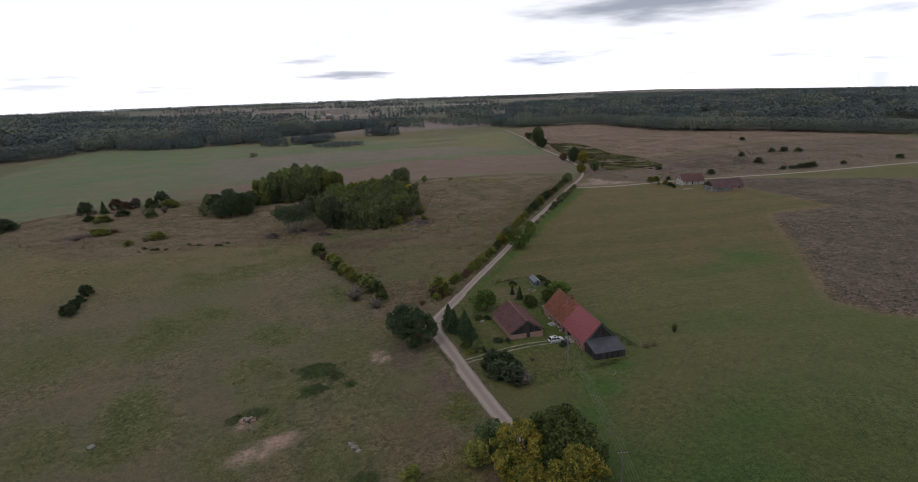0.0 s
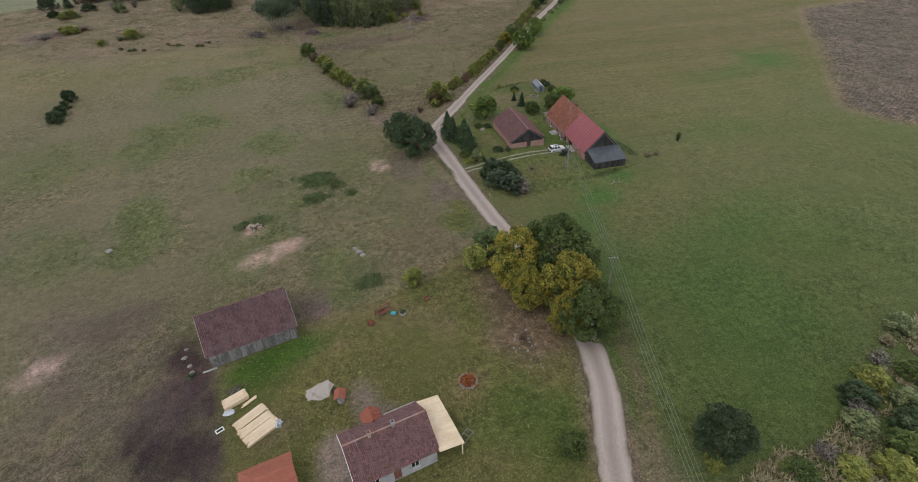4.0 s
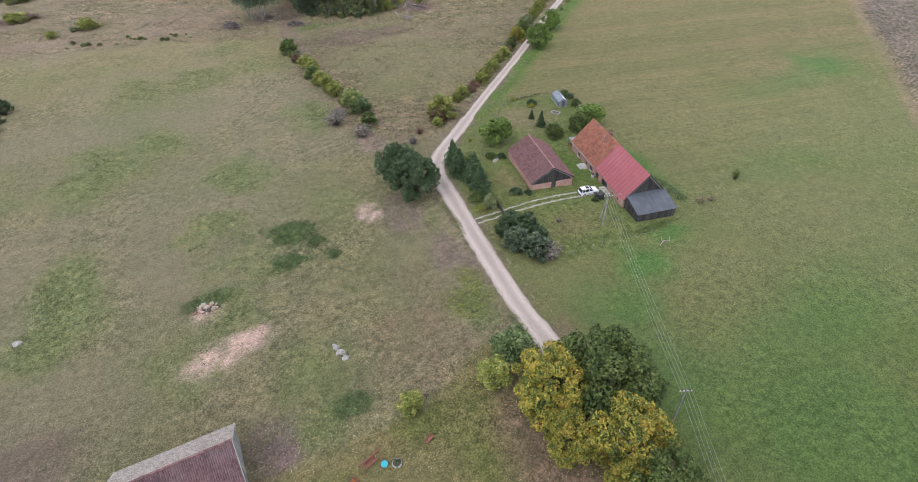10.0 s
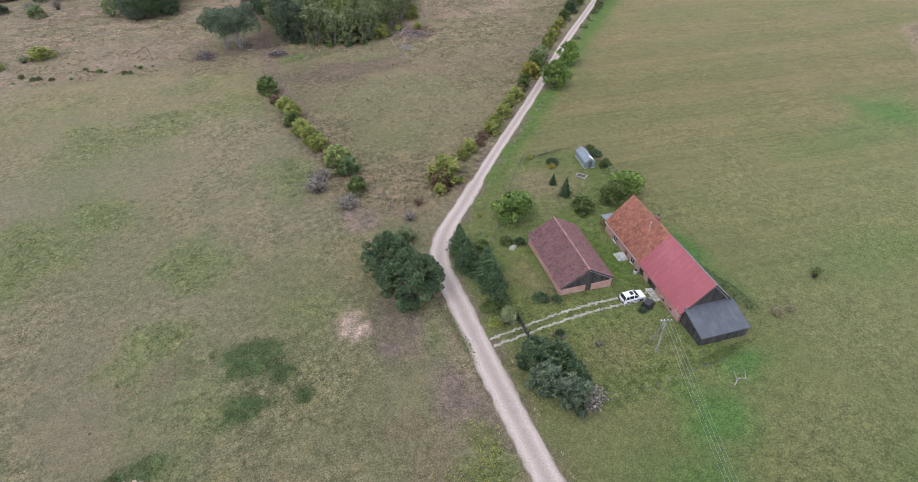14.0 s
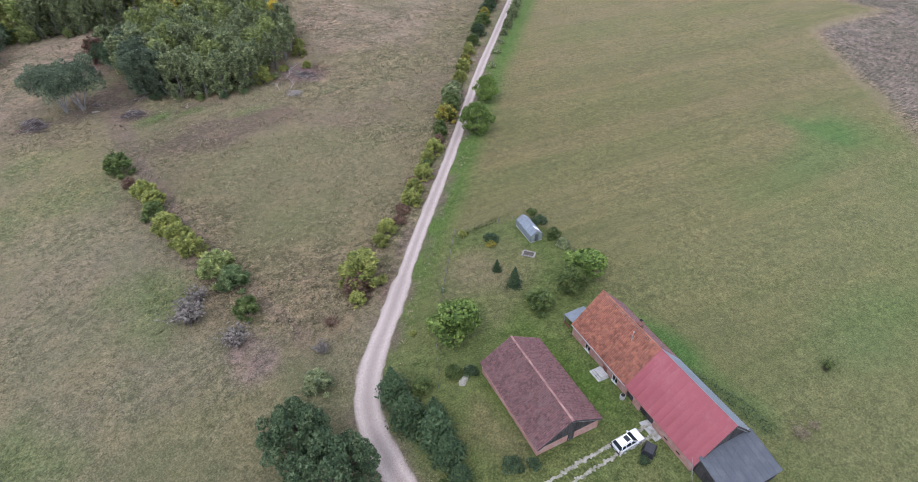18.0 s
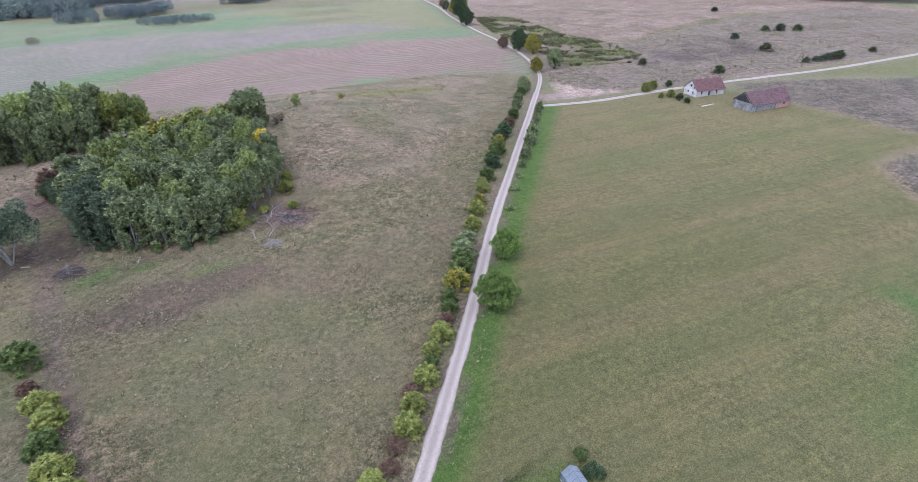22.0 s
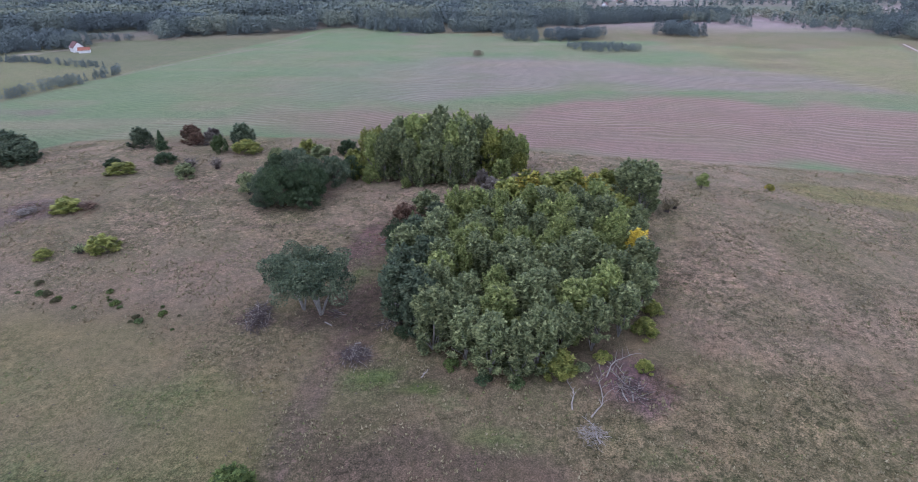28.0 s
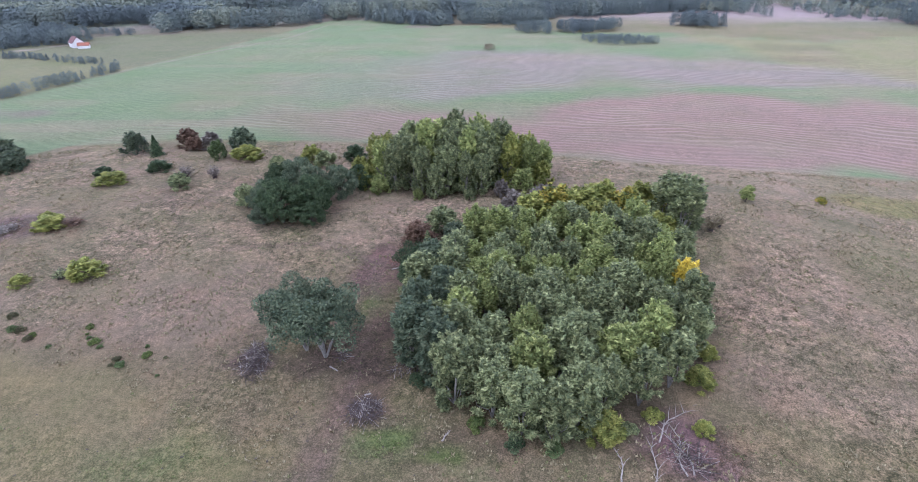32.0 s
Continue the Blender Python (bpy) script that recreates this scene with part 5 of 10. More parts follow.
def tree_meshes(kind, variant):
    """Trunk and crown of a kind, about 10 m high (bushes 2 m), built once and shared."""
    key = (kind, variant)
    if key in TREE_KINDS:
        return TREE_KINDS[key]
    rng = np.random.default_rng(sum(map(ord, kind)) * 13 + variant)
    pr = random.Random(sum(map(ord, kind)) * 7 + variant)
    tr = Shape()
    bark = BARK
    if kind == "broad":          # dense round maple or oak, 10 m
        lobes, tops = [], [(0, 0, 6.6)]
        for i in range(125):
            a, t = rng.uniform(0, 6.283), rng.uniform(0, 1) ** 0.85
            zc = 1.6 + 7.2 * t
            rr = 4.1 * math.sin(math.pi * (0.20 + 0.70 * t)) * rng.uniform(0.55, 1.14)
            lobes.append((np.array([rr * math.cos(a), rr * math.sin(a), zc + rng.uniform(-0.5, 0.7)]), rng.uniform(0.4, 1.05)))
            if i % 12 == 0:
                tops.append((rr * 0.8 * math.cos(a), rr * 0.8 * math.sin(a), zc))
        v, f = lobed_crown(rng, lobes, 34.0, 0.21, 0.45, 0.85, 0.8)
        limbs(tr, pr, (0, 0, -0.3), tops, 0.34)
    elif kind in ("aspen", "aspen_open"):        # tall, narrow, loose, 10 m; the open form bares its stems
        plumes, tops = [], [(0.2, 0, 9.2)]
        for i in range(40):      # the domed top: sprays that point up and a little outward
            q, a = (i + 0.5) / 40, i * 2.4 + rng.uniform(-.4, .4)
            rr = 2.05 * math.sqrt(q) * rng.uniform(0.85, 1.12)
            zt = 10.1 - 0.55 * rr * rr + rng.uniform(-1.4, 0.5)
            ln = rng.uniform(2.2, 3.8)
            plumes.append(((rr * 0.62 * math.cos(a), rr * 0.62 * math.sin(a), zt - ln), (rr * math.cos(a), rr * math.sin(a), zt), rng.uniform(0.28, 0.48)))
        for i in range(32 if kind == "aspen" else 20):      # looser side sprays lower down, with the stems showing between them
            a, zt = i * 2.4 + rng.uniform(-.5, .5), rng.uniform(1.6 if kind == "aspen" else 4.2, 7.2)
            rr = rng.uniform(1.3, 2.2)
            plumes.append(((rr * 0.5 * math.cos(a), rr * 0.5 * math.sin(a), zt - rng.uniform(1.2, 2.0)), (rr * math.cos(a), rr * math.sin(a), zt), rng.uniform(0.32, 0.55)))
            if i % 3 == 0:
                tops.append((rr * 0.85 * math.cos(a), rr * 0.85 * math.sin(a), min(zt + 1.5, 7.6)))
        v, f = plume_crown(rng, plumes, 95, 0.25)
        limbs(tr, pr, (0, 0, -0.3), tops[:6], 0.13)
        bark = PALE_BARK
    elif kind == "willow":       # several leaning stems and wide feathery masses, 8 m
        lobes, tops = [], []
        for i in range(6):
            a = i * 1.05 + rng.uniform(-.3, .3)
            tops.append((2.6 * math.cos(a) * rng.uniform(.5, 1), 2.6 * math.sin(a) * rng.uniform(.5, 1), rng.uniform(4.8, 6.6)))
        for i in range(110):
            b = tops[i % 6]
            t = rng.uniform(0.55, 1.12)
            lobes.append((np.array([b[0] * t, b[1] * t, b[2] * (0.45 + 0.55 * t) * (1.0 if i % 5 else rng.uniform(0.65, 0.9)) + 0.7]) + np.clip(rng.normal(size=3), -1.6, 1.6) * [0.85, 0.85, 0.6], rng.uniform(0.6, 1.2)))
        v, f = lobed_crown(rng, lobes, 30.0, 0.18, 0.5, 0.95, 1.1)
        limbs(tr, pr, (0, 0, -0.3), tops, 0.2)
        bark = PALE_BARK
    elif kind == "spruce":       # conical, drooping tiers, 10 m
        cs, ns = [], []
        for i in range(4600):
            t = rng.uniform(0, 1) ** 0.75
            zc, a = 9.9 - 9.6 * t, rng.uniform(0, 6.283)
            tier = 0.75 + 0.25 * math.cos(zc * 8.2)
            r = (0.15 + 2.9 * t) * tier * (1 + 0.22 * math.sin(3 * a + zc * 2.1)) * rng.uniform(0.4, 1.15)
            cs.append((r * math.cos(a), r * math.sin(a), zc - 0.12 * r))
            ns.append((math.cos(a) * 0.7, math.sin(a) * 0.7, 0.9))
        v, f = leaf_quads(rng, np.array(cs), np.array(ns), 0.42, 0.5)
        tr.tube([(0, 0, -0.3), (0, 0, 5), (0, 0, 9.8)], [0.2, 0.12, 0.02], 6)
    elif kind == "bush":         # low rounded shrub, 2 m
        lobes = []
        for i in range(22):
            a, r = rng.uniform(0, 6.283), 1.05 * rng.uniform(0, 1) ** 0.6
            zc = 0.38 + 1.2 * (1 - r * r * 0.8) * rng.uniform(0.35, 1)
            lobes.append((np.array([r * math.cos(a), r * math.sin(a), zc]), rng.uniform(0.30, 0.54)))
        v, f = lobed_crown(rng, lobes, 75.0, 0.15, 0.4)
        tops = [(0.7 * math.cos(k * 1.26), 0.7 * math.sin(k * 1.26), 1.1) for k in range(5)]
        limbs(tr, pr, (0, 0, -0.1), tops, 0.04, 5)
    elif kind == "shrub":        # tall feathery shrub of many upright shoots, 4 m
        plumes, tops = [], []
        for i in range(34):
            q, a = (i + 0.5) / 34, i * 2.4 + rng.uniform(-.4, .4)
            rr = 1.75 * math.sqrt(q) * rng.uniform(0.8, 1.15)
            zt = 4.1 - 0.78 * rr * rr + rng.uniform(-0.7, 0.3)
            zt = max(zt, 0.9)
            plumes.append(((rr * 0.7 * math.cos(a), rr * 0.7 * math.sin(a), max(zt - rng.uniform(1.0, 1.9), 0.1)), (rr * math.cos(a), rr * math.sin(a), zt), rng.uniform(0.28, 0.52)))
            if i % 5 == 0:
                tops.append((rr * 0.9 * math.cos(a), rr * 0.9 * math.sin(a), zt * 0.85))
        v, f = plume_crown(rng, plumes, 100, 0.21)
        limbs(tr, pr, (0, 0, -0.1), tops, 0.05, 5)
    elif kind == "thicket":      # bare, twiggy shrub, 2 m
        cs, ns = [], []
        for i in range(46):
            a, l = rng.uniform(0, 6.283), rng.uniform(0.9, 2.0)
            lean = rng.uniform(0.15, 0.85)
            tip = Vector((math.cos(a) * lean * l * 0.7, math.sin(a) * lean * l * 0.7, l * (1 - 0.3 * lean)))
            tr.tube([(rng.normal() * .15, rng.normal() * .15, -0.1), tip * 0.5 + Vector((0, 0, .15)), tip], [0.022, 0.015, 0.006], 3)
            for k in range(12):
                q = tip * rng.uniform(0.45, 1.0) + Vector(rng.normal(size=3) * 0.12)
                cs.append(tuple(q)); ns.append((0, 0, 1))
        v, f = leaf_quads(rng, np.array(cs), np.array(ns), 0.13, 1.2)
        bark = TWIGS
    elif kind == "orchard":      # small open fruit tree, 4 m
        lobes, tops = [], [(0, 0, 3.0)]
        for i in range(30):
            a, t = rng.uniform(0, 6.283), rng.uniform(0, 1)
            rr = 1.65 * math.sin(math.pi * (0.25 + 0.65 * t)) * rng.uniform(0.35, 1)
            zc = 1.0 + 2.6 * t
            lobes.append((np.array([rr * math.cos(a), rr * math.sin(a), zc]), rng.uniform(0.4, 0.75)))
            if i % 4 == 0:
                tops.append((rr * math.cos(a), rr * math.sin(a), zc))
        v, f = lobed_crown(rng, lobes, 42.0, 0.19, 0.4)
        limbs(tr, pr, (0, 0, -0.2), tops, 0.1, 6)
    crown = array_mesh(kind + "_crown", v, f, LEAF["green"])
    TREE_KINDS[key] = (tr.mesh(kind + "_trunk", bark), crown)
    return TREE_KINDS[key]


NATIVE = {"shrub": 4.0, "aspen_open": 10.0, "broad": 10.0, "aspen": 10.0, "willow": 7.6, "spruce": 10.0, "bush": 2.0, "thicket": 2.0, "orchard": 4.0}
plant_rng = random.Random(77)


def plant(kind, x, y, h, leaves, label, name="tree", category="tree", group="", wide=1.0, variants=3, z=None):
    if kind == "bush" and h > 2.3:
        kind, wide = "shrub", wide * 1.25
    s = h / NATIVE[kind]
    trunk, crown = tree_meshes(kind, plant_rng.randrange(variants))
    e = thing(name, x, y, gz(x, y) if z is None else z, 0, label, category, group)
    e.matrix_basis = pose(x, y, gz(x, y) if z is None else z, 0, 0, plant_rng.uniform(0, 360)) @ Matrix.Diagonal((s * wide, s * wide, s, 1))
    part("stem" if kind in ("bush", "thicket", "shrub") else "trunk", trunk, None, e)
    c = part("foliage" if kind in ("bush", "thicket", "shrub") else "crown", crown, None, e)
    c.material_slots[0].link = "OBJECT"
    c.material_slots[0].material = LEAF[leaves]
    return e


# big trees in the house yard, beside the road
for x, y, h, lv, w, lb in ((41.0, 65.0, 12.5, "autumn", 0.95, "large maple turning yellow and orange beside the road"), (48.3, 63.0, 13.5, "green", 1.15, "large green maple beside the road"),
                           (45.2, 55.0, 12.5, "autumn", 0.9, "maple with golden yellow leaves beside the road"), (44.8, 48.4, 11.5, "green", 0.95, "green maple hanging over the road"),
                           (39.4, 58.8, 9.0, "autumn", 0.85, "pale-stemmed maple turning orange"), (41.6, 50.6, 9.0, "autumn", 0.7, "smaller maple with golden leaves")):
    plant("broad", x, y, h, lv, lb, "maple_tree", group="maples beside the yard", wide=w)
plant("orchard", 41.0, 75.0, 6.0, "nettle", "small grey-green tree at the edge of the yard", wide=1.3)
plant("orchard", 36.5, 72.5, 5.0, "lime", "young tree with yellow-green leaves", "fruit_tree", wide=1.2)
plant("orchard", 24.2, 73.5, 3.6, "lime", "thin small fruit tree with yellow leaves", "fruit_tree", wide=1.2)
plant("orchard", 30.0, 32.0, 4.5, "green", "small fruit tree near the house", "fruit_tree")
plant("broad", 48.2, 24.2, 7.5, "dark", "dense dark green tree beside the power line", wide=1.15)
plant("bush", 45.6, 22.6, 2.6, "lime", "yellow-green bush under the dark tree", "bush", "bush")
for x, y, h, lv, kd in ((68, 18, 3.0, "silver", "bush"), (72, 21, 3.2, "dark", "bush"), (70, 19, 3.2, "grey", "thicket"), (77, 22, 3.0, "lime", "bush"), (82, 24, 2.6, "grey", "thicket"), (60, 17.5, 2.6, "grey", "thicket"),
                        (70, 13, 3.4, "green", "bush"), (61, 14, 2.6, "lime", "bush"), (78, 17, 3.2, "silver", "bush"), (55, 17, 2.2, "green", "bush"), (66, 12, 3, "lime", "bush"), (87, 26, 2.4, "straw", "thicket"), (74, 14, 4, "dark", "bush"), (84, 20, 3, "green", "bush"), (92, 27, 3, "silver", "bush")):
    plant(kd, x, y, h, lv, {"thicket": "dry brown thicket at the field corner"}.get(kd, "overgrown bush at the field corner"), "bush", "bush", "scrub at the field corner", wide=1.5)
# round the road bend and the farm
plant("broad", 44.8, 124.0, 10.0, "dark", "dense dark green maple at the road bend", "maple_tree", wide=1.15)
plant("broad", 43.6, 131.5, 9.8, "dark", "dark green maple behind another at the road bend", "maple_tree", wide=1.0)
plant("bush", 49.5, 139.5, 3.4, "silver", "grey-green bush at the road bend", "bush", "bush", wide=1.2)
plant("thicket", 53.0, 145.5, 2.4, "grey", "bare brown thicket at the road bend", "bush", "bush", wide=1.5)
plant("thicket", 56.5, 149.5, 2.2, "rust", "bare reddish thicket beside the road", "bush", "bush", wide=1.4)
for x, y, h, w in ((57.6, 131.4, 6.6, 1.25), (57.0, 126.6, 6.6, 1.4), (58.4, 122.0, 7.4, 1.25), (58.2, 118.8, 6.0, 1.3), (60.0, 124.6, 5.0, 1.2), (57.4, 115.4, 4.4, 1.35)):
    plant("spruce", x, y, h, "spruce", "dark spruce in the row along the road", "spruce_tree", group="spruce row along the farm", wide=w)
plant("orchard", 56.4, 110.9, 3.8, "silver", "small grey-leaved tree by the farm drive", "fruit_tree", wide=0.9)
for x, y, h, w, lv in ((56.4, 102.0, 5.2, 1.15, "dark"), (55.4, 98.4, 4.6, 1.1, "willow"), (57.4, 94.6, 4.8, 1.15, "willow"), (59.2, 100.6, 4.6, 1.0, "dark"), (59.4, 97.0, 4.2, 1.0, "dark"), (61.3, 129.6, 2.4, 1.2, "green"), (57.0, 113.8, 2.2, 1.1, "green"), (55.4, 115.5, 2.0, 1.2, "green"), (54.6, 111.8, 1.8, 1.0, "lime")):
    plant("bush", x, y, h, lv, "dense dark green bush by the farm drive", "bush", "bush", "bushes by the farm drive", wide=w)
plant("thicket", 59.2, 92.6, 4.0, "grey", "bare grey bush by the farm drive", "bush", "bush", wide=1.3)
plant("orchard", 71.4, 134.2, 6.8, "walnut", "bright green round walnut tree in the garden", "walnut_tree", wide=1.35)
plant("orchard", 97.2, 131.6, 6.2, "walnut", "apple tree behind the farmhouse", "apple_tree", wide=1.35)
plant("orchard", 93.0, 131.0, 5.2, "green", "dark green fruit tree behind the farmhouse", "fruit_tree", wide=1.2)
plant("bush", 86.0, 131.6, 4.0, "green", "round green garden bush", "bush", "bush", wide=1.15)
plant("spruce", 86.2, 138.0, 4.6, "spruce", "small dark spruce in the garden", "spruce_tree", wide=1.0)
plant("spruce", 86.4, 143.0, 2.8, "spruce", "small young spruce in the garden", "spruce_tree", wide=1.1)
for x, y, h, lv, w in ((91.0, 150.3, 1.6, "dark", 1.5), (90.0, 149.2, 1.2, "autumn", 1.3), (101.2, 143.8, 2.2, "green", 1.1), (100.7, 140.8, 2.0, "silver", 1.1), (102.4, 148.6, 2.0, "dark", 1.2), (103.0, 151.6, 1.8, "green", 1.0),
                       (66.3, 128.8, 1.8, "green", 1.2), (68.3, 127.3, 1.5, "dark", 1.2), (63.6, 112.6, 1.5, "dark", 1.5), (65.9, 111.3, 1.2, "dark", 1.2), (87.5, 154.9, 1.3, "lime", 1.1), (66.0, 139.5, 0.9, "lime", 1.0), (62.6, 105.2, 1.0, "dark", 1.2)):
    plant("bush", x, y, h, lv, "low garden bush by the fence", "bush", "bush", "garden bushes", wide=w)
plant("thicket", 110.8, 96.6, 3.0, "green", "lone sapling in the mown field", "sapling", wide=0.8)
plant("thicket", 97.5, 93.6, 1.4, "straw", "dry brown weeds beside the barn", "weed_clump", "weeds", wide=2.2)
plant("thicket", 100.0, 93.0, 1.2, "straw", "dry brown weeds beside the barn", "weed_clump", "weeds", wide=1.8)
# roadside hedge on the west, and two trees on the east
HEDGE_ROAD = [(62.5, 151.5, 2.2, "lime"), (65.4, 155.4, 5.6, "lime"), (67.8, 159.0, 3.4, "lime"), (73.4, 162.4, 2.4, "lime"), (76.4, 165.0, 2.8, "lime"), (79.0, 166.8, 1.8, "rust"), (84.6, 171.2, 3.2, "lime"), (87.6, 174.4, 3.0, "lime"),
              (92.4, 178.0, 3.2, "lime"), (95.0, 180.6, 2.2, "green"), (100.6, 185.6, 3.3, "lime"), (104.0, 188.8, 2.2, "rust"), (106.3, 191.2, 2.6, "green"), (112.5, 197.2, 4.2, "autumn"), (116.4, 200.8, 3.6, "green"),
              (120.5, 205.8, 4.2, "silver"), (125.0, 210.5, 3.0, "silver"), (130.5, 215.4, 3.2, "lime"), (136.0, 221.0, 3.6, "lime"), (140.0, 225.0, 3.0, "autumn"), (146.0, 231.0, 3.0, "lime"), (152.0, 236.6, 3.6, "green"),
              (159.0, 242.5, 4.0, "dark"), (167.0, 250.2, 4.4, "green"), (173.0, 256.5, 3.6, "autumn"), (181.0, 263.0, 4.2, "dark"), (189.0, 270.0, 3.6, "rust"), (198.0, 277.5, 3.4, "green"), (208.0, 287.0, 3.6, "silver"), (216.0, 295.0, 3.6, "silver"), (225.0, 303.0, 3.2, "green")]
hedge = random.Random(41)
for (x, y, h, lv), (x2, y2, h2, lv2) in zip(HEDGE_ROAD[:], HEDGE_ROAD[1:]):
    if math.hypot(x - x2, y - y2) > 3.6 and hedge.random() < 0.7:
        HEDGE_ROAD.append(((x + x2) / 2 - hedge.uniform(0, 1.2), (y + y2) / 2 + hedge.uniform(0, 1.2), (h + h2) / 2 * hedge.uniform(0.55, 0.95), hedge.choice([lv, lv2, "rust", "green"])))
for x, y, h, lv in HEDGE_ROAD:
    h *= 1.15
    if y > 165:
        x, y = x + 0.8, y - 0.9
    plant("bush", x, y, h, lv, {"lime": "yellow-green hedge bush beside the gravel road", "rust": "rusty brown hedge bush beside the road", "autumn": "hedge bush turning yellow beside the road"}.get(lv, "green hedge bush beside the gravel road"), "hedge_bush", "bush", "hedge along the road", wide=1.15)
plant("broad", 115.4, 186.0, 8.6, "walnut", "round green tree beside the road", wide=1.05)
plant("broad", 129.2, 199.2, 7.8, "walnut", "green tree beside the road", wide=0.95)
plant("bush", 132.0, 203.0, 2.4, "silver", "grey bush on the verge", "bush", "bush")
for x, y, h in ((146, 217, 1.6), (155, 225.5, 1.6), (162, 231.5, 1.3), (168, 237, 1.8), (174, 242, 2.6), (179, 246.4, 1.7), (184, 250.6, 3.2), (188, 254.4, 1.8), (192, 258, 3.0), (198, 263.4, 2.0), (204, 268.6, 2.4), (211, 275.2, 2.0), (217, 280.6, 2.4)):
    plant("bush", x, y, h * 1.4, "silver", "low grey-green bush on the road verge", "bush", "bush", "verge bushes")
# hedge line in the western pasture
for x, y, h, lv in ((38.4, 222.6, 4.2, "green"), (38.8, 214.5, 2.2, "rust"), (40.8, 208.0, 3.6, "lime"), (41.6, 203.5, 3.4, "lime"), (40.6, 199.0, 3.2, "green"), (41.6, 192.5, 3.6, "lime"), (42.6, 187.0, 3.8, "lime"), (43.6, 182.6, 3.4, "lime"),
                    (45.6, 172.6, 4.6, "aspen"), (47.0, 168.5, 3.6, "nettle"), (46.5, 160.5, 3.0, "green")):
    plant("bush", x, y, h * 1.25, lv, "bush in the hedge line across the pasture", "hedge_bush", "bush", "pasture hedge", wide=1.15)
for x, y, h in ((38.4, 165.0, 4.8), (42.6, 155.5, 3.8), (40.6, 168.8, 3.4)):
    plant("thicket", x, y, h, "grey", "bare grey thicket in the pasture", "bush", "bush", "pasture hedge", wide=1.6)
for x, y, h in ((-47.2, 199.0, 4.2), (-46.6, 205.0, 3.4), (-45.8, 211.0, 2.8), (-45.0, 217.5, 4.2)):
    plant("bush", x, y, h, "dark", "dark bush alone in the pasture", "bush", "bush", "pasture bushes", wide=1.2)
# the copse
copse = random.Random(5)
FRONT = [(52.5, 263), (57, 259), (62, 255), (67, 251.8), (72, 249.8), (76.5, 249.2), (80.5, 250.0), (85, 253.2), (90, 257), (95, 261), (99, 266), (100.5, 274)]
for x, y in FRONT:
    plant("aspen_open" if x > 83 else "aspen", x + copse.uniform(-1, 1), y + copse.uniform(0, 1.5), copse.uniform(11.5, 14), "silver" if x > 60 else "willow", "grey-stemmed aspen at the front of the copse", "aspen_tree", group="copse aspens", wide=1.25, variants=4)
spots = []
tries = 0
while len(spots) < 84 and tries < 6000:
    tries += 1
    x, y = copse.uniform(52, 108), copse.uniform(254, 318)
    if side_distance(np.array([x]), np.array([y]), [(54, 264), (70, 255), (84, 255), (97, 265), (102, 275), (101, 290), (97, 299), (78, 304), (58, 300), (50, 285)])[0] > 0 and all(math.hypot(x - a, y - b) > 3.4 for a, b in spots):
        spots.append((x, y))
for x, y in spots:
    lv = (copse.choice(["silver", "aspen", "aspen", "aspen"]) if y > 279 else copse.choice(["silver", "silver", "aspen"])) if x > 60 else copse.choice(["willow", "silver"])
    plant("aspen_open" if x > 62 and y > 262 else "aspen", x, y, copse.uniform(10.8, 14.4), lv, "tall leafy aspen within the copse", "aspen_tree", group="copse aspens", wide=copse.uniform(1.05, 1.35), variants=4)
plant("aspen", 101.4, 279.5, 12.6, "yellow", "aspen with bright yellow leaves at the copse edge", "aspen_tree", wide=1.0)
for x, y, h, w in ((103, 288, 10.5, 1.2), (104.5, 294, 10, 1.3), (108.0, 307, 15.0, 1.4), (105.5, 311.5, 13.5, 1.5), (110, 311, 11, 1.4)):
    plant("aspen", x, y, h, "silver", "grey-green aspen at the side of the copse", "aspen_tree", group="copse aspens", wide=w, variants=4)
for x, y, h, w, lv in ((51.5, 284, 9, 1.1, "dark"), (53.0, 276.5, 8.5, 1.0, "silver"), (48.5, 290, 8, 1.0, "dark")):
    plant("willow", x, y, h, lv, "blue-green willow at the side of the copse", "willow_tree", group="copse willows", wide=w)
spots2 = []
while len(spots2) < 40:
    x, y = copse.uniform(20, 82), copse.uniform(330, 372)
    if math.hypot((x - 51) / 28, (y - 347) / 14) < 1 and all(math.hypot(x - a, y - b) > 3.8 for a, b in spots2):
        spots2.append((x, y))
for x, y in spots2:
    rim = math.hypot((x - 51) / 28, (y - 347) / 14)
    lv = copse.choice(["aspen", "lime"]) if abs(x - 51) > 17 else copse.choice(["aspen", "silver", "silver"])
    plant("aspen", x, y, copse.uniform(18.5, 21.5) * (1.06 - 0.48 * rim * rim), lv, "birch with yellowing leaves in the back of the copse", "birch_tree", group="copse birches", wide=copse.uniform(0.9, 1.15), variants=4)
plant("broad", 62, 306, 9.5, "silver", "broad grey-green sallow within the copse", "sallow_tree", wide=1.05)
plant("broad", 70, 309, 8.5, "silver", "broad grey-green sallow within the copse", "sallow_tree", wide=1.0)
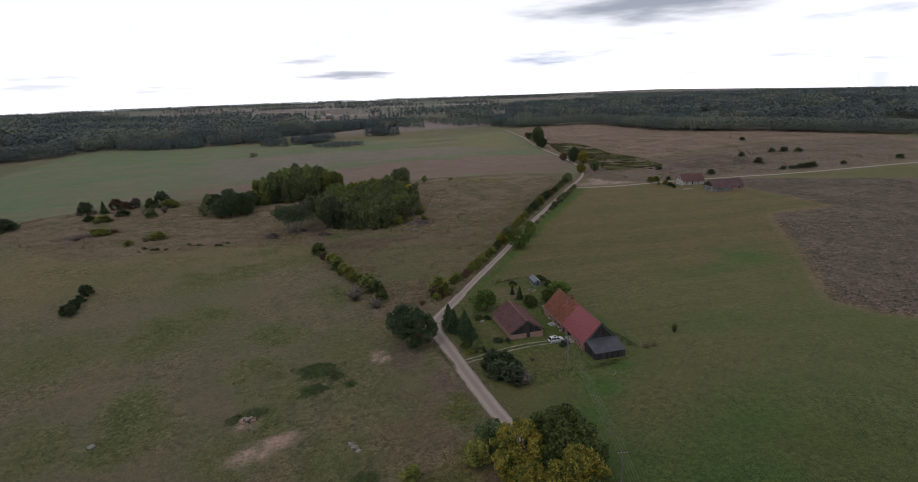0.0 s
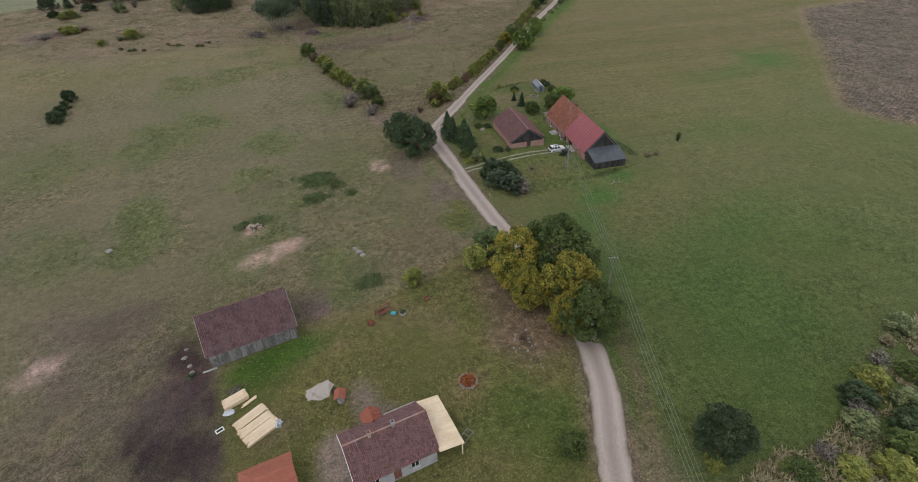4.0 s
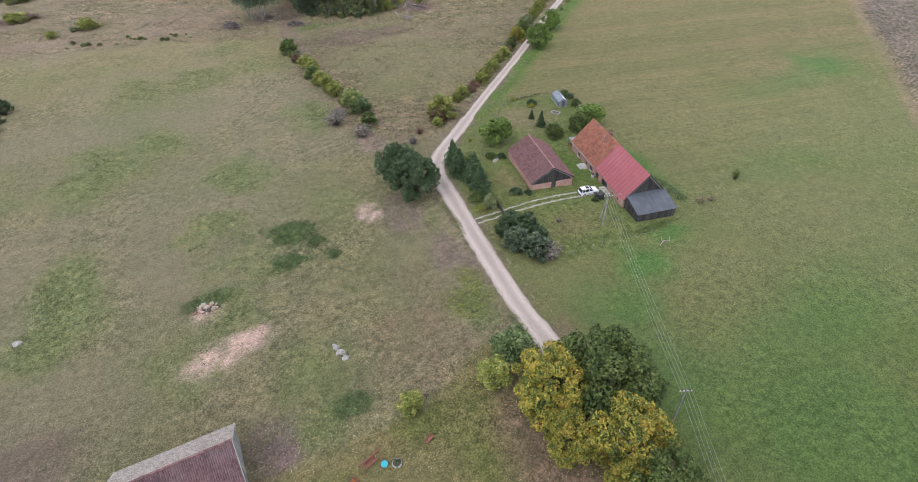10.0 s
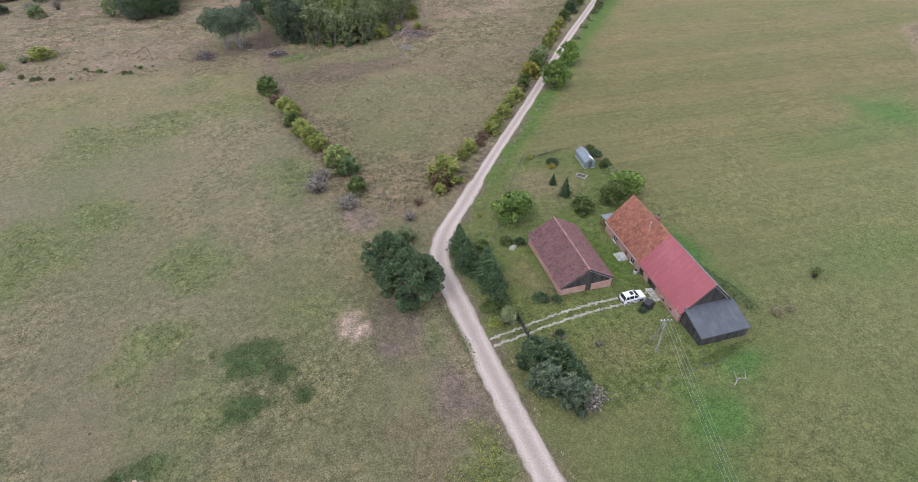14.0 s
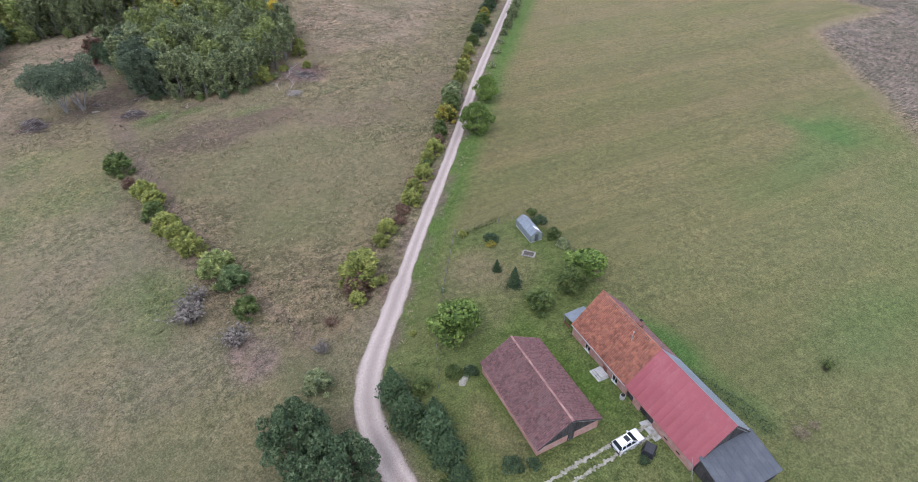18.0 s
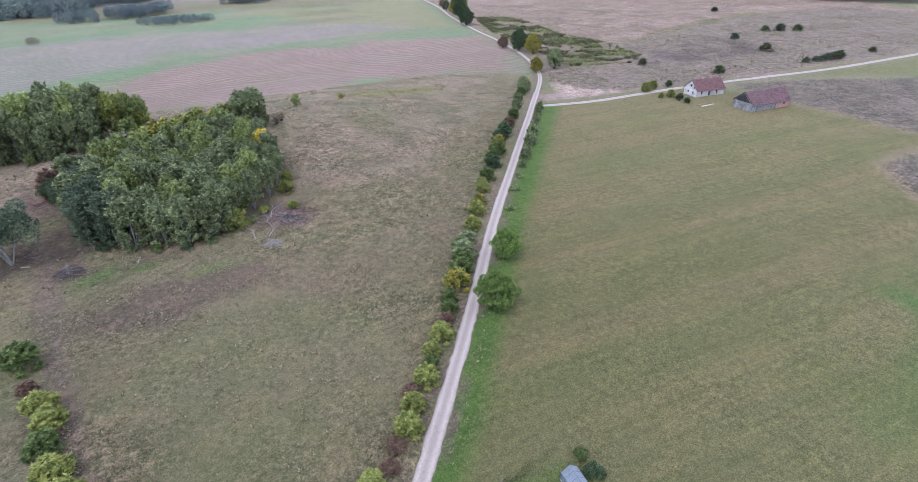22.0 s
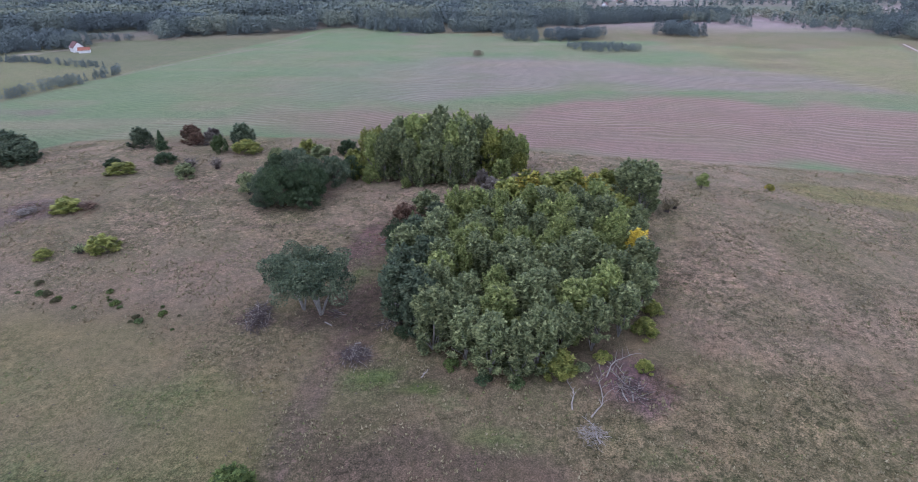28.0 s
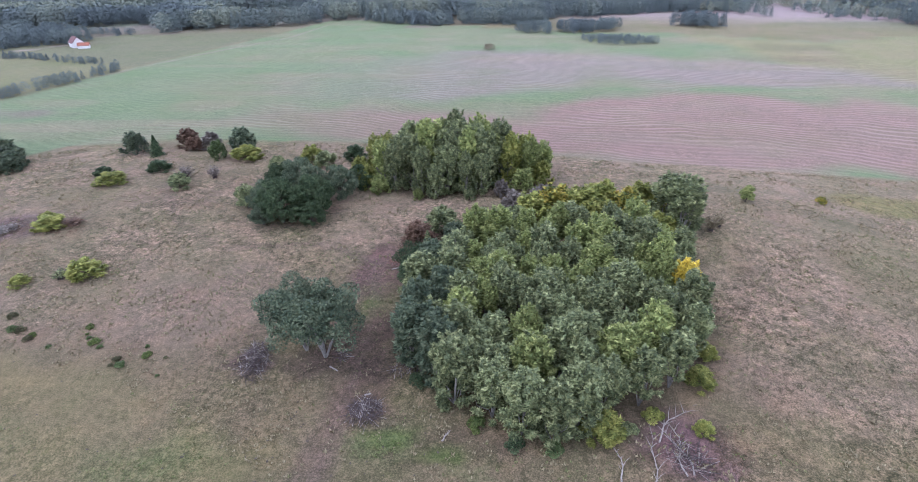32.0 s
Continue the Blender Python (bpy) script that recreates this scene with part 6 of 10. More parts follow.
for x, y, h, lv in ((74, 315, 8.5, "lime"), (80, 318, 9.0, "autumn"), (86, 316, 9.0, "lime"), (92, 319, 9.0, "lime"), (97, 315, 8.5, "autumn"), (101, 320, 8.0, "lime"), (83, 310, 8.0, "silver"), (90, 311, 8.0, "lime"), (77, 326, 6, "grey"), (70, 322, 6.5, "grey"), (103, 305, 7, "lime"), (108, 318, 7, "autumn"), (52, 311, 7.5, "silver"), (47, 305, 6.5, "rust")):
    plant("bush", x, y, h, lv, "tall shrub with yellowing leaves inside the copse", "shrub", "bush", "copse shrubs", wide=1.2)
for x, y, h, lv in ((25, 340, 7.5, "lime"), (30, 336, 6, "aspen"), (42, 332.5, 3.5, "aspen"), (57, 332, 3.5, "silver"), (66, 334.5, 5, "grey"), (72, 337, 7.5, "aspen"), (22, 346, 8, "lime"), (77, 343, 8, "lime")):
    plant("bush", x, y, h, lv, "leafy young growth at the foot of the birches", "shrub", "bush", "birch edge shrubs", wide=0.9)
for x, y, h, lv in ((83.6, 250.6, 5.2, "lime"), (76.6, 247.4, 1.8, "nettle"), (98.8, 252.4, 2.4, "lime"), (100.6, 262.0, 3.8, "lime"), (71.0, 247.6, 2.0, "dark"), (92, 254.5, 2.2, "lime"), (54.5, 259.5, 2.2, "dark"), (65, 251.0, 2.0, "green"), (103.5, 268.5, 3, "lime"), (88.0, 252, 1.8, "silver")):
    plant("bush", x, y, h, lv, "yellow-green shrub at the foot of the copse", "shrub", "bush", "copse edge shrubs", wide=1.2)
plant("thicket", 45.5, 297.5, 6.0, "rust", "bare reddish-brown bush beside the path", "bush", "bush", wide=0.9)
plant("spruce", 50.0, 300.0, 7.0, "silver", "blue-grey spruce beside the copse", "spruce_tree")
# willow and the western group
plant("willow", 36.6, 264.8, 13.2, "willow", "broad grey-green willow with pale stems", "willow_tree", wide=1.08)
plant("willow", 32.6, 266.2, 12.4, "willow", "broad dark willow with leaning stems", "willow_tree", wide=1.05)
for x, y, h, w in ((8.5, 315, 12.5, 1.0), (15.5, 320, 12.0, 1.0), (3.0, 319, 10.5, 1.0), (10, 327, 14.0, 1.0), (19.5, 331, 10.5, 1.05), (2.5, 330, 11, 1.0), (23, 339, 8.0, 1.1), (17, 314, 7.0, 1.2), (4, 313, 6.0, 1.2)):
    plant("broad", x, y, h, "willow" if h in (10.5, 14.0, 6.0) else "dark", "dense dark green tree west of the copse", group="trees west of the copse", wide=w)
plant("broad", -1.0, 338, 10.0, "silver", "grey-green tree west of the copse", wide=0.8)
plant("orchard", -4.5, 322, 7.0, "silver", "thin grey bush-like tree west of the copse", wide=1.0)
for x, y, h, lv, kd, w in ((-23, 361, 4.4, "lime", "bush", 1.7), (-27, 367, 8.5, "willow", "shrub", 1.0), (-33, 360, 6, "nettle", "shrub", 0.9), (-42, 372, 5.5, "grey", "shrub", 1.2), (-52, 374, 6.0, "rust", "shrub", 1.2), (-47, 369, 4.6, "rust", "shrub", 1.2), (-57, 362, 6.5, "dark", "spruce", 1.0),
                           (-66, 364, 7.0, "willow", "shrub", 1.1), (-54, 334, 3.4, "lime", "bush", 1.9), (-46, 346, 3.2, "dark", "bush", 1.6), (-61, 340, 2.8, "dark", "bush", 1.5), (-31, 333, 4.2, "silver", "bush", 1.1), (-34, 341, 3.6, "grey", "thicket", 1.4),
                           (-25, 342, 4.4, "grey", "thicket", 0.9), (-51, 305.5, 3.0, "lime", "bush", 1.9), (-54, 309, 2.4, "lime", "bush", 1.5), (-26, 285.5, 3.6, "lime", "bush", 1.5), (-31, 284, 2.4, "silver", "thicket", 1.5), (-38, 281, 2.2, "lime", "bush", 1.3),
                           (-46, 308, 1.8, "rust", "thicket", 3.0), (-62, 303, 1.6, "grey", "thicket", 4.0), (24, 372, 4, "rust", "bush", 1.2), (14, 366, 4.5, "dark", "bush", 1.2), (6, 358, 4.6, "silver", "bush", 1.2), (0, 362, 5, "lime", "bush", 1.1)):
    plant(kd, x, y, h * 1.15, lv, {"lime": "yellow-green bush in the dry grass", "grey": "bare grey thicket in the dry grass", "rust": "rusty brown shrub in the dry grass"}.get(lv, "grey-green shrub in the dry grass"), "shrub", "bush", "western shrubs", wide=w * 1.2)
for x, y, h in ((-103, 340, 7), (-109, 345, 7.5), (-116, 349, 8), (-112, 356, 8), (-121, 360, 8), (-96, 343, 5), (-124, 346, 7.5), (-104, 351, 7), (-99, 347, 6), (-129, 354, 8), (-118, 341, 7), (-132, 346, 7)):
    plant("bush", x, y, h, "willow", "grey-green willow scrub at the field edge", "shrub", "bush", "field edge scrub", wide=1.4)
for i in range(20):
    t = i / 19
    x, y = -32 + 42 * t + copse.uniform(-3, 3), 270 - 11 * t + copse.uniform(-3.5, 3.5)
    plant("bush", x, y, copse.uniform(0.5, 1.4), copse.choice(["nettle", "scrub", "green"]), "small dark shrub along the pasture edge", "shrub", "bush", "pasture edge shrubs", wide=1.2)
for x, y, h, kd, lv in ((129.5, 326.5, 4.6, "orchard", "aspen"), (115.5, 309, 4.5, "thicket", "straw"), (118.0, 311, 4.0, "thicket", "straw"), (150, 330, 2.2, "bush", "autumn")):
    plant(kd, x, y, h, lv, "thin young birch on the dry slope", "sapling", "tree")
# along the far part of the road and in the clearing
for x, y, h, lv, w in ((344, 513, 14.5, "green", 0.75), (338, 503, 11, "dark", 0.8), (321, 472, 10, "dark", 0.95), (327, 480, 8, "silver", 0.9), (350, 530, 8, "autumn", 0.8), (358, 552, 6.5, "dark", 0.8), (366, 570, 5.5, "rust", 0.9), (289, 390, 5.6, "rust", 1.0), (291, 377.5, 10.2, "dark", 0.85), (297, 383, 8.0, "green", 0.85), (291.5, 365.5, 9.2, "autumn", 0.85), (262.5, 331.5, 6.2, "autumn", 0.9), (266, 334, 4.6, "green", 0.9), (275.5, 331, 8.4, "silver", 0.8), (282, 338, 6.0, "silver", 1.0), (230, 305, 5.2, "silver", 1.1), (236, 312, 4.0, "silver", 1.2)):
    plant("broad", x, y, h * 1.35, lv, "roadside tree beyond the crossroads", group="far roadside trees", wide=w)
for x, y, h in ((398, 280, 5), (470, 308, 5), (478, 300, 4.5), (462, 314, 4), (520, 388, 4), (398, 247, 4), (404, 245, 4.5), (412, 246, 4), (392, 249, 3), (385, 251, 3), (500, 232, 4), (440, 240, 3), (330, 268, 4), (318, 306, 3.5), (420, 312, 4)):
    plant("bush", x, y, h, copse.choice(["scrub", "nettle", "willow"]), "olive bush in the rough clearing", "shrub", "bush", "clearing shrubs", wide=1.4)
for x, y, h, lv in ((274, 257, 3.6, "lime"), (273, 252, 3, "dark"), (271, 247, 2.6, "dark"), (280, 271, 4, "lime"), (270, 259, 2.4, "lime"), (273.5, 269.8, 4.5, "lime"), (289, 268.8, 3.0, "dark")):
    plant("bush", x, y, h, lv, "garden bush by the far farm", "bush", "bush", "far farm bushes", wide=1.1)


# ---- far woods ----
def far_templates(rng, count, leaves, conifer):
    out = []
    for _ in range(count):
        n = leaves
        t = rng.uniform(0, 1, n) ** (0.7 if conifer else 1.0)
        a = rng.uniform(0, 6.283, n)
        if conifer:
            z, r = 1.0 - 0.92 * t, (0.03 + 0.24 * t) * rng.uniform(0.6, 1.1, n)
        else:
            lob = rng.uniform(-0.12, 0.12, (6, 2))
            z = 0.25 + 0.75 * t
            r = 0.27 * np.sin(np.pi * (0.2 + 0.76 * t)) ** 0.7 * rng.uniform(0.75, 1.12, n)
        c = np.stack([r * np.cos(a), r * np.sin(a), z], 1)
        if not conifer:
            c[:, :2] += lob[rng.integers(0, 6, n)] * 0.6
        o = np.stack([np.cos(a), np.sin(a), 0.9 + 0 * a], 1) + 0.5 * rng.normal(size=(n, 3))
        o /= np.linalg.norm(o, axis=1, keepdims=True)
        u = np.cross(o, rng.normal(size=(n, 3))); u /= np.linalg.norm(u, axis=1, keepdims=True)
        w = np.cross(o, u)
        s = 0.60 / math.sqrt(n) * rng.uniform(0.7, 1.3, (n, 1))
        tri = np.stack([c + u * s, c - u * s * 0.5 + w * s * 0.9, c - u * s * 0.5 - w * s * 0.9], 1)
        out.append(tri.reshape(-1, 3))
    return out


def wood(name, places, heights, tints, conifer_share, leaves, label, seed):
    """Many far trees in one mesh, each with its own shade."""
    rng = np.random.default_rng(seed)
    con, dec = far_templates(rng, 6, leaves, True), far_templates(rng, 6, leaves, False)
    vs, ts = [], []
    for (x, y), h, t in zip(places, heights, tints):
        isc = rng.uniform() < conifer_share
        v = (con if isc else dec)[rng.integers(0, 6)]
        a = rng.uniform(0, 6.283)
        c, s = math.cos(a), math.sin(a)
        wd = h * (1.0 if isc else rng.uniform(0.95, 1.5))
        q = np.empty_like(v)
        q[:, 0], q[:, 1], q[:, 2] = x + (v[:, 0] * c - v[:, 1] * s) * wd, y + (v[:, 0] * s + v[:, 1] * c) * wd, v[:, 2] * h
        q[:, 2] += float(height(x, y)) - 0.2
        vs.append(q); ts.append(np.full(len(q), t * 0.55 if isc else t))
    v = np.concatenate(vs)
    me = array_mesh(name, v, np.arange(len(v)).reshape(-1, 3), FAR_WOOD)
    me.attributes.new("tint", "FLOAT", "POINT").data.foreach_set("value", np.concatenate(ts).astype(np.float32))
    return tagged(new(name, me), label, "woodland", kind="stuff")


def scatter(poly, spacing, seed, gaps=0.0, gap_size=60):
    rng = np.random.default_rng(seed)
    p = np.array(poly)
    lo, hi = p.min(0), p.max(0)
    n = int((hi[0] - lo[0]) * (hi[1] - lo[1]) / (spacing * spacing))
    x, y = rng.uniform(lo[0], hi[0], n), rng.uniform(lo[1], hi[1], n)
    keep = side_distance(x, y, poly) > 8 * (soft_noise(x, y, 22, seed) - 0.6)
    if gaps:
        keep &= soft_noise(x, y, gap_size, seed + 1) > gaps
    return np.stack([x[keep], y[keep]], 1)


def tinted(p, seed, lo, hi):
    rng = np.random.default_rng(seed)
    return np.clip(lo + (hi - lo) * np.clip(1.5 * soft_noise(p[:, 0], p[:, 1], 38, seed) - 0.35 + 0.25 * rng.uniform(0, 1, len(p)), 0, 1), 0, 1)


def tall(p, seed, lo, hi):
    rng = np.random.default_rng(seed + 50)
    return lo + (hi - lo) * (0.5 * soft_noise(p[:, 0], p[:, 1], 60, seed + 2) + 0.5 * rng.uniform(0, 1, len(p)))


WOODS = [
    ("wood_west", [(-115, 806), (-60, 822), (60, 800), (150, 830), (160, 1000), (-300, 1150), (-700, 950), (-640, 700), (-370, 735), (-345, 750), (-305, 758), (-262, 692), (-255, 716), (-208, 726), (-183, 736), (-150, 764)], 6.4, 14, 21, 0.35, 0.05, 0.72, 76, 101, 0.22),
    ("plantation", [(100, 822), (170, 850), (236, 878), (330, 890), (340, 960), (112, 985)], 5.0, 12, 15, 0.85, 0.2, 0.55, 60, 102, 0.0),
    ("pine_clump", [(-108, 808), (-55, 765), (-2, 755), (2, 777), (-60, 802)], 5.0, 11, 14, 0.7, 0.2, 0.5, 60, 103, 0.0),
    ("pine_stand", [(8, 772), (40, 768), (95, 752), (100, 780), (12, 812)], 5.0, 12, 16, 0.7, 0.2, 0.55, 60, 115, 0.0),
    ("field_thicket", [(103, 705), (108, 730), (160, 745), (162, 725), (140, 705), (118, 700)], 5.2, 8, 13, 0.3, 0.05, 0.5, 80, 104, 0.2),
    ("field_thicket_small", [(68, 708), (72, 722), (97, 716), (97, 702), (84, 699)], 4.6, 8, 11, 0.3, 0.05, 0.45, 80, 116, 0.0),
    ("field_thicket_low", [(121, 664), (130, 645), (148, 632), (172, 640), (180, 655), (168, 668), (145, 672)], 3.8, 4.0, 5.5, 0.0, 0.25, 0.5, 70, 105, 0.0),
    ("field_bush", [(44, 610), (47, 615), (52, 614), (52, 609), (47, 607)], 2.6, 3.5, 5, 0.0, 0.6, 0.9, 70, 117, 0.0),
    ("field_clump", [(212, 765), (214, 745), (246, 728), (258, 740), (250, 765), (230, 775)], 5.0, 11, 15, 0.3, 0.05, 0.4, 80, 106, 0.0),
    ("farm_wood", [(-344, 597), (-302, 638), (-318, 668), (-420, 700), (-430, 600)], 5.5, 10, 14, 0.6, 0.1, 0.5, 70, 118, 0.1),
    ("farm_row", [(-328, 682), (-292, 686), (-292, 696), (-330, 694)], 4.5, 5, 8, 0.3, 0.1, 0.5, 70, 119, 0.0),
    ("meadow_row", [(-316, 573), (-262, 562), (-216, 547), (-215, 544), (-262, 558), (-316, 568)], 3.6, 3, 6.5, 0.8, 0.05, 0.4, 70, 120, 0.3),
    ("wood_east", [(412, 735), (450, 722), (565, 692), (562, 530), (628, 447), (690, 340), (760, 230), (1300, 240), (1350, 900), (900, 1300), (470, 1050)], 8.5, 13, 21, 0.45, 0.05, 0.75, 110, 107, 0.5),
    ("birch_belt", [(420, 711), (500, 688), (550, 664), (562, 686), (440, 734)], 4.2, 12, 15, 0.0, 0.45, 0.7, 70, 108, 0.0),
    ("birch_belt_east", [(550, 664), (538, 590), (541, 517), (575, 470), (613, 437), (655, 360), (690, 300), (712, 310), (650, 440), (580, 525), (572, 600), (576, 690)], 4.8, 11, 18, 0.1, 0.35, 0.75, 70, 109, 0.0),
    ("lake_scrub", [(430, 770), (560, 900), (300, 1010), (250, 900), (330, 820)], 9.0, 7, 13, 0.3, 0.1, 0.8, 60, 111, 0.52),
    ("meadow_hedge", [(-205, 425), (-200, 425), (-192, 475), (-187, 505), (-176, 546), (-192, 546), (-200, 475)], 3.2, 3, 8.5, 0.4, 0.05, 0.5, 80, 113, 0.25),
]
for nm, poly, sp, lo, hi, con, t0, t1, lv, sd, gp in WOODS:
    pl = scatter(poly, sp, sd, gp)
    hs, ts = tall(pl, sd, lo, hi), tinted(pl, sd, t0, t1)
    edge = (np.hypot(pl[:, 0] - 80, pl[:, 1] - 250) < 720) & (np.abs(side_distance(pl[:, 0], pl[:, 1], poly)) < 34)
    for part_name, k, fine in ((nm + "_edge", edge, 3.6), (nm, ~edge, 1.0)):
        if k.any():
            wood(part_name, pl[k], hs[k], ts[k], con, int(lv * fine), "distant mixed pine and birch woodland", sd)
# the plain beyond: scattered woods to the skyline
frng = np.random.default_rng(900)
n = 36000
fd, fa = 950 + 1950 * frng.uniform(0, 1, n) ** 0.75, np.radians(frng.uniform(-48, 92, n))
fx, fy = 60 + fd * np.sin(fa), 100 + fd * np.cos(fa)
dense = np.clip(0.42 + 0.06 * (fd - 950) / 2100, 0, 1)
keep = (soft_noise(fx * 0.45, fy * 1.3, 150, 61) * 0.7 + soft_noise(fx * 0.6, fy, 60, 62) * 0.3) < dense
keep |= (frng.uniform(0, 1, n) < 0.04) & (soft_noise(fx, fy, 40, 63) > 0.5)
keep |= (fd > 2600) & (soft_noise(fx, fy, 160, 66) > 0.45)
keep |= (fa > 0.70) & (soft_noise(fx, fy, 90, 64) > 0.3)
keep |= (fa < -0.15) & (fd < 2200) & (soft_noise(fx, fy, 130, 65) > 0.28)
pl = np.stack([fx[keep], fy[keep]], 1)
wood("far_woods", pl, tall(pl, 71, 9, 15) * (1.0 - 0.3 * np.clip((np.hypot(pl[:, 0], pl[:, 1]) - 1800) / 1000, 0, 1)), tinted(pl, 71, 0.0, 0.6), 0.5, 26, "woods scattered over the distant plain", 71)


# ---- buildings ----
def wall_run(name, parent, axis, at, a0, a1, z1, th, material, holes=(), z0=-0.4, label=""):
    """A straight wall with openings that go through it. axis x: runs along x at y=at; holes: (from, to, bottom, top)."""
    s = Shape()
    cuts = sorted({a0, a1, *[q for h in holes for q in h[:2]]})
    for p, q in zip(cuts, cuts[1:]):
        spans, zz = [], z0
        for h in sorted([h for h in holes if h[0] <= p + 1e-6 and h[1] >= q - 1e-6], key=lambda h: h[2]):
            if h[2] > zz:
                spans.append((zz, h[2]))
            zz = h[3]
        if zz < z1:
            spans.append((zz, z1))
        for lo, hi in spans:
            if axis == "x":
                s.box(p, q, at - th / 2, at + th / 2, lo, hi)
            else:
                s.box(at - th / 2, at + th / 2, p, q, lo, hi)
    return part(name, s, material, parent, label)


def gable(name, parent, x, y0, y1, z0, yr, zr, th, material, label=""):
    s = Shape().hull([(x - th / 2, y0, z0), (x - th / 2, y1, z0), (x - th / 2, yr, zr)], [(x + th / 2, y0, z0), (x + th / 2, y1, z0), (x + th / 2, yr, zr)])
    return part(name, s, material, parent, label)


def board_gable(name, parent, x, y0, y1, z0, yr, zr, material, out=-1, width=0.22, rng=random.Random(3)):
    """Upright boards over a gable, each cut to the slope of the roof."""
    s, y = Shape(), y0
    while y < y1 - 0.05:
        w = min(width * rng.uniform(0.8, 1.2), y1 - y)
        def top(q):
            return z0 + (zr - z0) * (max(q - y0, 0) / (yr - y0) if q < yr else max(y1 - q, 0) / (y1 - yr))
        d = rng.uniform(0.02, 0.05) * out
        s.hull([(x, y + .01, z0), (x, y + w - .01, z0), (x, y + w - .01, top(y + w)), (x, y + .01, top(y))], [(x + d, y + .01, z0), (x + d, y + w - .01, z0), (x + d, y + w - .01, top(y + w)), (x + d, y + .01, top(y))])
        y += w
    return part(name, s, material, parent)


def boarding(name, parent, axis, at, a0, a1, z0, z1, out, material, seed=1, width=0.2, label="", gaps=()):
    """Upright boards on a wall, uneven in width, depth and length."""
    s, a, rng = Shape(), a0, random.Random(seed)
    while a < a1 - 0.04:
        w = min(width * rng.uniform(0.8, 1.25), a1 - a)
        d = rng.uniform(0.02, 0.055) * out
        lo, hi = z0 + rng.uniform(-0.06, 0.06), z1 + rng.uniform(-0.02, 0.02)
        if not any(g0 < a + w / 2 < g1 for g0, g1 in gaps):
            p0, p1, q0, q1 = a + .008, a + w - .008, min(at, at + d), max(at, at + d)
            s.box(*((p0, p1, q0, q1) if axis == "x" else (q0, q1, p0, p1)), lo, hi)
        a += w
    return part(name, s, material, parent, label)


def pantiles(name, parent, x0, x1, yr, zr, ye, ze, material, tile=0.24, course=0.36, amp=0.035, seed=0, sag=0.0, label=""):
    """One slope of clay pantiles: overlapping courses with a waved section, from the ridge (yr, zr) to the eave (ye, ze)."""
    rng = np.random.default_rng(seed)
    run = math.hypot(ye - yr, ze - zr)
    nc, nt = max(2, round(run / course)), max(2, round((x1 - x0) / tile))
    w = (x1 - x0) / nt
    prof = np.array([(0.0, -0.7), (0.26, 1.2), (0.60, 0.6), (0.98, -1.0)])
    up = np.array([(zr - ze), abs(ye - yr)]) / run      # outward normal in (|y|, z)
    sgn = 1 if ye > yr else -1
    c, t = [q.ravel() for q in np.meshgrid(np.arange(nc), np.arange(nt), indexing="ij")]
    slip, skew = rng.normal(size=len(c)) * 0.02, rng.normal(size=len(c)) * 0.008
    rows = []
    for at, lift in ((c / nc, 0.012), (np.minimum((c + 1.14 + slip) / nc, 1.02), 0.075)):
        for px, pw in prof:
            x = x0 + (t + px) * w + skew
            h = amp * pw + lift + slip * 0.4
            dip = -sag * np.sin(np.pi * np.clip((x - x0) / (x1 - x0), 0, 1))
            rows.append(np.stack([x, yr + (ye - yr) * at + sgn * up[0] * h, zr + (ze - zr) * at + up[1] * h + dip], 1))
    verts = np.stack(rows, 1).reshape(-1, 3)
    k = np.arange(len(c))[:, None] * 8
    faces = np.concatenate([np.concatenate([k + i, k + i + 1, k + i + 5, k + i + 4], 1) for i in range(3)])
    if sgn > 0:
        faces = faces[:, ::-1]
    return part(name, array_mesh(name, verts, faces, material), None, parent, label)


def deck(name, parent, x0, x1, yr, zr, ye, ze, th, material, label=""):
    """The solid slab of one roof slope."""
    run = math.hypot(ye - yr, ze - zr)
    ny, nz = (zr - ze) / run * (1 if ye > yr else -1), abs(ye - yr) / run
    drop = 0.16
    a, b = (yr - ny * drop, zr - nz * drop), (ye - ny * drop, ze - nz * drop)
    low = [(x0, a[0] - ny * th, a[1] - nz * th), (x1, a[0] - ny * th, a[1] - nz * th), (x1, b[0] - ny * th, b[1] - nz * th), (x0, b[0] - ny * th, b[1] - nz * th)]
    high = [(x0, *a), (x1, *a), (x1, *b), (x0, *b)]
    return part(name, Shape().hull(low, high), material, parent, label)


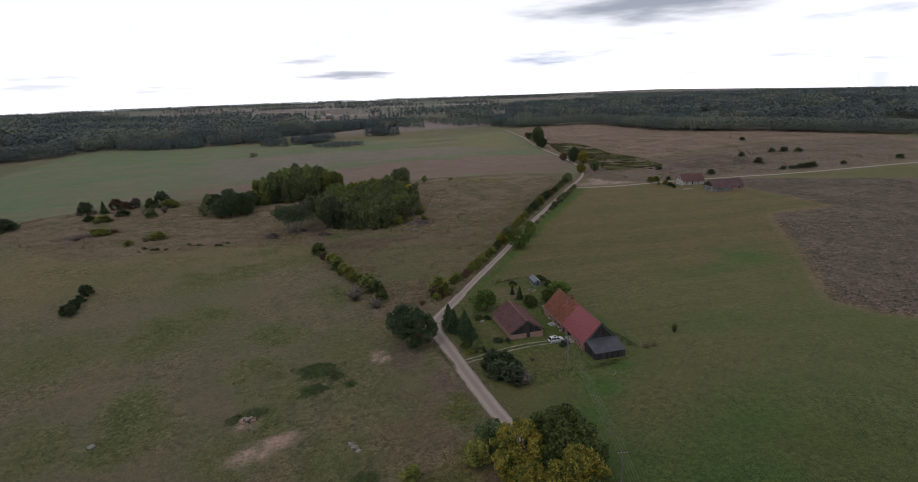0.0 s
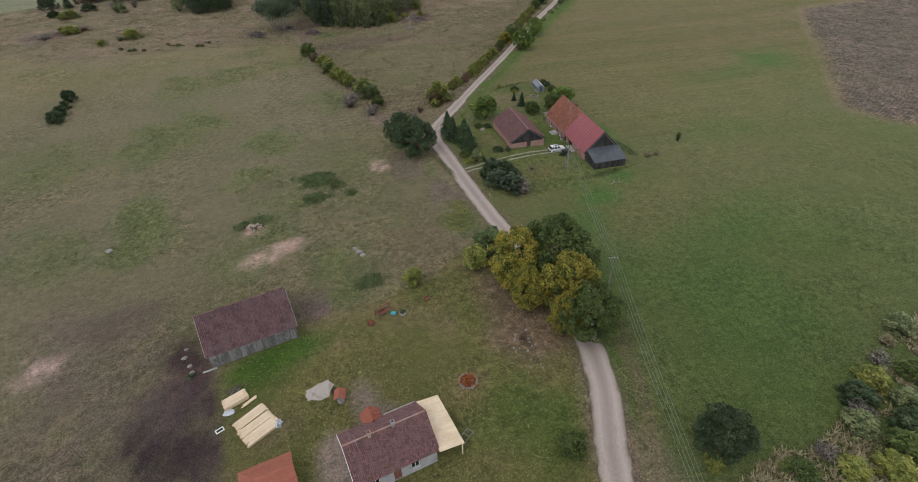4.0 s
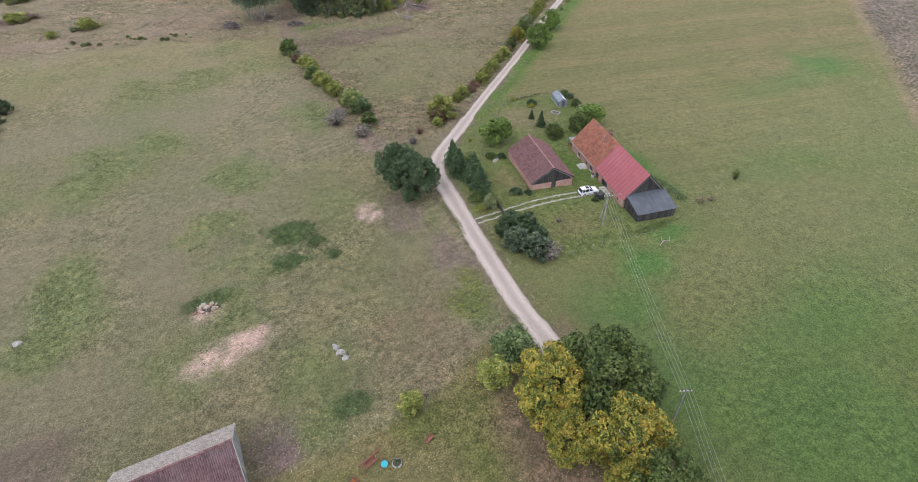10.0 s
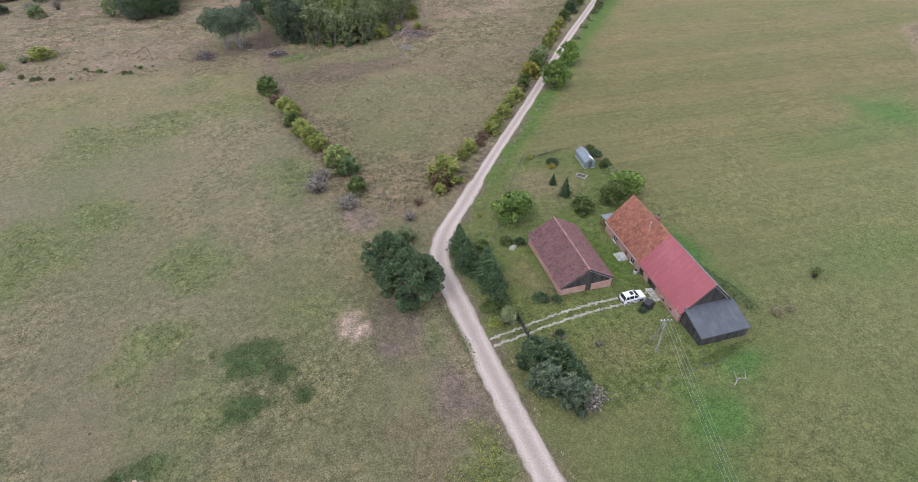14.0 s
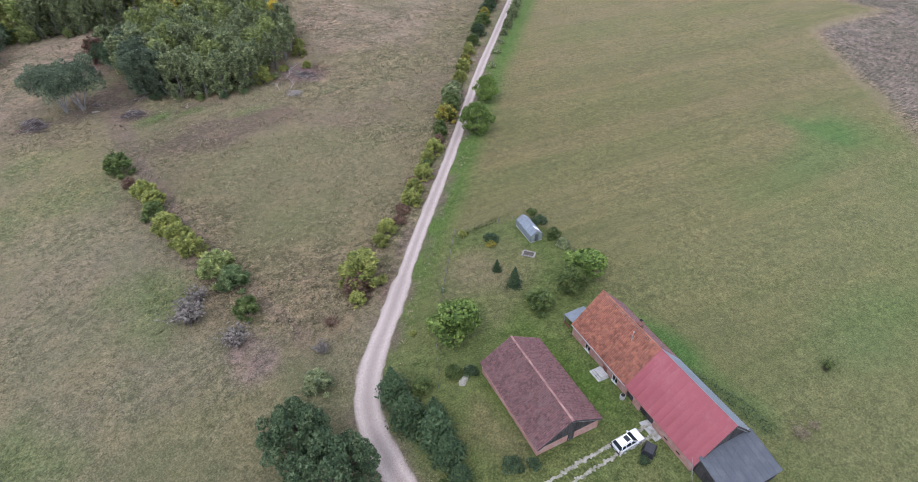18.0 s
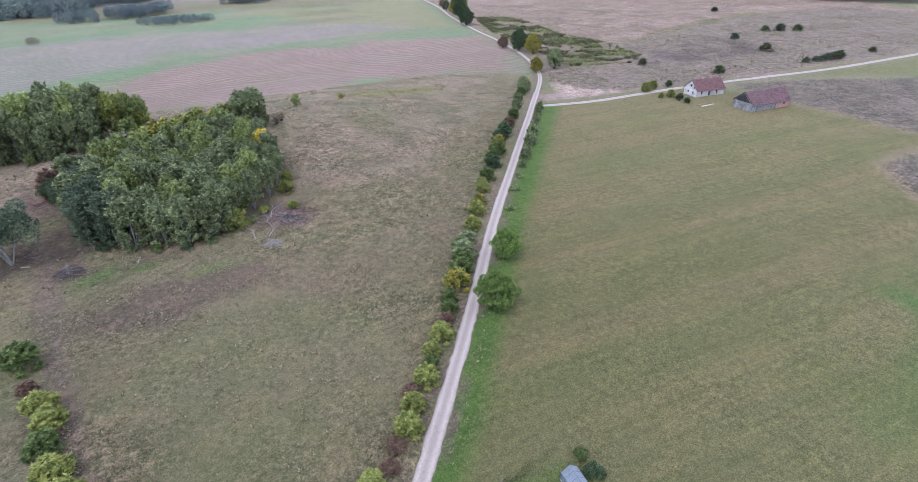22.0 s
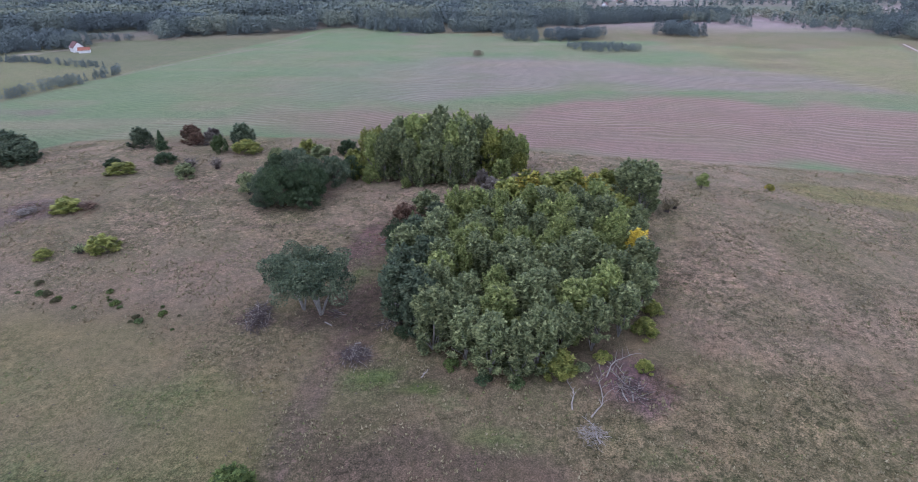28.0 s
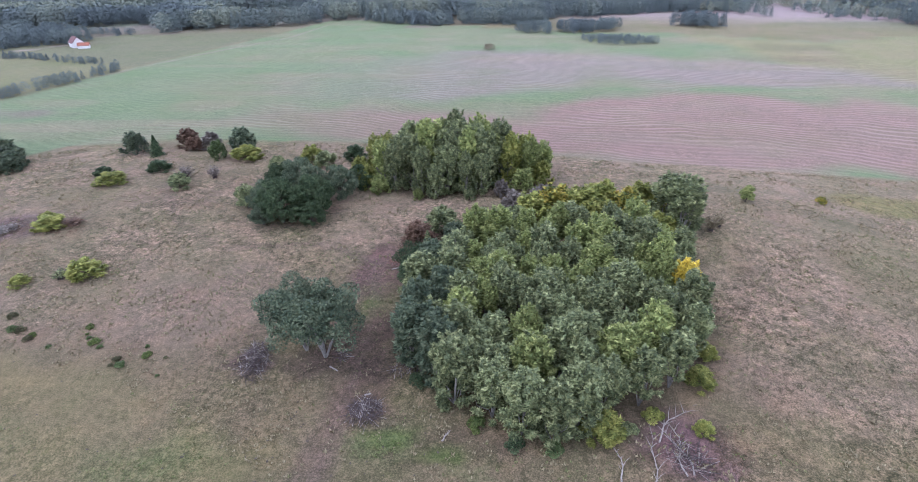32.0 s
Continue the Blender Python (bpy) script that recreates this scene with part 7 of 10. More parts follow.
def sheet_slope(name, parent, x0, x1, yr, zr, ye, ze, material, seam=0.5, rise=0.04, label=""):
    """Sheet metal with standing ribs running down the slope."""
    n = max(2, round((x1 - x0) / seam))
    run = math.hypot(ye - yr, ze - zr)
    sgn = 1 if ye > yr else -1
    ny, nz = (zr - ze) / run * sgn, abs(ye - yr) / run
    xs, hs = [], []
    for i in range(n):
        a = x0 + (x1 - x0) * i / n
        w = (x1 - x0) / n
        xs += [a, a + w * 0.80, a + w * 0.86, a + w * 0.94]
        hs += [0.015, 0.015, rise, rise]
    xs.append(x1); hs.append(0.015)
    xs, hs = np.array(xs), np.array(hs)
    v = np.concatenate([np.stack([xs, yr + ny * hs, zr + nz * hs], 1), np.stack([xs, ye + ny * hs, ze + nz * hs], 1)])
    m, i = len(xs), np.arange(len(xs) - 1)
    return part(name, array_mesh(name, v, np.stack([i, i + 1, m + i + 1, m + i], 1), material), None, parent, label)


def ridge_cap(name, parent, x0, x1, y, z, material, r=0.14, step=0.4):
    s, a = Shape(), x0
    while a < x1 - 0.05:
        b = min(a + step + 0.04, x1)
        arc = [(y + r * math.cos(q), z + 0.6 * r * math.sin(q)) for q in (math.pi * k / 4 for k in range(5))]
        s.hull([(a, p, q + 0.02) for p, q in arc], [(b, p, q) for p, q in arc])
        a += step
    return part(name, s, material, parent)


def window(parent, axis, at, a0, a1, z0, z1, out, frame_mat=None, bars=1, deep=0.12):
    """A window set in its opening: frame with glazing bars, pane and sill."""
    fm = frame_mat or WHITE_PAINT
    def bx(s, p, q, d0, d1, lo, hi):
        d0, d1 = sorted((at + d0 * out, at + d1 * out))
        return s.box(p, q, d0, d1, lo, hi) if axis == "x" else s.box(d0, d1, p, q, lo, hi)
    s, w = Shape(), 0.07
    bx(s, a0, a1, -0.02, 0.05, z0, z0 + w); bx(s, a0, a1, -0.02, 0.05, z1 - w, z1)
    bx(s, a0, a0 + w, -0.02, 0.05, z0 + w, z1 - w); bx(s, a1 - w, a1, -0.02, 0.05, z0 + w, z1 - w)
    for i in range(bars):
        c = a0 + (a1 - a0) * (i + 1) / (bars + 1)
        bx(s, c - 0.03, c + 0.03, -0.015, 0.04, z0 + w, z1 - w)
    win = part("window", s, fm, parent, "white-framed window")
    part("pane", bx(Shape(), a0 + w, a1 - w, -0.01, 0.0, z0 + w, z1 - w), GLASS, win)
    part("sill", bx(Shape(), a0 - 0.08, a1 + 0.08, 0.04, deep + 0.1, z0 - 0.06, z0), fm, win)
    return win


def leaf_door(parent, axis, at, a0, a1, z0, z1, out, material, label=""):
    s, n = Shape(), max(2, round((a1 - a0) / 0.2))
    for i in range(n):
        p, q = a0 + (a1 - a0) * i / n + .006, a0 + (a1 - a0) * (i + 1) / n - .006
        d0, d1 = sorted((at - 0.03 * out, at + 0.02 * out))
        s.box(*((p, q, d0, d1) if axis == "x" else (d0, d1, p, q)), z0, z1)
    door = part("door", s, material, parent, label)
    h = Shape()
    d0, d1 = sorted((at + 0.02 * out, at + 0.08 * out))
    h.box(*((a1 - 0.2, a1 - 0.1, d0, d1) if axis == "x" else (d0, d1, a1 - 0.2, a1 - 0.1)), (z0 + z1) / 2 - .04, (z0 + z1) / 2 + .04)
    part("handle", h, STEEL, door)
    return door


def build_farmhouse():
    """Long farmhouse: clay-tiled dwelling and red-roofed barn under one ridge, lean-to at the gable. Local x runs along the ridge."""
    L, M, W, E, ZE, ZR = 25.2, 12.7, 4.62, 4.95, 3.0, 8.2
    h = thing("farmhouse", 86.1, 98.3, -3.75, 79.3, "long brick farmhouse, half orange clay tile and half red sheet-metal roof", "farmhouse")
    wall_run("wall", h, "x", W, 0, L, 2.85, 0.4, BRICK, [(7.0, 9.6, 0, 2.5), (11.0, 12.4, 0, 2.4), (14.3, 15.5, 1.0, 2.2), (16.6, 17.6, 0, 2.1), (20.8, 22.0, 1.0, 2.2), (2.0, 2.7, 1.3, 1.9), (4.2, 4.9, 1.3, 1.9)])
    wall_run("wall", h, "x", -W, 0, L, 2.85, 0.4, BRICK, [(15, 16.2, 1.0, 2.2), (20, 21.2, 1.0, 2.2)])
    wall_run("wall", h, "y", 0.2, -W + .2, W - .2, 2.85, 0.4, BRICK)
    wall_run("wall", h, "y", L - 0.2, -W + .2, W - .2, 2.85, 0.4, BRICK, [(-1.6, -0.5, 0.9, 2.2)])
    gable("gable_wall", h, 0.2, -W, W, 2.85, 0, 7.8, 0.3, BLACK_BOARD, "tarred board gable")
    board_gable("gable_cladding", h, 0.03, -W - .05, W + .05, 2.9, 0, 7.9, BLACK_BOARD)
    gable("gable_wall", h, L - 0.2, -W, W, 2.85, 0, 7.8, 0.3, BRICK)
    part("plinth", Shape().box(12.8, L + .06, W + .2, W + .3, -0.4, 0.5), CONCRETE, h, "grey concrete plinth")
    part("interior", Shape().box(0.5, L - .5, -W + .3, W - .5, -0.3, 3.0), DARK, h)
    sl = (ZR - ZE) / E
    deck("roof_deck", h, -0.25, M, 0, ZR, E, ZE, 0.12, GREY_BOARD)
    deck("roof_deck", h, -0.25, M, 0, ZR, -E, ZE, 0.12, GREY_BOARD)
    deck("roof_deck", h, M, L + 0.3, 0, ZR, E, ZE, 0.12, GREY_BOARD)
    deck("roof_deck", h, M, L + 0.3, 0, ZR, -E, ZE, 0.12, GREY_BOARD)
    sheet_slope("metal_slope", h, -0.35, M, 0, ZR + .10, E + .1, ZE - .1 * sl + .10, RED_METAL, 1.1, 0.045, "red painted sheet-metal slope")
    sheet_slope("metal_slope", h, -0.35, M, 0, ZR + .10, -E - .1, ZE - .1 * sl + .10, BLUE_METAL, 0.3, 0.06, "bluish grey corrugated slope")
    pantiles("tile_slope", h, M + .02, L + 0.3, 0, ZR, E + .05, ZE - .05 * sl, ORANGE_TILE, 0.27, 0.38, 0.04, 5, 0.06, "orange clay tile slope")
    # the east tile slope takes a darker brown than the orange west one
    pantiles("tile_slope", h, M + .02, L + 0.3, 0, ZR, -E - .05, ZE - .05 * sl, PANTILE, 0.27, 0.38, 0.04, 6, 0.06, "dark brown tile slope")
    ridge_cap("ridge", h, M, L + 0.3, 0, ZR + .06, ORANGE_TILE)
    part("ridge_flashing", Shape().hull([(-.35, -.18, ZR - .06), (-.35, .18, ZR - .06), (-.35, 0, ZR + .16)], [(M, -.18, ZR - .06), (M, .18, ZR - .06), (M, 0, ZR + .16)]), RED_METAL, h)
    part("verge_board", Shape().beam((-.33, E, ZE + .02), (-.33, 0, ZR + .05), .05, .22), BLACK_BOARD, h)
    part("verge_board", Shape().beam((-.33, -E, ZE + .02), (-.33, 0, ZR + .05), .05, .22), BLACK_BOARD, h)
    ch = part("chimney", Shape().box(17.1, 17.8, -0.75, -0.05, 6.6, 8.5).box(17.03, 17.87, -.82, .02, 8.5, 8.65), SOOTY_BRICK, h, "brick chimney")
    part("flue_opening", Shape().box(17.25, 17.65, -.6, -.2, 9.15, 9.2), DARK, ch)
    part("stove_pipe", Shape().tube([(16.6, 1.5, 6.4), (16.6, 1.5, 8.5)], [.08, .08], 8).tube([(16.6, 1.5, 8.5), (16.6, 1.5, 8.7)], [.15, .04], 8), STEEL, h, "thin metal stove pipe")
    for a0, a1 in ((14.3, 15.5), (20.8, 22.0)):
        window(h, "x", W + .08, a0, a1, 1.0, 2.2, 1)
    for a0, a1 in ((15, 16.2), (20, 21.2)):
        window(h, "x", -W - .08, a0, a1, 1.0, 2.2, -1)
    leaf_door(h, "x", W + .05, 16.6, 17.6, 0, 2.1, 1, RED_WOOD, "brown plank house door")
    leaf_door(h, "x", W - .05, 7.0, 9.6, 0, 2.5, 1, BLACK_BOARD, "black barn door")
    leaf_door(h, "x", W - .05, 11.0, 12.4, 0, 2.4, 1, BLACK_BOARD, "black barn door")
    for k in (2.0, 4.2):
        part("vent_window", Shape().box(k, k + .7, W - .05, W, 1.3, 1.9), DARK, h)
    part("gutter", Shape().tube([(M, E + .13, ZE - .02), (L + .2, E + .13, ZE - .05)], [.07, .07], 8), STEEL, h)
    # lean-to in front of the barn gable
    part("lean_to_wall", Shape().box(-5.2, -0.02, 4.22, 4.32, -.3, 2.7).hull([(-5.2, 4.22, 2.7), (-.02, 4.22, 2.7), (-.02, 4.22, 4.05)], [(-5.2, 4.32, 2.7), (-.02, 4.32, 2.7), (-.02, 4.32, 4.05)]), BLACK_BOARD, h)
    boarding("lean_to_cladding", h, "y", -5.2, -4.1, 4.32, -.1, 2.6, -1, BLACK_BOARD, 4)
    boarding("lean_to_cladding", h, "x", 4.32, -5.2, 0, -.1, 2.7, 1, BLACK_BOARD, 5)
    boarding("lean_to_cladding", h, "x", -4.1, -5.2, 0, -.1, 2.7, -1, BLACK_BOARD, 6)
    v = Shape().hull([(-5.4, -4.4, 2.72), (-.02, -4.4, 4.12), (-.02, 4.5, 4.12), (-5.4, 4.5, 2.72)], [(-5.4, -4.4, 2.78), (-.02, -4.4, 4.18), (-.02, 4.5, 4.18), (-5.4, 4.5, 2.78)])
    lr = part("lean_to_roof", v, GREY_METAL, h, "dark grey sheet-metal lean-to roof")
    for i in range(10):
        y0 = -4.35 + 8.8 * i / 9
        part("seam", Shape().beam((-5.4, y0, 2.79), (-.03, y0, 4.19), .04, .03), GREY_METAL, lr)
    # canopy at the far gable
    part("canopy_roof", Shape().hull([(L + .1, .6, 2.75), (L + 3, .6, 2.35), (L + 3, 4.5, 2.35), (L + .1, 4.5, 2.75)], [(L + .1, .6, 2.81), (L + 3, .6, 2.41), (L + 3, 4.5, 2.41), (L + .1, 4.5, 2.81)]), BLUE_METAL, h, "pale corrugated canopy roof")
    for y in (.75, 4.35):
        part("canopy_post", Shape().box(L + 2.75, L + 2.87, y - .06, y + .06, -.2, 2.36), GREY_BOARD, h)
    part("canopy_screen", Shape().box(L + 1.2, L + 2.8, 4.4, 4.46, 0.1, 1.1), RED_WOOD, h, "red-brown board screen")
    return h


build_farmhouse()


def build_brick_barn():
    L, W, E, ZE, ZR = 14.6, 4.62, 4.95, 2.55, 5.6
    b = thing("brick_barn", 71.72, 111.1, -2.35, 79.5, "pink brick barn with a brown pantile roof and black gable", "barn")
    wall_run("wall", b, "x", W, 0, L, 2.45, 0.36, BRICK, [(3, 3.6, 1.3, 1.8), (7, 7.6, 1.3, 1.8), (11, 11.6, 1.3, 1.8)])
    wall_run("wall", b, "x", -W, 0, L, 2.45, 0.36, BRICK, [(5, 6.6, 0, 2.1)])
    wall_run("wall", b, "y", 0.18, -W + .18, W - .18, 2.0, 0.36, BRICK, [(-0.9, 0.1, 0, 2.0)])
    wall_run("wall", b, "y", L - .18, -W + .18, W - .18, 2.4, 0.36, BRICK)
    gable("gable_wall", b, 0.2, -W, W, 2.0, 0, 5.3, 0.24, BLACK_BOARD)
    board_gable("gable_cladding", b, 0.06, -W - .05, W + .05, 1.98, 0, 5.45, BLACK_BOARD)
    gable("gable_wall", b, L - .2, -W, W, 2.4, 0, 5.3, 0.3, BRICK)
    leaf_door(b, "y", 0.0, -0.9, 0.1, 0, 1.95, -1, BLACK_BOARD, "black plank door")
    leaf_door(b, "x", -W, 5, 6.6, 0, 2.1, -1, BLACK_BOARD, "black plank door")
    part("interior", Shape().box(.5, L - .5, -W + .4, W - .4, -.3, 2.3), DARK, b)
    for y, k in ((E, 7), (-E, 8)):
        deck("roof_deck", b, -.3, L + .3, 0, ZR, y, ZE, .12, GREY_BOARD)
        pantiles("tile_slope", b, -.35, L + .35, 0, ZR, y * 1.01, ZE - .03, PANTILE, .27, .36, .055, k, .05, "weathered brown pantile slope")
    ridge_cap("ridge", b, -.35, L + .35, 0, ZR + .05, RIDGE_TILE, .17)
    for y in (E, -E):
        part("verge_board", Shape().beam((-.34, y, ZE - .02), (-.34, 0, ZR + .02), .05, .2), BLACK_BOARD, b)
    return b


build_brick_barn()


def build_wooden_barn():
    """Grey board barn with a mossy brown tile roof; local x along the ridge."""
    L, W, E, ZE, ZR = 13.6, 5.0, 5.3, 2.85, 7.1
    b = thing("wooden_barn", -12.0, 74.9, gz(-5, 73), 1.5, "weathered grey board barn with a brown tiled roof", "barn")
    wall_run("wall", b, "x", -W, 0, L, 2.62, .16, GREY_BOARD, [(5.6, 7.2, 0, 2.2)])
    wall_run("wall", b, "x", W, 0, L, 2.62, .16, GREY_BOARD)
    wall_run("wall", b, "y", .08, -W + .08, W - .08, 2.62, .16, GREY_BOARD)
    wall_run("wall", b, "y", L - .08, -W + .08, W - .08, 2.62, .16, GREY_BOARD)
    boarding("board_cladding", b, "x", -W - .08, 0, 5.6, -.1, 2.75, -1, GREY_BOARD, 11, .24)
    boarding("board_cladding", b, "x", -W - .08, 7.2, L, -.1, 2.75, -1, GREY_BOARD, 14, .24)
    boarding("board_cladding", b, "y", L, -W, W, -.1, 2.8, 1, GREY_BOARD, 12, .24)
    boarding("board_cladding", b, "y", 0, -W, W, -.1, 2.8, -1, GREY_BOARD, 13, .24)
    leaf_door(b, "x", -W - .02, 5.6, 7.2, 0, 2.2, -1, GREY_BOARD, "grey plank barn door")
    gable("gable_wall", b, .1, -W, W, 2.9, 0, 6.85, .16, GREY_BOARD)
    gable("gable_wall", b, L - .1, -W, W, 2.9, 0, 6.85, .16, GREY_BOARD)
    board_gable("gable_cladding", b, .0, -W, W, 2.85, 0, 6.9, GREY_BOARD, -1)
    board_gable("gable_cladding", b, L, -W, W, 2.85, 0, 6.9, GREY_BOARD, 1)
    part("interior", Shape().box(.3, L - .3, -W + .2, W - .2, -.3, 2.6), DARK, b)
    for y, k in ((E, 9), (-E, 10)):
        deck("roof_deck", b, -.35, L + .35, 0, ZR - .16, y, ZE - .16, .12, GREY_BOARD)
        pantiles("tile_slope", b, -.4, L + .4, 0, ZR, y * 1.01, ZE - .03, PANTILE_GREY if y < 0 else PALE_TILE, .25, .36, .055, k, .05, "weathered dark brown tile slope" if y < 0 else "pale lichen-covered tile slope")
    ridge_cap("ridge", b, -.4, L + .4, 0, ZR + .06, PANTILE, .16)
    for x in (-.4, L + .4):
        for y in (E, -E):
            part("verge_board", Shape().beam((x, y, ZE), (x, 0, ZR + .04), .07, .26), DEADWOOD, b, "pale verge board")
    part("ramp", Shape().hull([(-1.6, -5.5, -.2), (.6, -5.6, -.2), (.6, -5.25, -.2), (-1.6, -5.15, -.2)], [(-1.6, -5.5, .12), (.6, -5.6, .2), (.6, -5.25, .2), (-1.6, -5.15, .12)]), CONCRETE, b)
    return b


build_wooden_barn()


def build_cottage():
    """Cottage under repair: brown tiled roof, two chimneys, tiled porch, terrace roof of fresh boards."""
    X0, X1, W, E, ZE, ZR = 3.0, 13.6, 3.6, 4.1, 2.9, 6.1
    c = thing("cottage", 0, 42.7, gz(8, 43), 0.6, "white plastered cottage with a brown pantile roof", "house")
    wall_run("wall", c, "x", -W, X0, X1, 3.1, .36, GREY_PLASTER, [(4.6, 5.7, .9, 2.2), (7.6, 8.6, 0, 2.1), (10.0, 11.1, .9, 2.2)])
    wall_run("wall", c, "x", W, X0, X1, 3.1, .36, GREY_PLASTER, [(10.5, 11.6, .9, 2.2)])
    wall_run("wall", c, "y", X0 + .18, -W + .18, W - .18, 3.1, .36, PLASTER)
    wall_run("wall", c, "y", X1 - .18, -W + .18, W - .18, 3.1, .36, GREY_PLASTER, [(-2.9, -1.9, .9, 2.1), (0.8, 1.9, 0, 2.1)])
    gable("gable_wall", c, X0 + .18, -W, W, 3.1, 0, 5.85, .3, PLASTER)
    gable("gable_wall", c, X1 - .18, -W, W, 3.1, 0, 5.85, .3, GREY_PLASTER)
    part("interior", Shape().box(X0 + .4, X1 - .4, -W + .4, W - .4, -.3, 2.7), DARK, c)
    for y, k in ((E, 21), (-E, 22)):
        deck("roof_deck", c, X0 - .4, X1 + .3, 0, ZR, y, ZE, .12, GREY_BOARD)
        pantiles("tile_slope", c, X0 - .45, X1 + .35, 0, ZR, y * 1.01, ZE - .03, PANTILE, .24, .36, .035, k, .05, "weathered red-brown pantile slope")
    ridge_cap("ridge", c, X0 - .45, X1 + .35, 0, ZR + .06, BRICK, .12)
    for y in (E, -E):
        part("verge_board", Shape().beam((X0 - .46, y, ZE), (X0 - .46, 0, ZR + .05), .06, .22), WHITE_PAINT, c, "white verge board")
    for x, m, hh in ((5.9, BRICK, 6.75), (9.1, GREY_PLASTER, 6.8)):
        ch = part("chimney", Shape().box(x, x + .42, -.3, .12, 5.2, hh).box(x - .04, x + .46, -.34, .16, hh, hh + .1), m, c, "short chimney")
        part("flue_opening", Shape().box(x + .08, x + .34, -.22, .04, hh + .1, hh + .13), DARK, ch)
    part("stove_pipe", Shape().tube([(4.3, -.6, 5.4), (4.3, -.6, 6.9)], [.06, .06], 8), STEEL, c)
    for a0, a1 in ((4.6, 5.7), (10.0, 11.1)):
        window(c, "x", -W - .06, a0, a1, .9, 2.2, -1)
    window(c, "x", W + .06, 10.5, 11.6, .9, 2.2, 1)
    window(c, "y", X1 + .06, -2.9, -1.9, .9, 2.1, 1)
    leaf_door(c, "x", -W, 7.6, 8.6, 0, 2.1, -1, RED_WOOD, "brown plank door")
    # porch on the yard side
    for y in (W + .2, W + 2.0):
        for x in (6.5, 8.7):
            part("porch_post", Shape().box(x - .06, x + .06, y - .06, y + .06, -.2, 2.6), RED_WOOD, c)
    for x0, x1 in ((7.6, 6.2), (7.6, 9.0)):
        s = Shape().hull([(x0, W - .2, 3.75), (x0, W + 2.3, 3.75), (x1, W + 2.3, 2.6), (x1, W - .2, 2.6)], [(x0, W - .2, 3.83), (x0, W + 2.3, 3.83), (x1, W + 2.3, 2.68), (x1, W - .2, 2.68)])
        pr = part("porch_roof", s, RED_TILE, c, "new red tiled porch roof")
        rows = Shape()
        for i in range(10):
            y = W - .2 + i * .25
            rows.hull([(x0, y, 3.83), (x0, y + .12, 3.83), (x1, y + .12, 2.68), (x1, y, 2.68)], [(x0, y + .03, 3.88), (x0, y + .09, 3.88), (x1, y + .09, 2.73), (x1, y + .03, 2.73)])
        part("tile_relief", rows, RED_TILE, pr)
    part("porch_gable", Shape().hull([(6.6, W + 2.0, 2.6), (8.6, W + 2.0, 2.6), (7.6, W + 2.0, 3.6)], [(6.6, W + 2.08, 2.6), (8.6, W + 2.08, 2.6), (7.6, W + 2.08, 3.6)]), BLACK_BOARD, c)
    part("porch_gable", Shape().hull([(6.6, W - .1, 2.6), (8.6, W - .1, 2.6), (7.6, W - .1, 3.6)], [(6.6, W - .02, 2.6), (8.6, W - .02, 2.6), (7.6, W - .02, 3.6)]), BLACK_BOARD, c)
    part("back_awning", Shape().hull([(9.2, W + .1, 2.75), (13.9, W + .1, 2.75), (13.9, W + 1.0, 2.5), (9.2, W + 1.0, 2.5)], [(9.2, W + .1, 2.82), (13.9, W + .1, 2.82), (13.9, W + 1.0, 2.57), (9.2, W + 1.0, 2.57)]), CONCRETE, c)
    # terrace roof of fresh boards
    rng = random.Random(8)
    for i in range(15):
        y0 = -4.55 + i * .57
        dz, dx = rng.uniform(0, .012), rng.uniform(-.025, .025)
        part("roof_board", Shape().hull([(13.75, y0, 3.05 + dz), (17.25 + dx, y0, 2.55 + dz), (17.25 + dx, y0 + .56, 2.55 + dz), (13.75, y0 + .56, 3.05 + dz)],
                                        [(13.75, y0, 3.08 + dz), (17.25 + dx, y0, 2.58 + dz), (17.25 + dx, y0 + .56, 2.58 + dz), (13.75, y0 + .56, 3.08 + dz)]), FRESH_WOOD, c, "fresh pine roof board")
    for y in (-4.3, -1.5, 1.3, 3.7):
        part("terrace_post", Shape().box(16.95, 17.09, y - .07, y + .07, -.2, 2.48), FRESH_WOOD, c)
    part("terrace_beam", Shape().box(16.93, 17.11, -4.5, 3.9, 2.42, 2.54), FRESH_WOOD, c)
    return c


build_cottage()


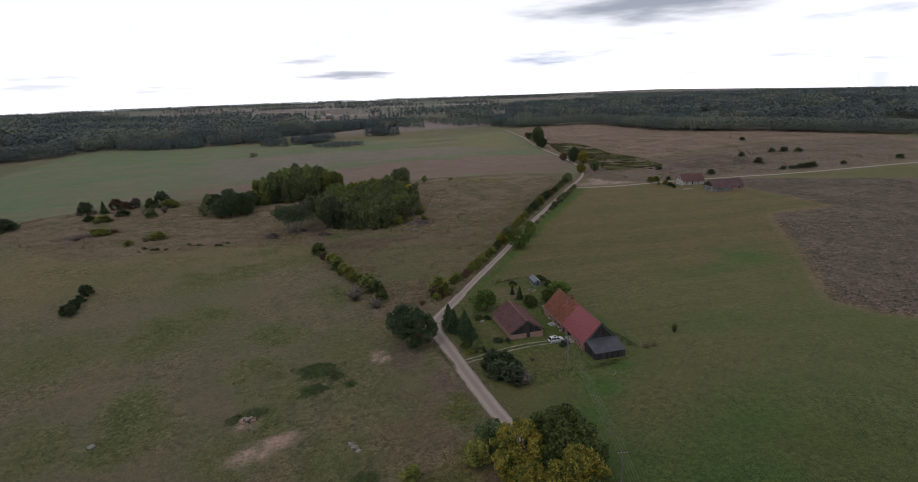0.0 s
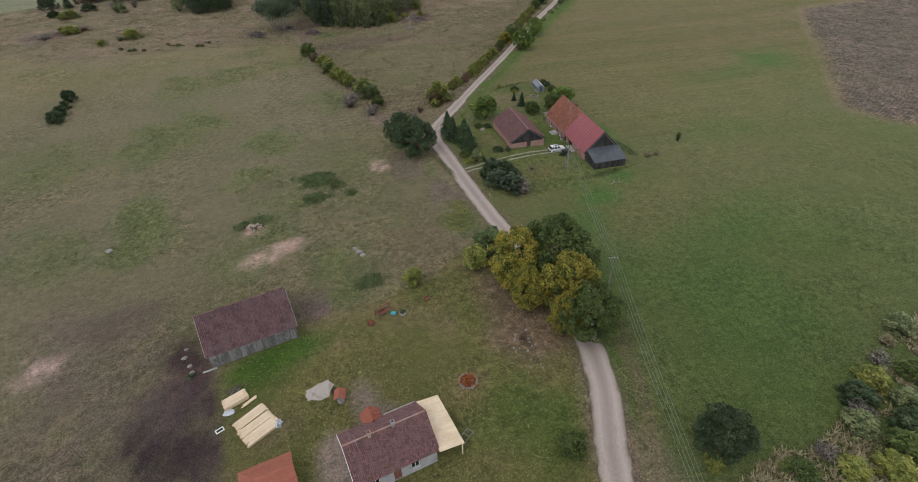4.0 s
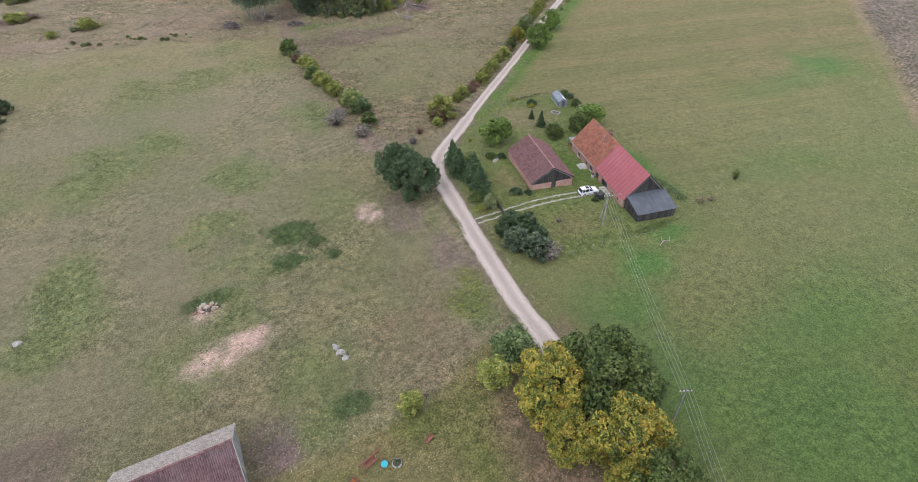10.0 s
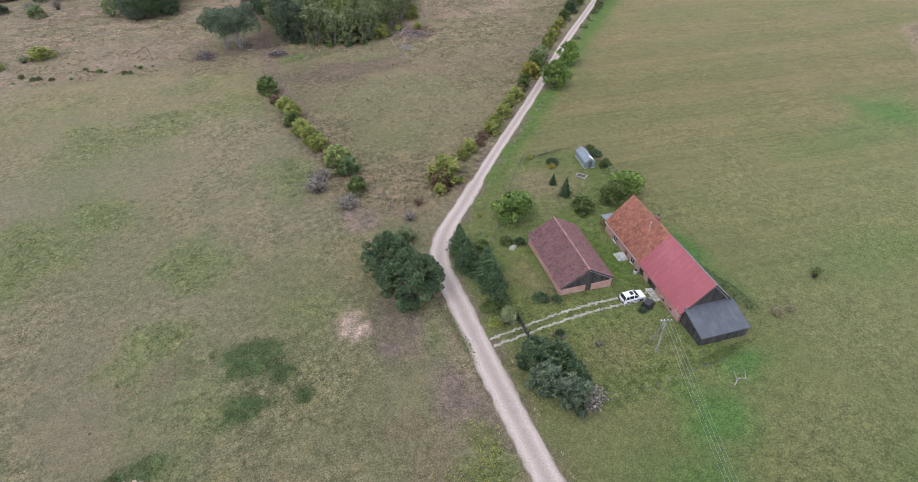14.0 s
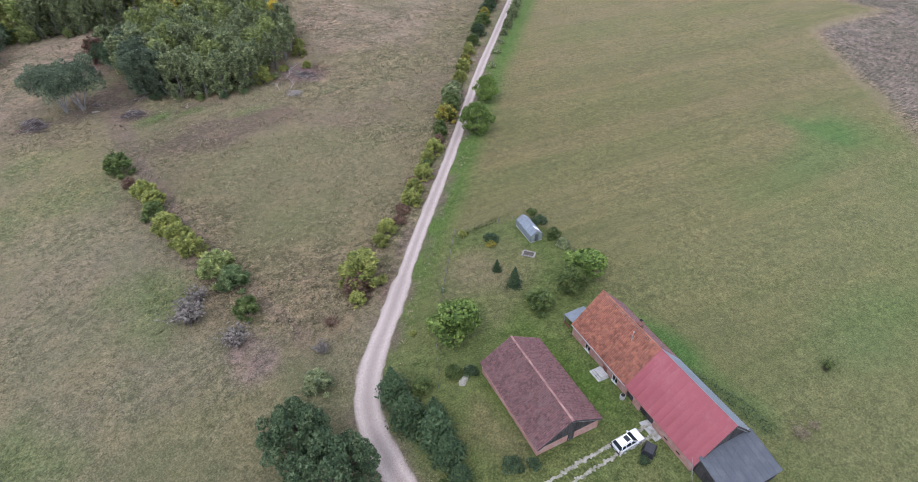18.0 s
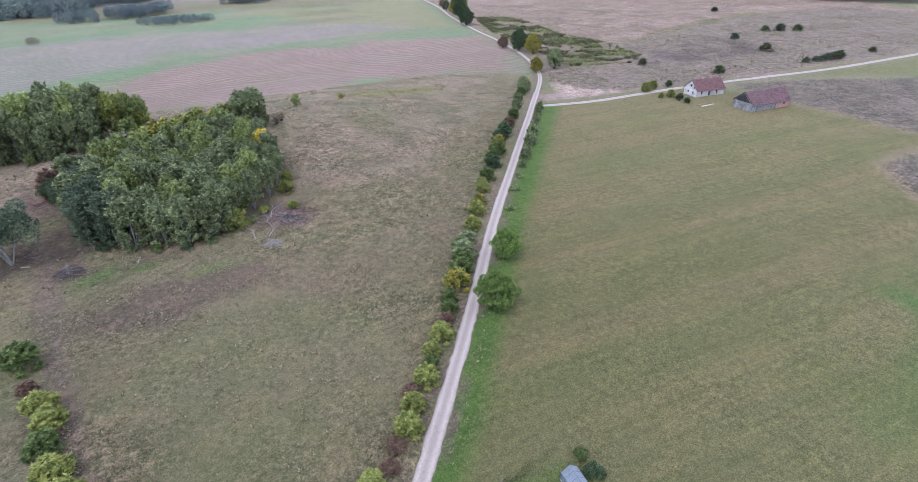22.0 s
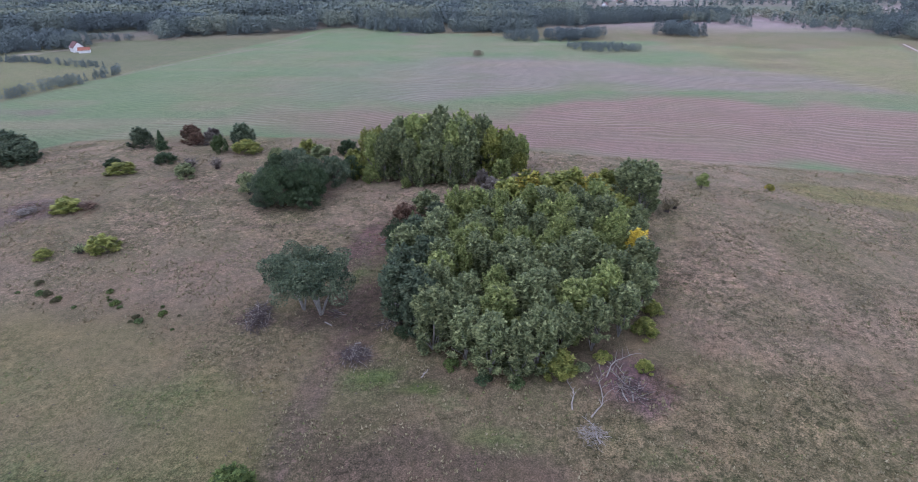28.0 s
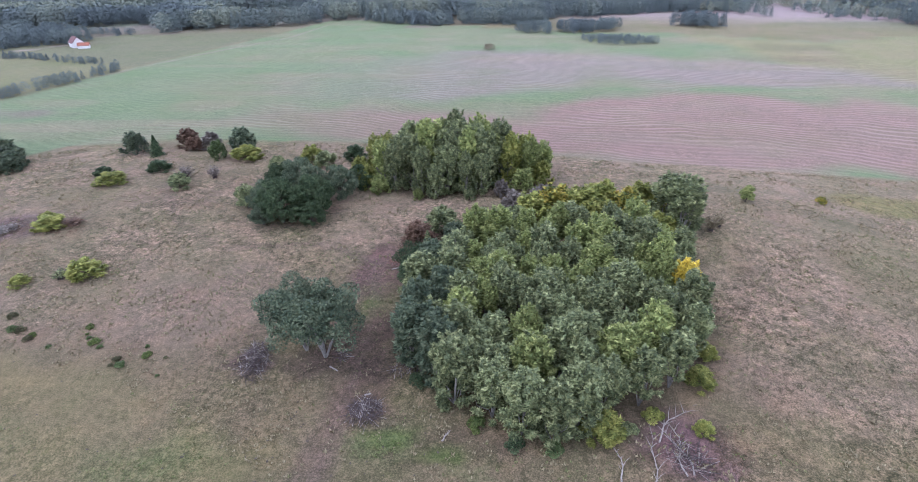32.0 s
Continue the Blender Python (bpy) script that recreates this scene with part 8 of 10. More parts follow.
def build_hip_shed():
    s = thing("outbuilding", -6.9, 44.8, gz(-7, 45), 0, "small outbuilding with a red tiled hipped roof", "shed")
    X, Y, ZE, ZR = 3.4, 3.0, 2.2, 4.1
    for ax, at in (("x", -Y + .3), ("x", Y - .3)):
        wall_run("wall", s, ax, at, -X + .3, X - .3, 2.25, .3, PLASTER, [(-.6, .5, 0, 1.95)] if at < 0 else ())
    for at in (-X + .45, X - .45):
        wall_run("wall", s, "y", at, -Y + .45, Y - .45, 2.25, .3, PLASTER)
    leaf_door(s, "x", -Y + .25, -.6, .5, 0, 1.95, -1, RED_WOOD, "brown door")
    r0, r1 = (-X + 2.0, 0, ZR), (X, 0, ZR)
    for pts in ([(-X, -Y, ZE), (X, -Y, ZE), r1, r0], [(X, Y, ZE), (-X, Y, ZE), r0, r1]):
        part("roof_slope", Shape().hull([(p[0], p[1], p[2] - .1) for p in pts], pts), RED_TILE, s, "red tile slope")
    part("roof_hip", Shape().hull([(-X, Y, ZE - .1), (-X, -Y, ZE - .1), (r0[0], 0, ZR - .1)], [(-X, Y, ZE), (-X, -Y, ZE), r0]), RED_TILE, s)
    gable("gable_wall", s, X - .45, -Y + .3, Y - .3, 2.25, 0, 3.95, .2, PLASTER)
    rows = Shape()
    n = 11
    for i in range(n):
        t0, t1 = i / n, (i + .35) / n
        for sg in (-1, 1):
            a, b = Vector((X, sg * Y * (1 - t0), ZE + (ZR - ZE) * t0 + .01)), Vector((-X + 2 * t0, sg * Y * (1 - t0), ZE + (ZR - ZE) * t0 + .01))
            c, d = Vector((X, sg * Y * (1 - t1), ZE + (ZR - ZE) * t1 + .01)), Vector((-X + 2 * t1, sg * Y * (1 - t1), ZE + (ZR - ZE) * t1 + .01))
            up = Vector((0, 0, .035))
            rows.hull([a, b, d, c], [a + up, b + up, d, c])
    part("tile_relief", rows, RED_TILE, s)
    return s


build_hip_shed()


def build_far_farm():
    h = thing("far_farmhouse", 290.0, 251.3, gz(290, 251), -17, "derelict white farmhouse with a brown roof", "farmhouse")
    L, W, ZE, ZR = 15.0, 3.8, 2.8, 6.8
    wall_run("wall", h, "x", -W, -L / 2, L / 2, 3, .4, PLASTER, [(-5, -4, .9, 2.2), (-1, 0, 0, 2.1), (3, 4, .9, 2.2)])
    wall_run("wall", h, "x", W, -L / 2, L / 2, 3, .4, PLASTER)
    for k in (-1, 1):
        wall_run("wall", h, "y", k * (L / 2 - .2), -W + .2, W - .2, 3, .4, PLASTER, [(-2, -1, .9, 2.1), (1, 2, .9, 2.1)])
        gable("gable_wall", h, k * (L / 2 - .2), -W, W, 3, 0, 6.7, .3, PLASTER)
        part("attic_window", Shape().box(k * (L / 2) - .02, k * (L / 2) + .02, -.5, .5, 3.8, 4.8), DARK, h)
        part("attic_window", Shape().box(k * (L / 2) - .02, k * (L / 2) + .02, -2.4, -1.8, 3.4, 4.0), DARK, h)
        pantiles("tile_slope", h, -L / 2 - .3, L / 2 + .3, 0, ZR, k * 4.8, ZE - .2, PANTILE, .5, .6, .05, 31, .1)
        deck("roof_deck", h, -L / 2 - .3, L / 2 + .3, 0, ZR, k * 4.8, ZE - .2, .12, GREY_BOARD)
    part("interior", Shape().box(-7, 7, -3.4, 3.4, -.3, 2.6), DARK, h)
    for x in (-2.5, 2.0):
        part("chimney", Shape().box(x, x + .6, -.3, .3, 6.2, 7.8), BRICK, h)
    b = thing("far_barn", 289.3, 224.8, gz(289, 225), -14, "old plank barn with a sagging brown tile roof", "barn")
    L, W, ZE, ZR = 21.0, 4.3, 3.2, 7.2
    wall_run("wall", b, "x", -W, -L / 2, 3, 3.4, .2, GREY_BOARD)
    wall_run("wall", b, "x", -W, 3, L / 2, 3.4, .3, BRICK, [(7, 8.2, 1.2, 2.2)])
    wall_run("wall", b, "x", W, -L / 2, L / 2, 3.4, .2, GREY_BOARD)
    boarding("board_cladding", b, "x", -W - .1, -L / 2, 3, -.1, 3.3, -1, GREY_BOARD, 41, .35)
    for k in (-1, 1):
        wall_run("wall", b, "y", k * (L / 2 - .1), -W + .1, W - .1, 3.4, .2, GREY_BOARD)
        gable("gable_wall", b, k * (L / 2 - .1), -W, W, 3.4, 0, 7.1, .2, BLACK_BOARD)
        board_gable("gable_cladding", b, k * (L / 2), -W, W, 3.3, 0, 7.2, BLACK_BOARD, k, .4)
        pantiles("tile_slope", b, -L / 2 - .3, L / 2 + .3, 0, ZR, k * 5.4, ZE - .3, PANTILE_GREY, .5, .6, .05, 32, .35)
        deck("roof_deck", b, -L / 2 - .3, L / 2 + .3, 0, ZR - .4, k * 5.4, ZE - .6, .1, GREY_BOARD)
    part("interior", Shape().box(-10, 10, -3.9, 3.9, -.3, 3.0), DARK, b)
    w = thing("distant_house", -293.0, 621.0, gz(-293, 621), -38, "distant white house with a dark red roof", "house")
    wall_run("wall", w, "x", -4, -6, 6, 4, .4, WHITE_PAINT, [(-3, -2, 1, 2.4), (2, 3, 1, 2.4)])
    wall_run("wall", w, "x", 4, -6, 6, 4, .4, WHITE_PAINT)
    for k in (-1, 1):
        wall_run("wall", w, "y", k * 5.8, -3.8, 3.8, 4, .4, WHITE_PAINT, [(-1, 1, 1, 2.4)])
        gable("gable_wall", w, k * 5.8, -4, 4, 4, 0, 8, .3, WHITE_PAINT)
        deck("roof_slope", w, -6.4, 6.4, 0, 8.4, k * 4.8, 3.6, .2, PANTILE)
    part("interior", Shape().box(-5.4, 5.4, -3.5, 3.5, -.3, 3.6), DARK, w)
    a = thing("distant_annex", -282.0, 615.0, gz(-282, 615), 30, "low red-roofed annex of the distant house", "house")
    part("wall", Shape().box(-4, 4, -3, 3, -.3, 2.6), WHITE_PAINT, a)
    for k in (-1, 1):
        deck("roof_slope", a, -4.4, 4.4, 0, 4.6, k * 3.6, 2.4, .15, ORANGE_TILE)


build_far_farm()


# ---- farm things ----
def drape_bar(shape, line, width, lift, rng, ragged=0.08, step=0.7):
    """A narrow slab strip that follows the ground."""
    pts = smooth_line(line, step)
    for (ax, ay), (bx, by) in zip(pts, pts[1:]):
        d = Vector((bx - ax, by - ay)).normalized()
        w = width * rng.uniform(0.85, 1.1)
        n = Vector((-d.y, d.x)) * w / 2
        j = rng.uniform(-ragged, ragged)
        q = [(ax + n.x + d.x * .04, ay + n.y + j), (ax - n.x + d.x * .04, ay - n.y + j), (bx - n.x - d.x * .02, by - n.y + j), (bx + n.x - d.x * .02, by + n.y + j)]
        shape.hull([(x, y, gz(x, y) - .1) for x, y in q], [(x, y, gz(x, y) + lift) for x, y in q])
    return shape


drive = tagged(new("drive_track"), "two pale stone wheel tracks of the farm drive", "drive", kind="structure")
rng4 = random.Random(44)
for off in (-0.75, 0.75):
    pts = smooth_line(FARM_DRIVE, 0.9)
    for (ax, ay), (bx, by) in zip(pts, pts[1:]):
        d = Vector((bx - ax, by - ay)).normalized()
        s = Shape()
        for k in range(3):
            c = Vector((ax, ay)).lerp(Vector((bx, by)), (k + .5) / 3) + Vector((-d.y, d.x)) * (off + rng4.uniform(-.16, .16))
            s.lump((c.x, c.y, gz(c.x, c.y) + .05), (rng4.uniform(.18, .3), rng4.uniform(.2, .32), .09), rng4, 7, .2)
        part("stone_slab", s, TRACK, drive)

fence_rng = random.Random(12)


def fence(name, line, label, gap=2.6, tall=1.25, mesh=True):
    f = thing(name, line[0][0], line[0][1], gz(*line[0]), 0, label, "fence")
    ox, oy, oz = line[0][0], line[0][1], gz(*line[0])
    posts = []
    for (ax, ay), (bx, by) in zip(line, line[1:]):
        n = max(1, round(math.hypot(bx - ax, by - ay) / gap))
        posts += [(ax + (bx - ax) * k / n, ay + (by - ay) * k / n) for k in range(n)]
    posts.append(line[-1])
    tops = []
    for x, y in posts:
        z = gz(x, y)
        lean = (fence_rng.uniform(-.05, .05), fence_rng.uniform(-.05, .05))
        part("post", Shape().tube([(x - ox, y - oy, z - oz - .3), (x - ox + lean[0], y - oy + lean[1], z - oz + tall)], [.06, .05], 6), GREY_BOARD, f)
        tops.append(Vector((x - ox, y - oy, z - oz)))
    for hgt in ((.15, .5, .85, 1.15) if mesh else (.5, 1.0)):
        s = Shape()
        for a, b in zip(tops, tops[1:]):
            s.tube([a + Vector((0, 0, hgt)), b + Vector((0, 0, hgt))], [.008, .008], 4)
        part("wire", s, BARK, f)
    return f


fence("garden_fence", [(63.2, 128.4), (68.5, 136.4), (73.6, 142.4), (80.5, 150), (86.6, 156.2)], "wire fence with grey posts along the garden")
fence("garden_fence", [(86.6, 156.2), (93, 154.5), (98.4, 152.6)], "wire fence with grey posts behind the garden")
fence("garden_fence", [(101.0, 145.0), (101.6, 140), (99.5, 135.0)], "wire fence with grey posts behind the garden")
fence("yard_fence", [(81.5, 90.3), (74, 90.8), (66, 91.4), (60.4, 92.0)], "wire fence with thin posts along the field", 2.2, 1.1)
gate = thing("drive_gate", 58.0, 108.95, gz(58, 109), 0, "dark plank gate closed across the farm drive", "gate")
for a, b in (((.3, 1.9), (.05, .06)), ((.0, -.06), (-.2, -1.9))):
    s = Shape()
    for i in range(8):
        q = Vector((*a, 0)).lerp(Vector((*b, 0)), i / 7)
        s.box(q.x - .03, q.x + .03, q.y - .1, q.y + .1, .06, 1.2)
    s.beam((*a, .35), (*b, .35), .05, .1).beam((*a, .95), (*b, .95), .05, .1)
    part("gate_leaf", s, BLACK_BOARD, gate)
for x, y in ((.32, 2.02), (-.22, -2.02)):
    part("gate_post", Shape().box(x - .08, x + .08, y - .08, y + .08, -.3, 1.5), BLACK_BOARD, gate)


def greenhouse():
    g = thing("greenhouse", 98.4, 147.6, gz(98, 148), -14, "small glazed greenhouse with a pale grey roof", "greenhouse")
    X, Y, ZE, ZR = 1.25, 3.0, 1.6, 2.5
    part("base", Shape().box(-X, X, -Y, Y, -.2, .25), CONCRETE, g)
    fr = Shape()
    for k in range(7):
        y = -Y + 2 * Y * k / 6
        for sx in (-1, 1):
            fr.box(sx * X - .03, sx * X + .03, y - .03, y + .03, .25, ZE)
            fr.beam((sx * X, y, ZE), (0, y, ZR), .05)
    for sx in (-1, 1):
        fr.beam((sx * X, -Y, ZE), (sx * X, Y, ZE), .06)
    fr.beam((0, -Y, ZR), (0, Y, ZR), .06)
    part("frame", fr, GREY_METAL, g, "grey metal frame")
    for k in range(6):
        y0, y1 = -Y + 2 * Y * k / 6 + .04, -Y + 2 * Y * (k + 1) / 6 - .04
        for sx in (-1, 1):
            part("roof_pane", Shape().hull([(sx * X, y0, ZE + .02), (sx * X, y1, ZE + .02), (0, y1, ZR + .02), (0, y0, ZR + .02)], [(sx * X, y0, ZE + .04), (sx * X, y1, ZE + .04), (0, y1, ZR + .04), (0, y0, ZR + .04)]), BLUE_METAL if (k, sx) != (1, 1) else WHITE_PAINT, g, "blue-grey roof pane")
            part("side_pane", Shape().box(sx * X - .01, sx * X + .01, y0, y1, .27, ZE - .04), CLEAR, g)
    for sy in (-1, 1):
        part("end_pane", Shape().hull([(-X + .04, sy * Y - .01, .27), (X - .04, sy * Y - .01, .27), (X - .04, sy * Y - .01, ZE), (0, sy * Y - .01, ZR - .05), (-X + .04, sy * Y - .01, ZE)], [(-X + .04, sy * Y + .01, .27), (X - .04, sy * Y + .01, .27), (X - .04, sy * Y + .01, ZE), (0, sy * Y + .01, ZR - .05), (-X + .04, sy * Y + .01, ZE)]), CLEAR, g)
    part("door", Shape().box(-.4, .4, -Y - .05, -Y - .02, .2, 1.9), GREY_METAL, g)


greenhouse()


def car():
    """White estate car; local x forward."""
    c = thing("car", 77.9, 106.3, gz(77.9, 106.3), -8, "white five-door estate car parked on the drive", "car")
    H = .86
    prof = [(-2.1, .35), (-2.12, .75), (-2.08, .98), (-1.9, 1.02), (.75, 1.02), (1.1, 1.0), (1.95, .86), (2.12, .68), (2.12, .38), (1.9, .28), (-1.9, .28)]
    b = Shape().hull([(x, -H, z) for x, z in prof], [(x, H, z) for x, z in prof])
    part("body", b, CAR_WHITE, c, "white painted body")
    low, top = [(-2.0, -.80, 1.0), (.95, -.80, 1.0), (.95, .80, 1.0), (-2.0, .80, 1.0)], [(-1.72, -.62, 1.56), (.05, -.62, 1.58), (.05, .62, 1.58), (-1.72, .62, 1.56)]
    part("cabin", Shape().hull(low, top), GLASS, c, "dark glazed cabin")
    part("roof", Shape().bevel_box(-1.8, .1, -.66, .66, 1.54, 1.64, .05), CAR_WHITE, c)
    part("sunroof", Shape().box(-.75, -.1, -.4, .4, 1.64, 1.65), GLASS, c)
    for sy in (-1, 1):
        for x0, x1 in ((-1.05, -1.12), (-.15, -.22), (-1.9, -1.68)):
            part("pillar", Shape().beam((x0, sy * .815, 1.0), (x1, sy * .635, 1.56), .09, .04), CAR_WHITE, c)
        part("front_pillar", Shape().beam((.95, sy * .8, 1.0), (.06, sy * .63, 1.57), .07, .06), CAR_WHITE, c)
        part("roof_rail", Shape().tube([(-1.65, sy * .58, 1.69), (-.05, sy * .58, 1.69)], [.02, .02], 6), RUBBER, c)
        part("mirror", Shape().bevel_box(.55, .75, sy * .95 - .1, sy * .95 + .1, .98, 1.12, .03), CAR_WHITE, c)
        part("headlight", Shape().bevel_box(1.95, 2.14, sy * .62 - .18, sy * .62 + .18, .62, .78, .03), STEEL, c)
        part("tail_light", Shape().bevel_box(-2.14, -2.05, sy * .74 - .09, sy * .74 + .09, .62, .98, .02), RED_METAL, c)
        part("side_trim", Shape().box(-1.2, 1.2, sy * H - .02, sy * H + .02, .5, .58), RUBBER, c)
        for x in (-1.3, 1.3):
            w = part("wheel", Shape().tube([(x, sy * .68, .31), (x, sy * .89, .31)], [.31, .31], 16), RUBBER, c, "black tyre")
            part("rim", Shape().tube([(x, sy * .86, .31), (x, sy * .90, .31)], [.2, .18], 12), STEEL, w)
    for x0, x1, z in ((2.06, 2.2, .42), (-2.2, -2.08, .42)):
        part("bumper", Shape().bevel_box(x0, x1, -.84, .84, z - .12, z + .1, .03), RUBBER, c)
    part("plate", Shape().box(-2.215, -2.2, -.26, .26, .44, .54), WHITE_PAINT, c)
    part("tailgate_window", Shape().hull([(-2.03, -.66, 1.04), (-2.03, .66, 1.04), (-1.78, .54, 1.5), (-1.78, -.54, 1.5)], [(-2.05, -.66, 1.04), (-2.05, .66, 1.04), (-1.8, .54, 1.5), (-1.8, -.54, 1.5)]), GLASS, c)


car()
tp = thing("covered_trailer", 79.2, 103.9, gz(79, 104), 20, "small trailer under a black tarpaulin", "trailer")
part("tarpaulin", Shape().hull([(-1.0, -.8, .35), (1.0, -.8, .35), (1.0, .8, .35), (-1.0, .8, .35)], [(-.8, -.55, 1.25), (.75, -.6, 1.15), (.7, .6, 1.2), (-.85, .55, 1.3)]), BLACK_TARP, tp)
part("chassis", Shape().box(-.95, .95, -.7, .7, .25, .36), STEEL, tp)
for sy in (-1, 1):
    part("wheel", Shape().tube([(0, sy * .72, .28), (0, sy * .88, .28)], [.28, .28], 12), RUBBER, tp)
plant("bush", 77.6, 103.4, 1.2, "dark", "low round bush beside the trailer", "bush", "bush")
st = thing("entrance_steps", 83.55, 116.0, gz(83.5, 116) + .12, 259.3, "pale concrete entrance steps of the farmhouse", "steps")
for k in range(3):
    part("step", Shape().bevel_box(-1.1 + k * .12, 1.1 - k * .12, -.35 - .75 + k * .3, .75, -.2 + k * .17, .0 + k * .17, .02), CONCRETE, st)
rp = Shape().hull([(81.2, 104.3, -4.0), (82.6, 104.1, -4.0), (83.0, 107.0, -4.0), (81.7, 107.4, -4.0)], [(81.2, 104.3, gz(81, 104) + .06), (82.6, 104.1, gz(82, 104) + .12), (83.0, 107.0, gz(83, 107) + .12), (81.7, 107.4, gz(81, 107) + .06)])
single("concrete_apron", rp, CONCRETE, "broken concrete apron before the barn door", "apron")
dr = thing("water_butt", 82.9, 111.3, gz(82.9, 111.3), 0, "round dark water butt against the farmhouse wall", "water butt")
part("barrel", Shape().tube([(0, 0, -.2), (0, 0, .35), (0, 0, .8)], [.34, .42, .36], 14), CONCRETE, dr)
part("water", Shape().tube([(0, 0, .8), (0, 0, .815)], [.3, .3], 14), DARK, dr)
fb = thing("garden_bed", 94.0, 142.8, gz(94, 143), -55, "raised garden bed edged with pale stones", "garden bed")
for i in range(22):
    a = i / 22 * 4
    p = [(-1.1 + 2.2 * (a % 1), -.7), (1.1, -.7 + 1.4 * (a % 1)), (1.1 - 2.2 * (a % 1), .7), (-1.1, .7 - 1.4 * (a % 1))][int(a)]
    part("stone", Shape().lump((p[0], p[1], .12), (.19, .17, .17), rng4, 7), STONE, fb)
part("soil", Shape().bevel_box(-1.0, 1.0, -.6, .6, -.1, .16, .04), BARK, fb, "dark soil")
sb = thing("sand_heap", 66.6, 126.9, gz(66.6, 127), 20, "small heap of pale sand beside the barn", "sand heap")
part("heap", Shape().lump((0, 0, .05), (1.0, .65, .35), rng4, 12, .15), TRACK, sb)
for x, y, s in ((62.8, 104.4, .5), (61.6, 105.4, .35)):
    single("boulder", Shape().lump((x, y, gz(x, y) + .15), (s, s * .8, s * .7), rng4), BARK, "dark boulder in the grass", "rock")
single("pale_branches", Shape().tube([(80.0, 86.2, gz(80, 86) + .1), (81.4, 86.8, gz(81, 87) + .25), (82.8, 86.2, gz(83, 86) + .12)], [.1, .08, .04], 6).tube([(81, 86.6, gz(81, 86) + .15), (81.8, 88, gz(82, 88) + .3)], [.07, .03], 5).tube([(82.4, 86.4, gz(82, 86) + .15), (83.4, 87.4, gz(83, 87) + .3)], [.07, .03], 5), DEADWOOD, "pale cut branches lying in the grass", "branches")

# ---- power line ----
POLES = [(74.0, 96.0, 7.6), (55.2, 56.3, 7.6), (37.0, 18.0, 7.6), (18.5, -22, 7.6)]
heads = []
for i, (x, y, h) in enumerate(POLES):
    z = gz(x, y)
    p = thing("power_pole", x, y, z, 66, "grey wooden power pole with a cross-arm" + (" and a strut" if i == 0 else ""), "power pole", "power line")
    part("pole", Shape().tube([(0, 0, -.5), (0, 0, h)], [.15, .10], 8), GREY_BOARD, p)
    if i == 0:
        part("strut", Shape().tube([(1.9, 0.3, -.3), (.1, 0, h - .5)], [.13, .09], 8), GREY_BOARD, p)
    part("crossarm", Shape().box(-.06, .06, -.85, .85, h - .5, h - .38), GREY_BOARD, p)
    for k in (-.75, -.25, .25, .75):
        part("insulator", Shape().tube([(0, k, h - .38), (0, k, h - .26), (0, k, h - .2)], [.05, .06, .03], 8), WHITE_PAINT, p)
    m = pose(x, y, z, 0, 0, 66)
    heads.append([m @ Vector((0, k, h - .2)) for k in (-.75, -.25, .25, .75)])
for a, b in zip(heads, heads[1:]):
    for p, q in zip(a, b):
        pts = [p.lerp(q, t / 14) - Vector((0, 0, .7 * math.sin(math.pi * t / 14))) for t in range(15)]
        single("power_cable", Shape().tube(pts, [.011] * 15, 4), STEEL, "thin grey overhead power cable", "cable", "overhead cables")
for k, wall_z in zip(range(2), (0.6, 0.9)):
    q = Vector((80.9, 99.5, wall_z))
    p = heads[0][k + 1]
    single("power_cable", Shape().tube([p, p.lerp(q, .5) - Vector((0, 0, .2)), q], [.014] * 3, 4), STEEL, "thin service cable to the farmhouse", "cable", "overhead cables")


# ---- the cottage yard ----
def lumber(x, y, rz, length, width, layers, seed, label):
    rng = random.Random(seed)
    t = thing("lumber_stack", x, y, gz(x, y), rz, label, "lumber", "lumber stacks")
    for k in (-.35, .35):
        part("bearer", Shape().box(length * k - .06, length * k + .06, -width / 2, width / 2, -.05, .12), GREY_BOARD, t)
    for l in range(layers):
        n = round(width / .22)
        for i in range(n):
            a, e0, e1 = -width / 2 + i * width / n, rng.uniform(-.38, .25), rng.uniform(-.25, .38)
            z = .12 + l * .075
            part("board", Shape().box(-length / 2 + e0, length / 2 + e1, a + .008, a + width / n - .008, z, z + .06 + rng.uniform(0, .01)), FRESH_WOOD, t)
    return t


lumber(-9.4, 61.3, 14, 3.0, 1.7, 9, 1, "tall stack of fresh sawn pine boards")
lumber(-7.8, 57.2, 24, 4.3, 1.55, 6, 2, "long stack of fresh sawn pine boards")
lumber(-7.3, 55.5, 22, 4.5, 1.35, 7, 3, "wide stack of fresh sawn pine boards")
lumber(-6.7, 54.0, 22, 4.6, 1.75, 6, 4, "low stack of fresh sawn pine boards")
lumber(-7.6, 60.2, 24, 2.0, .5, 2, 5, "a few offcut pine boards on the grass")


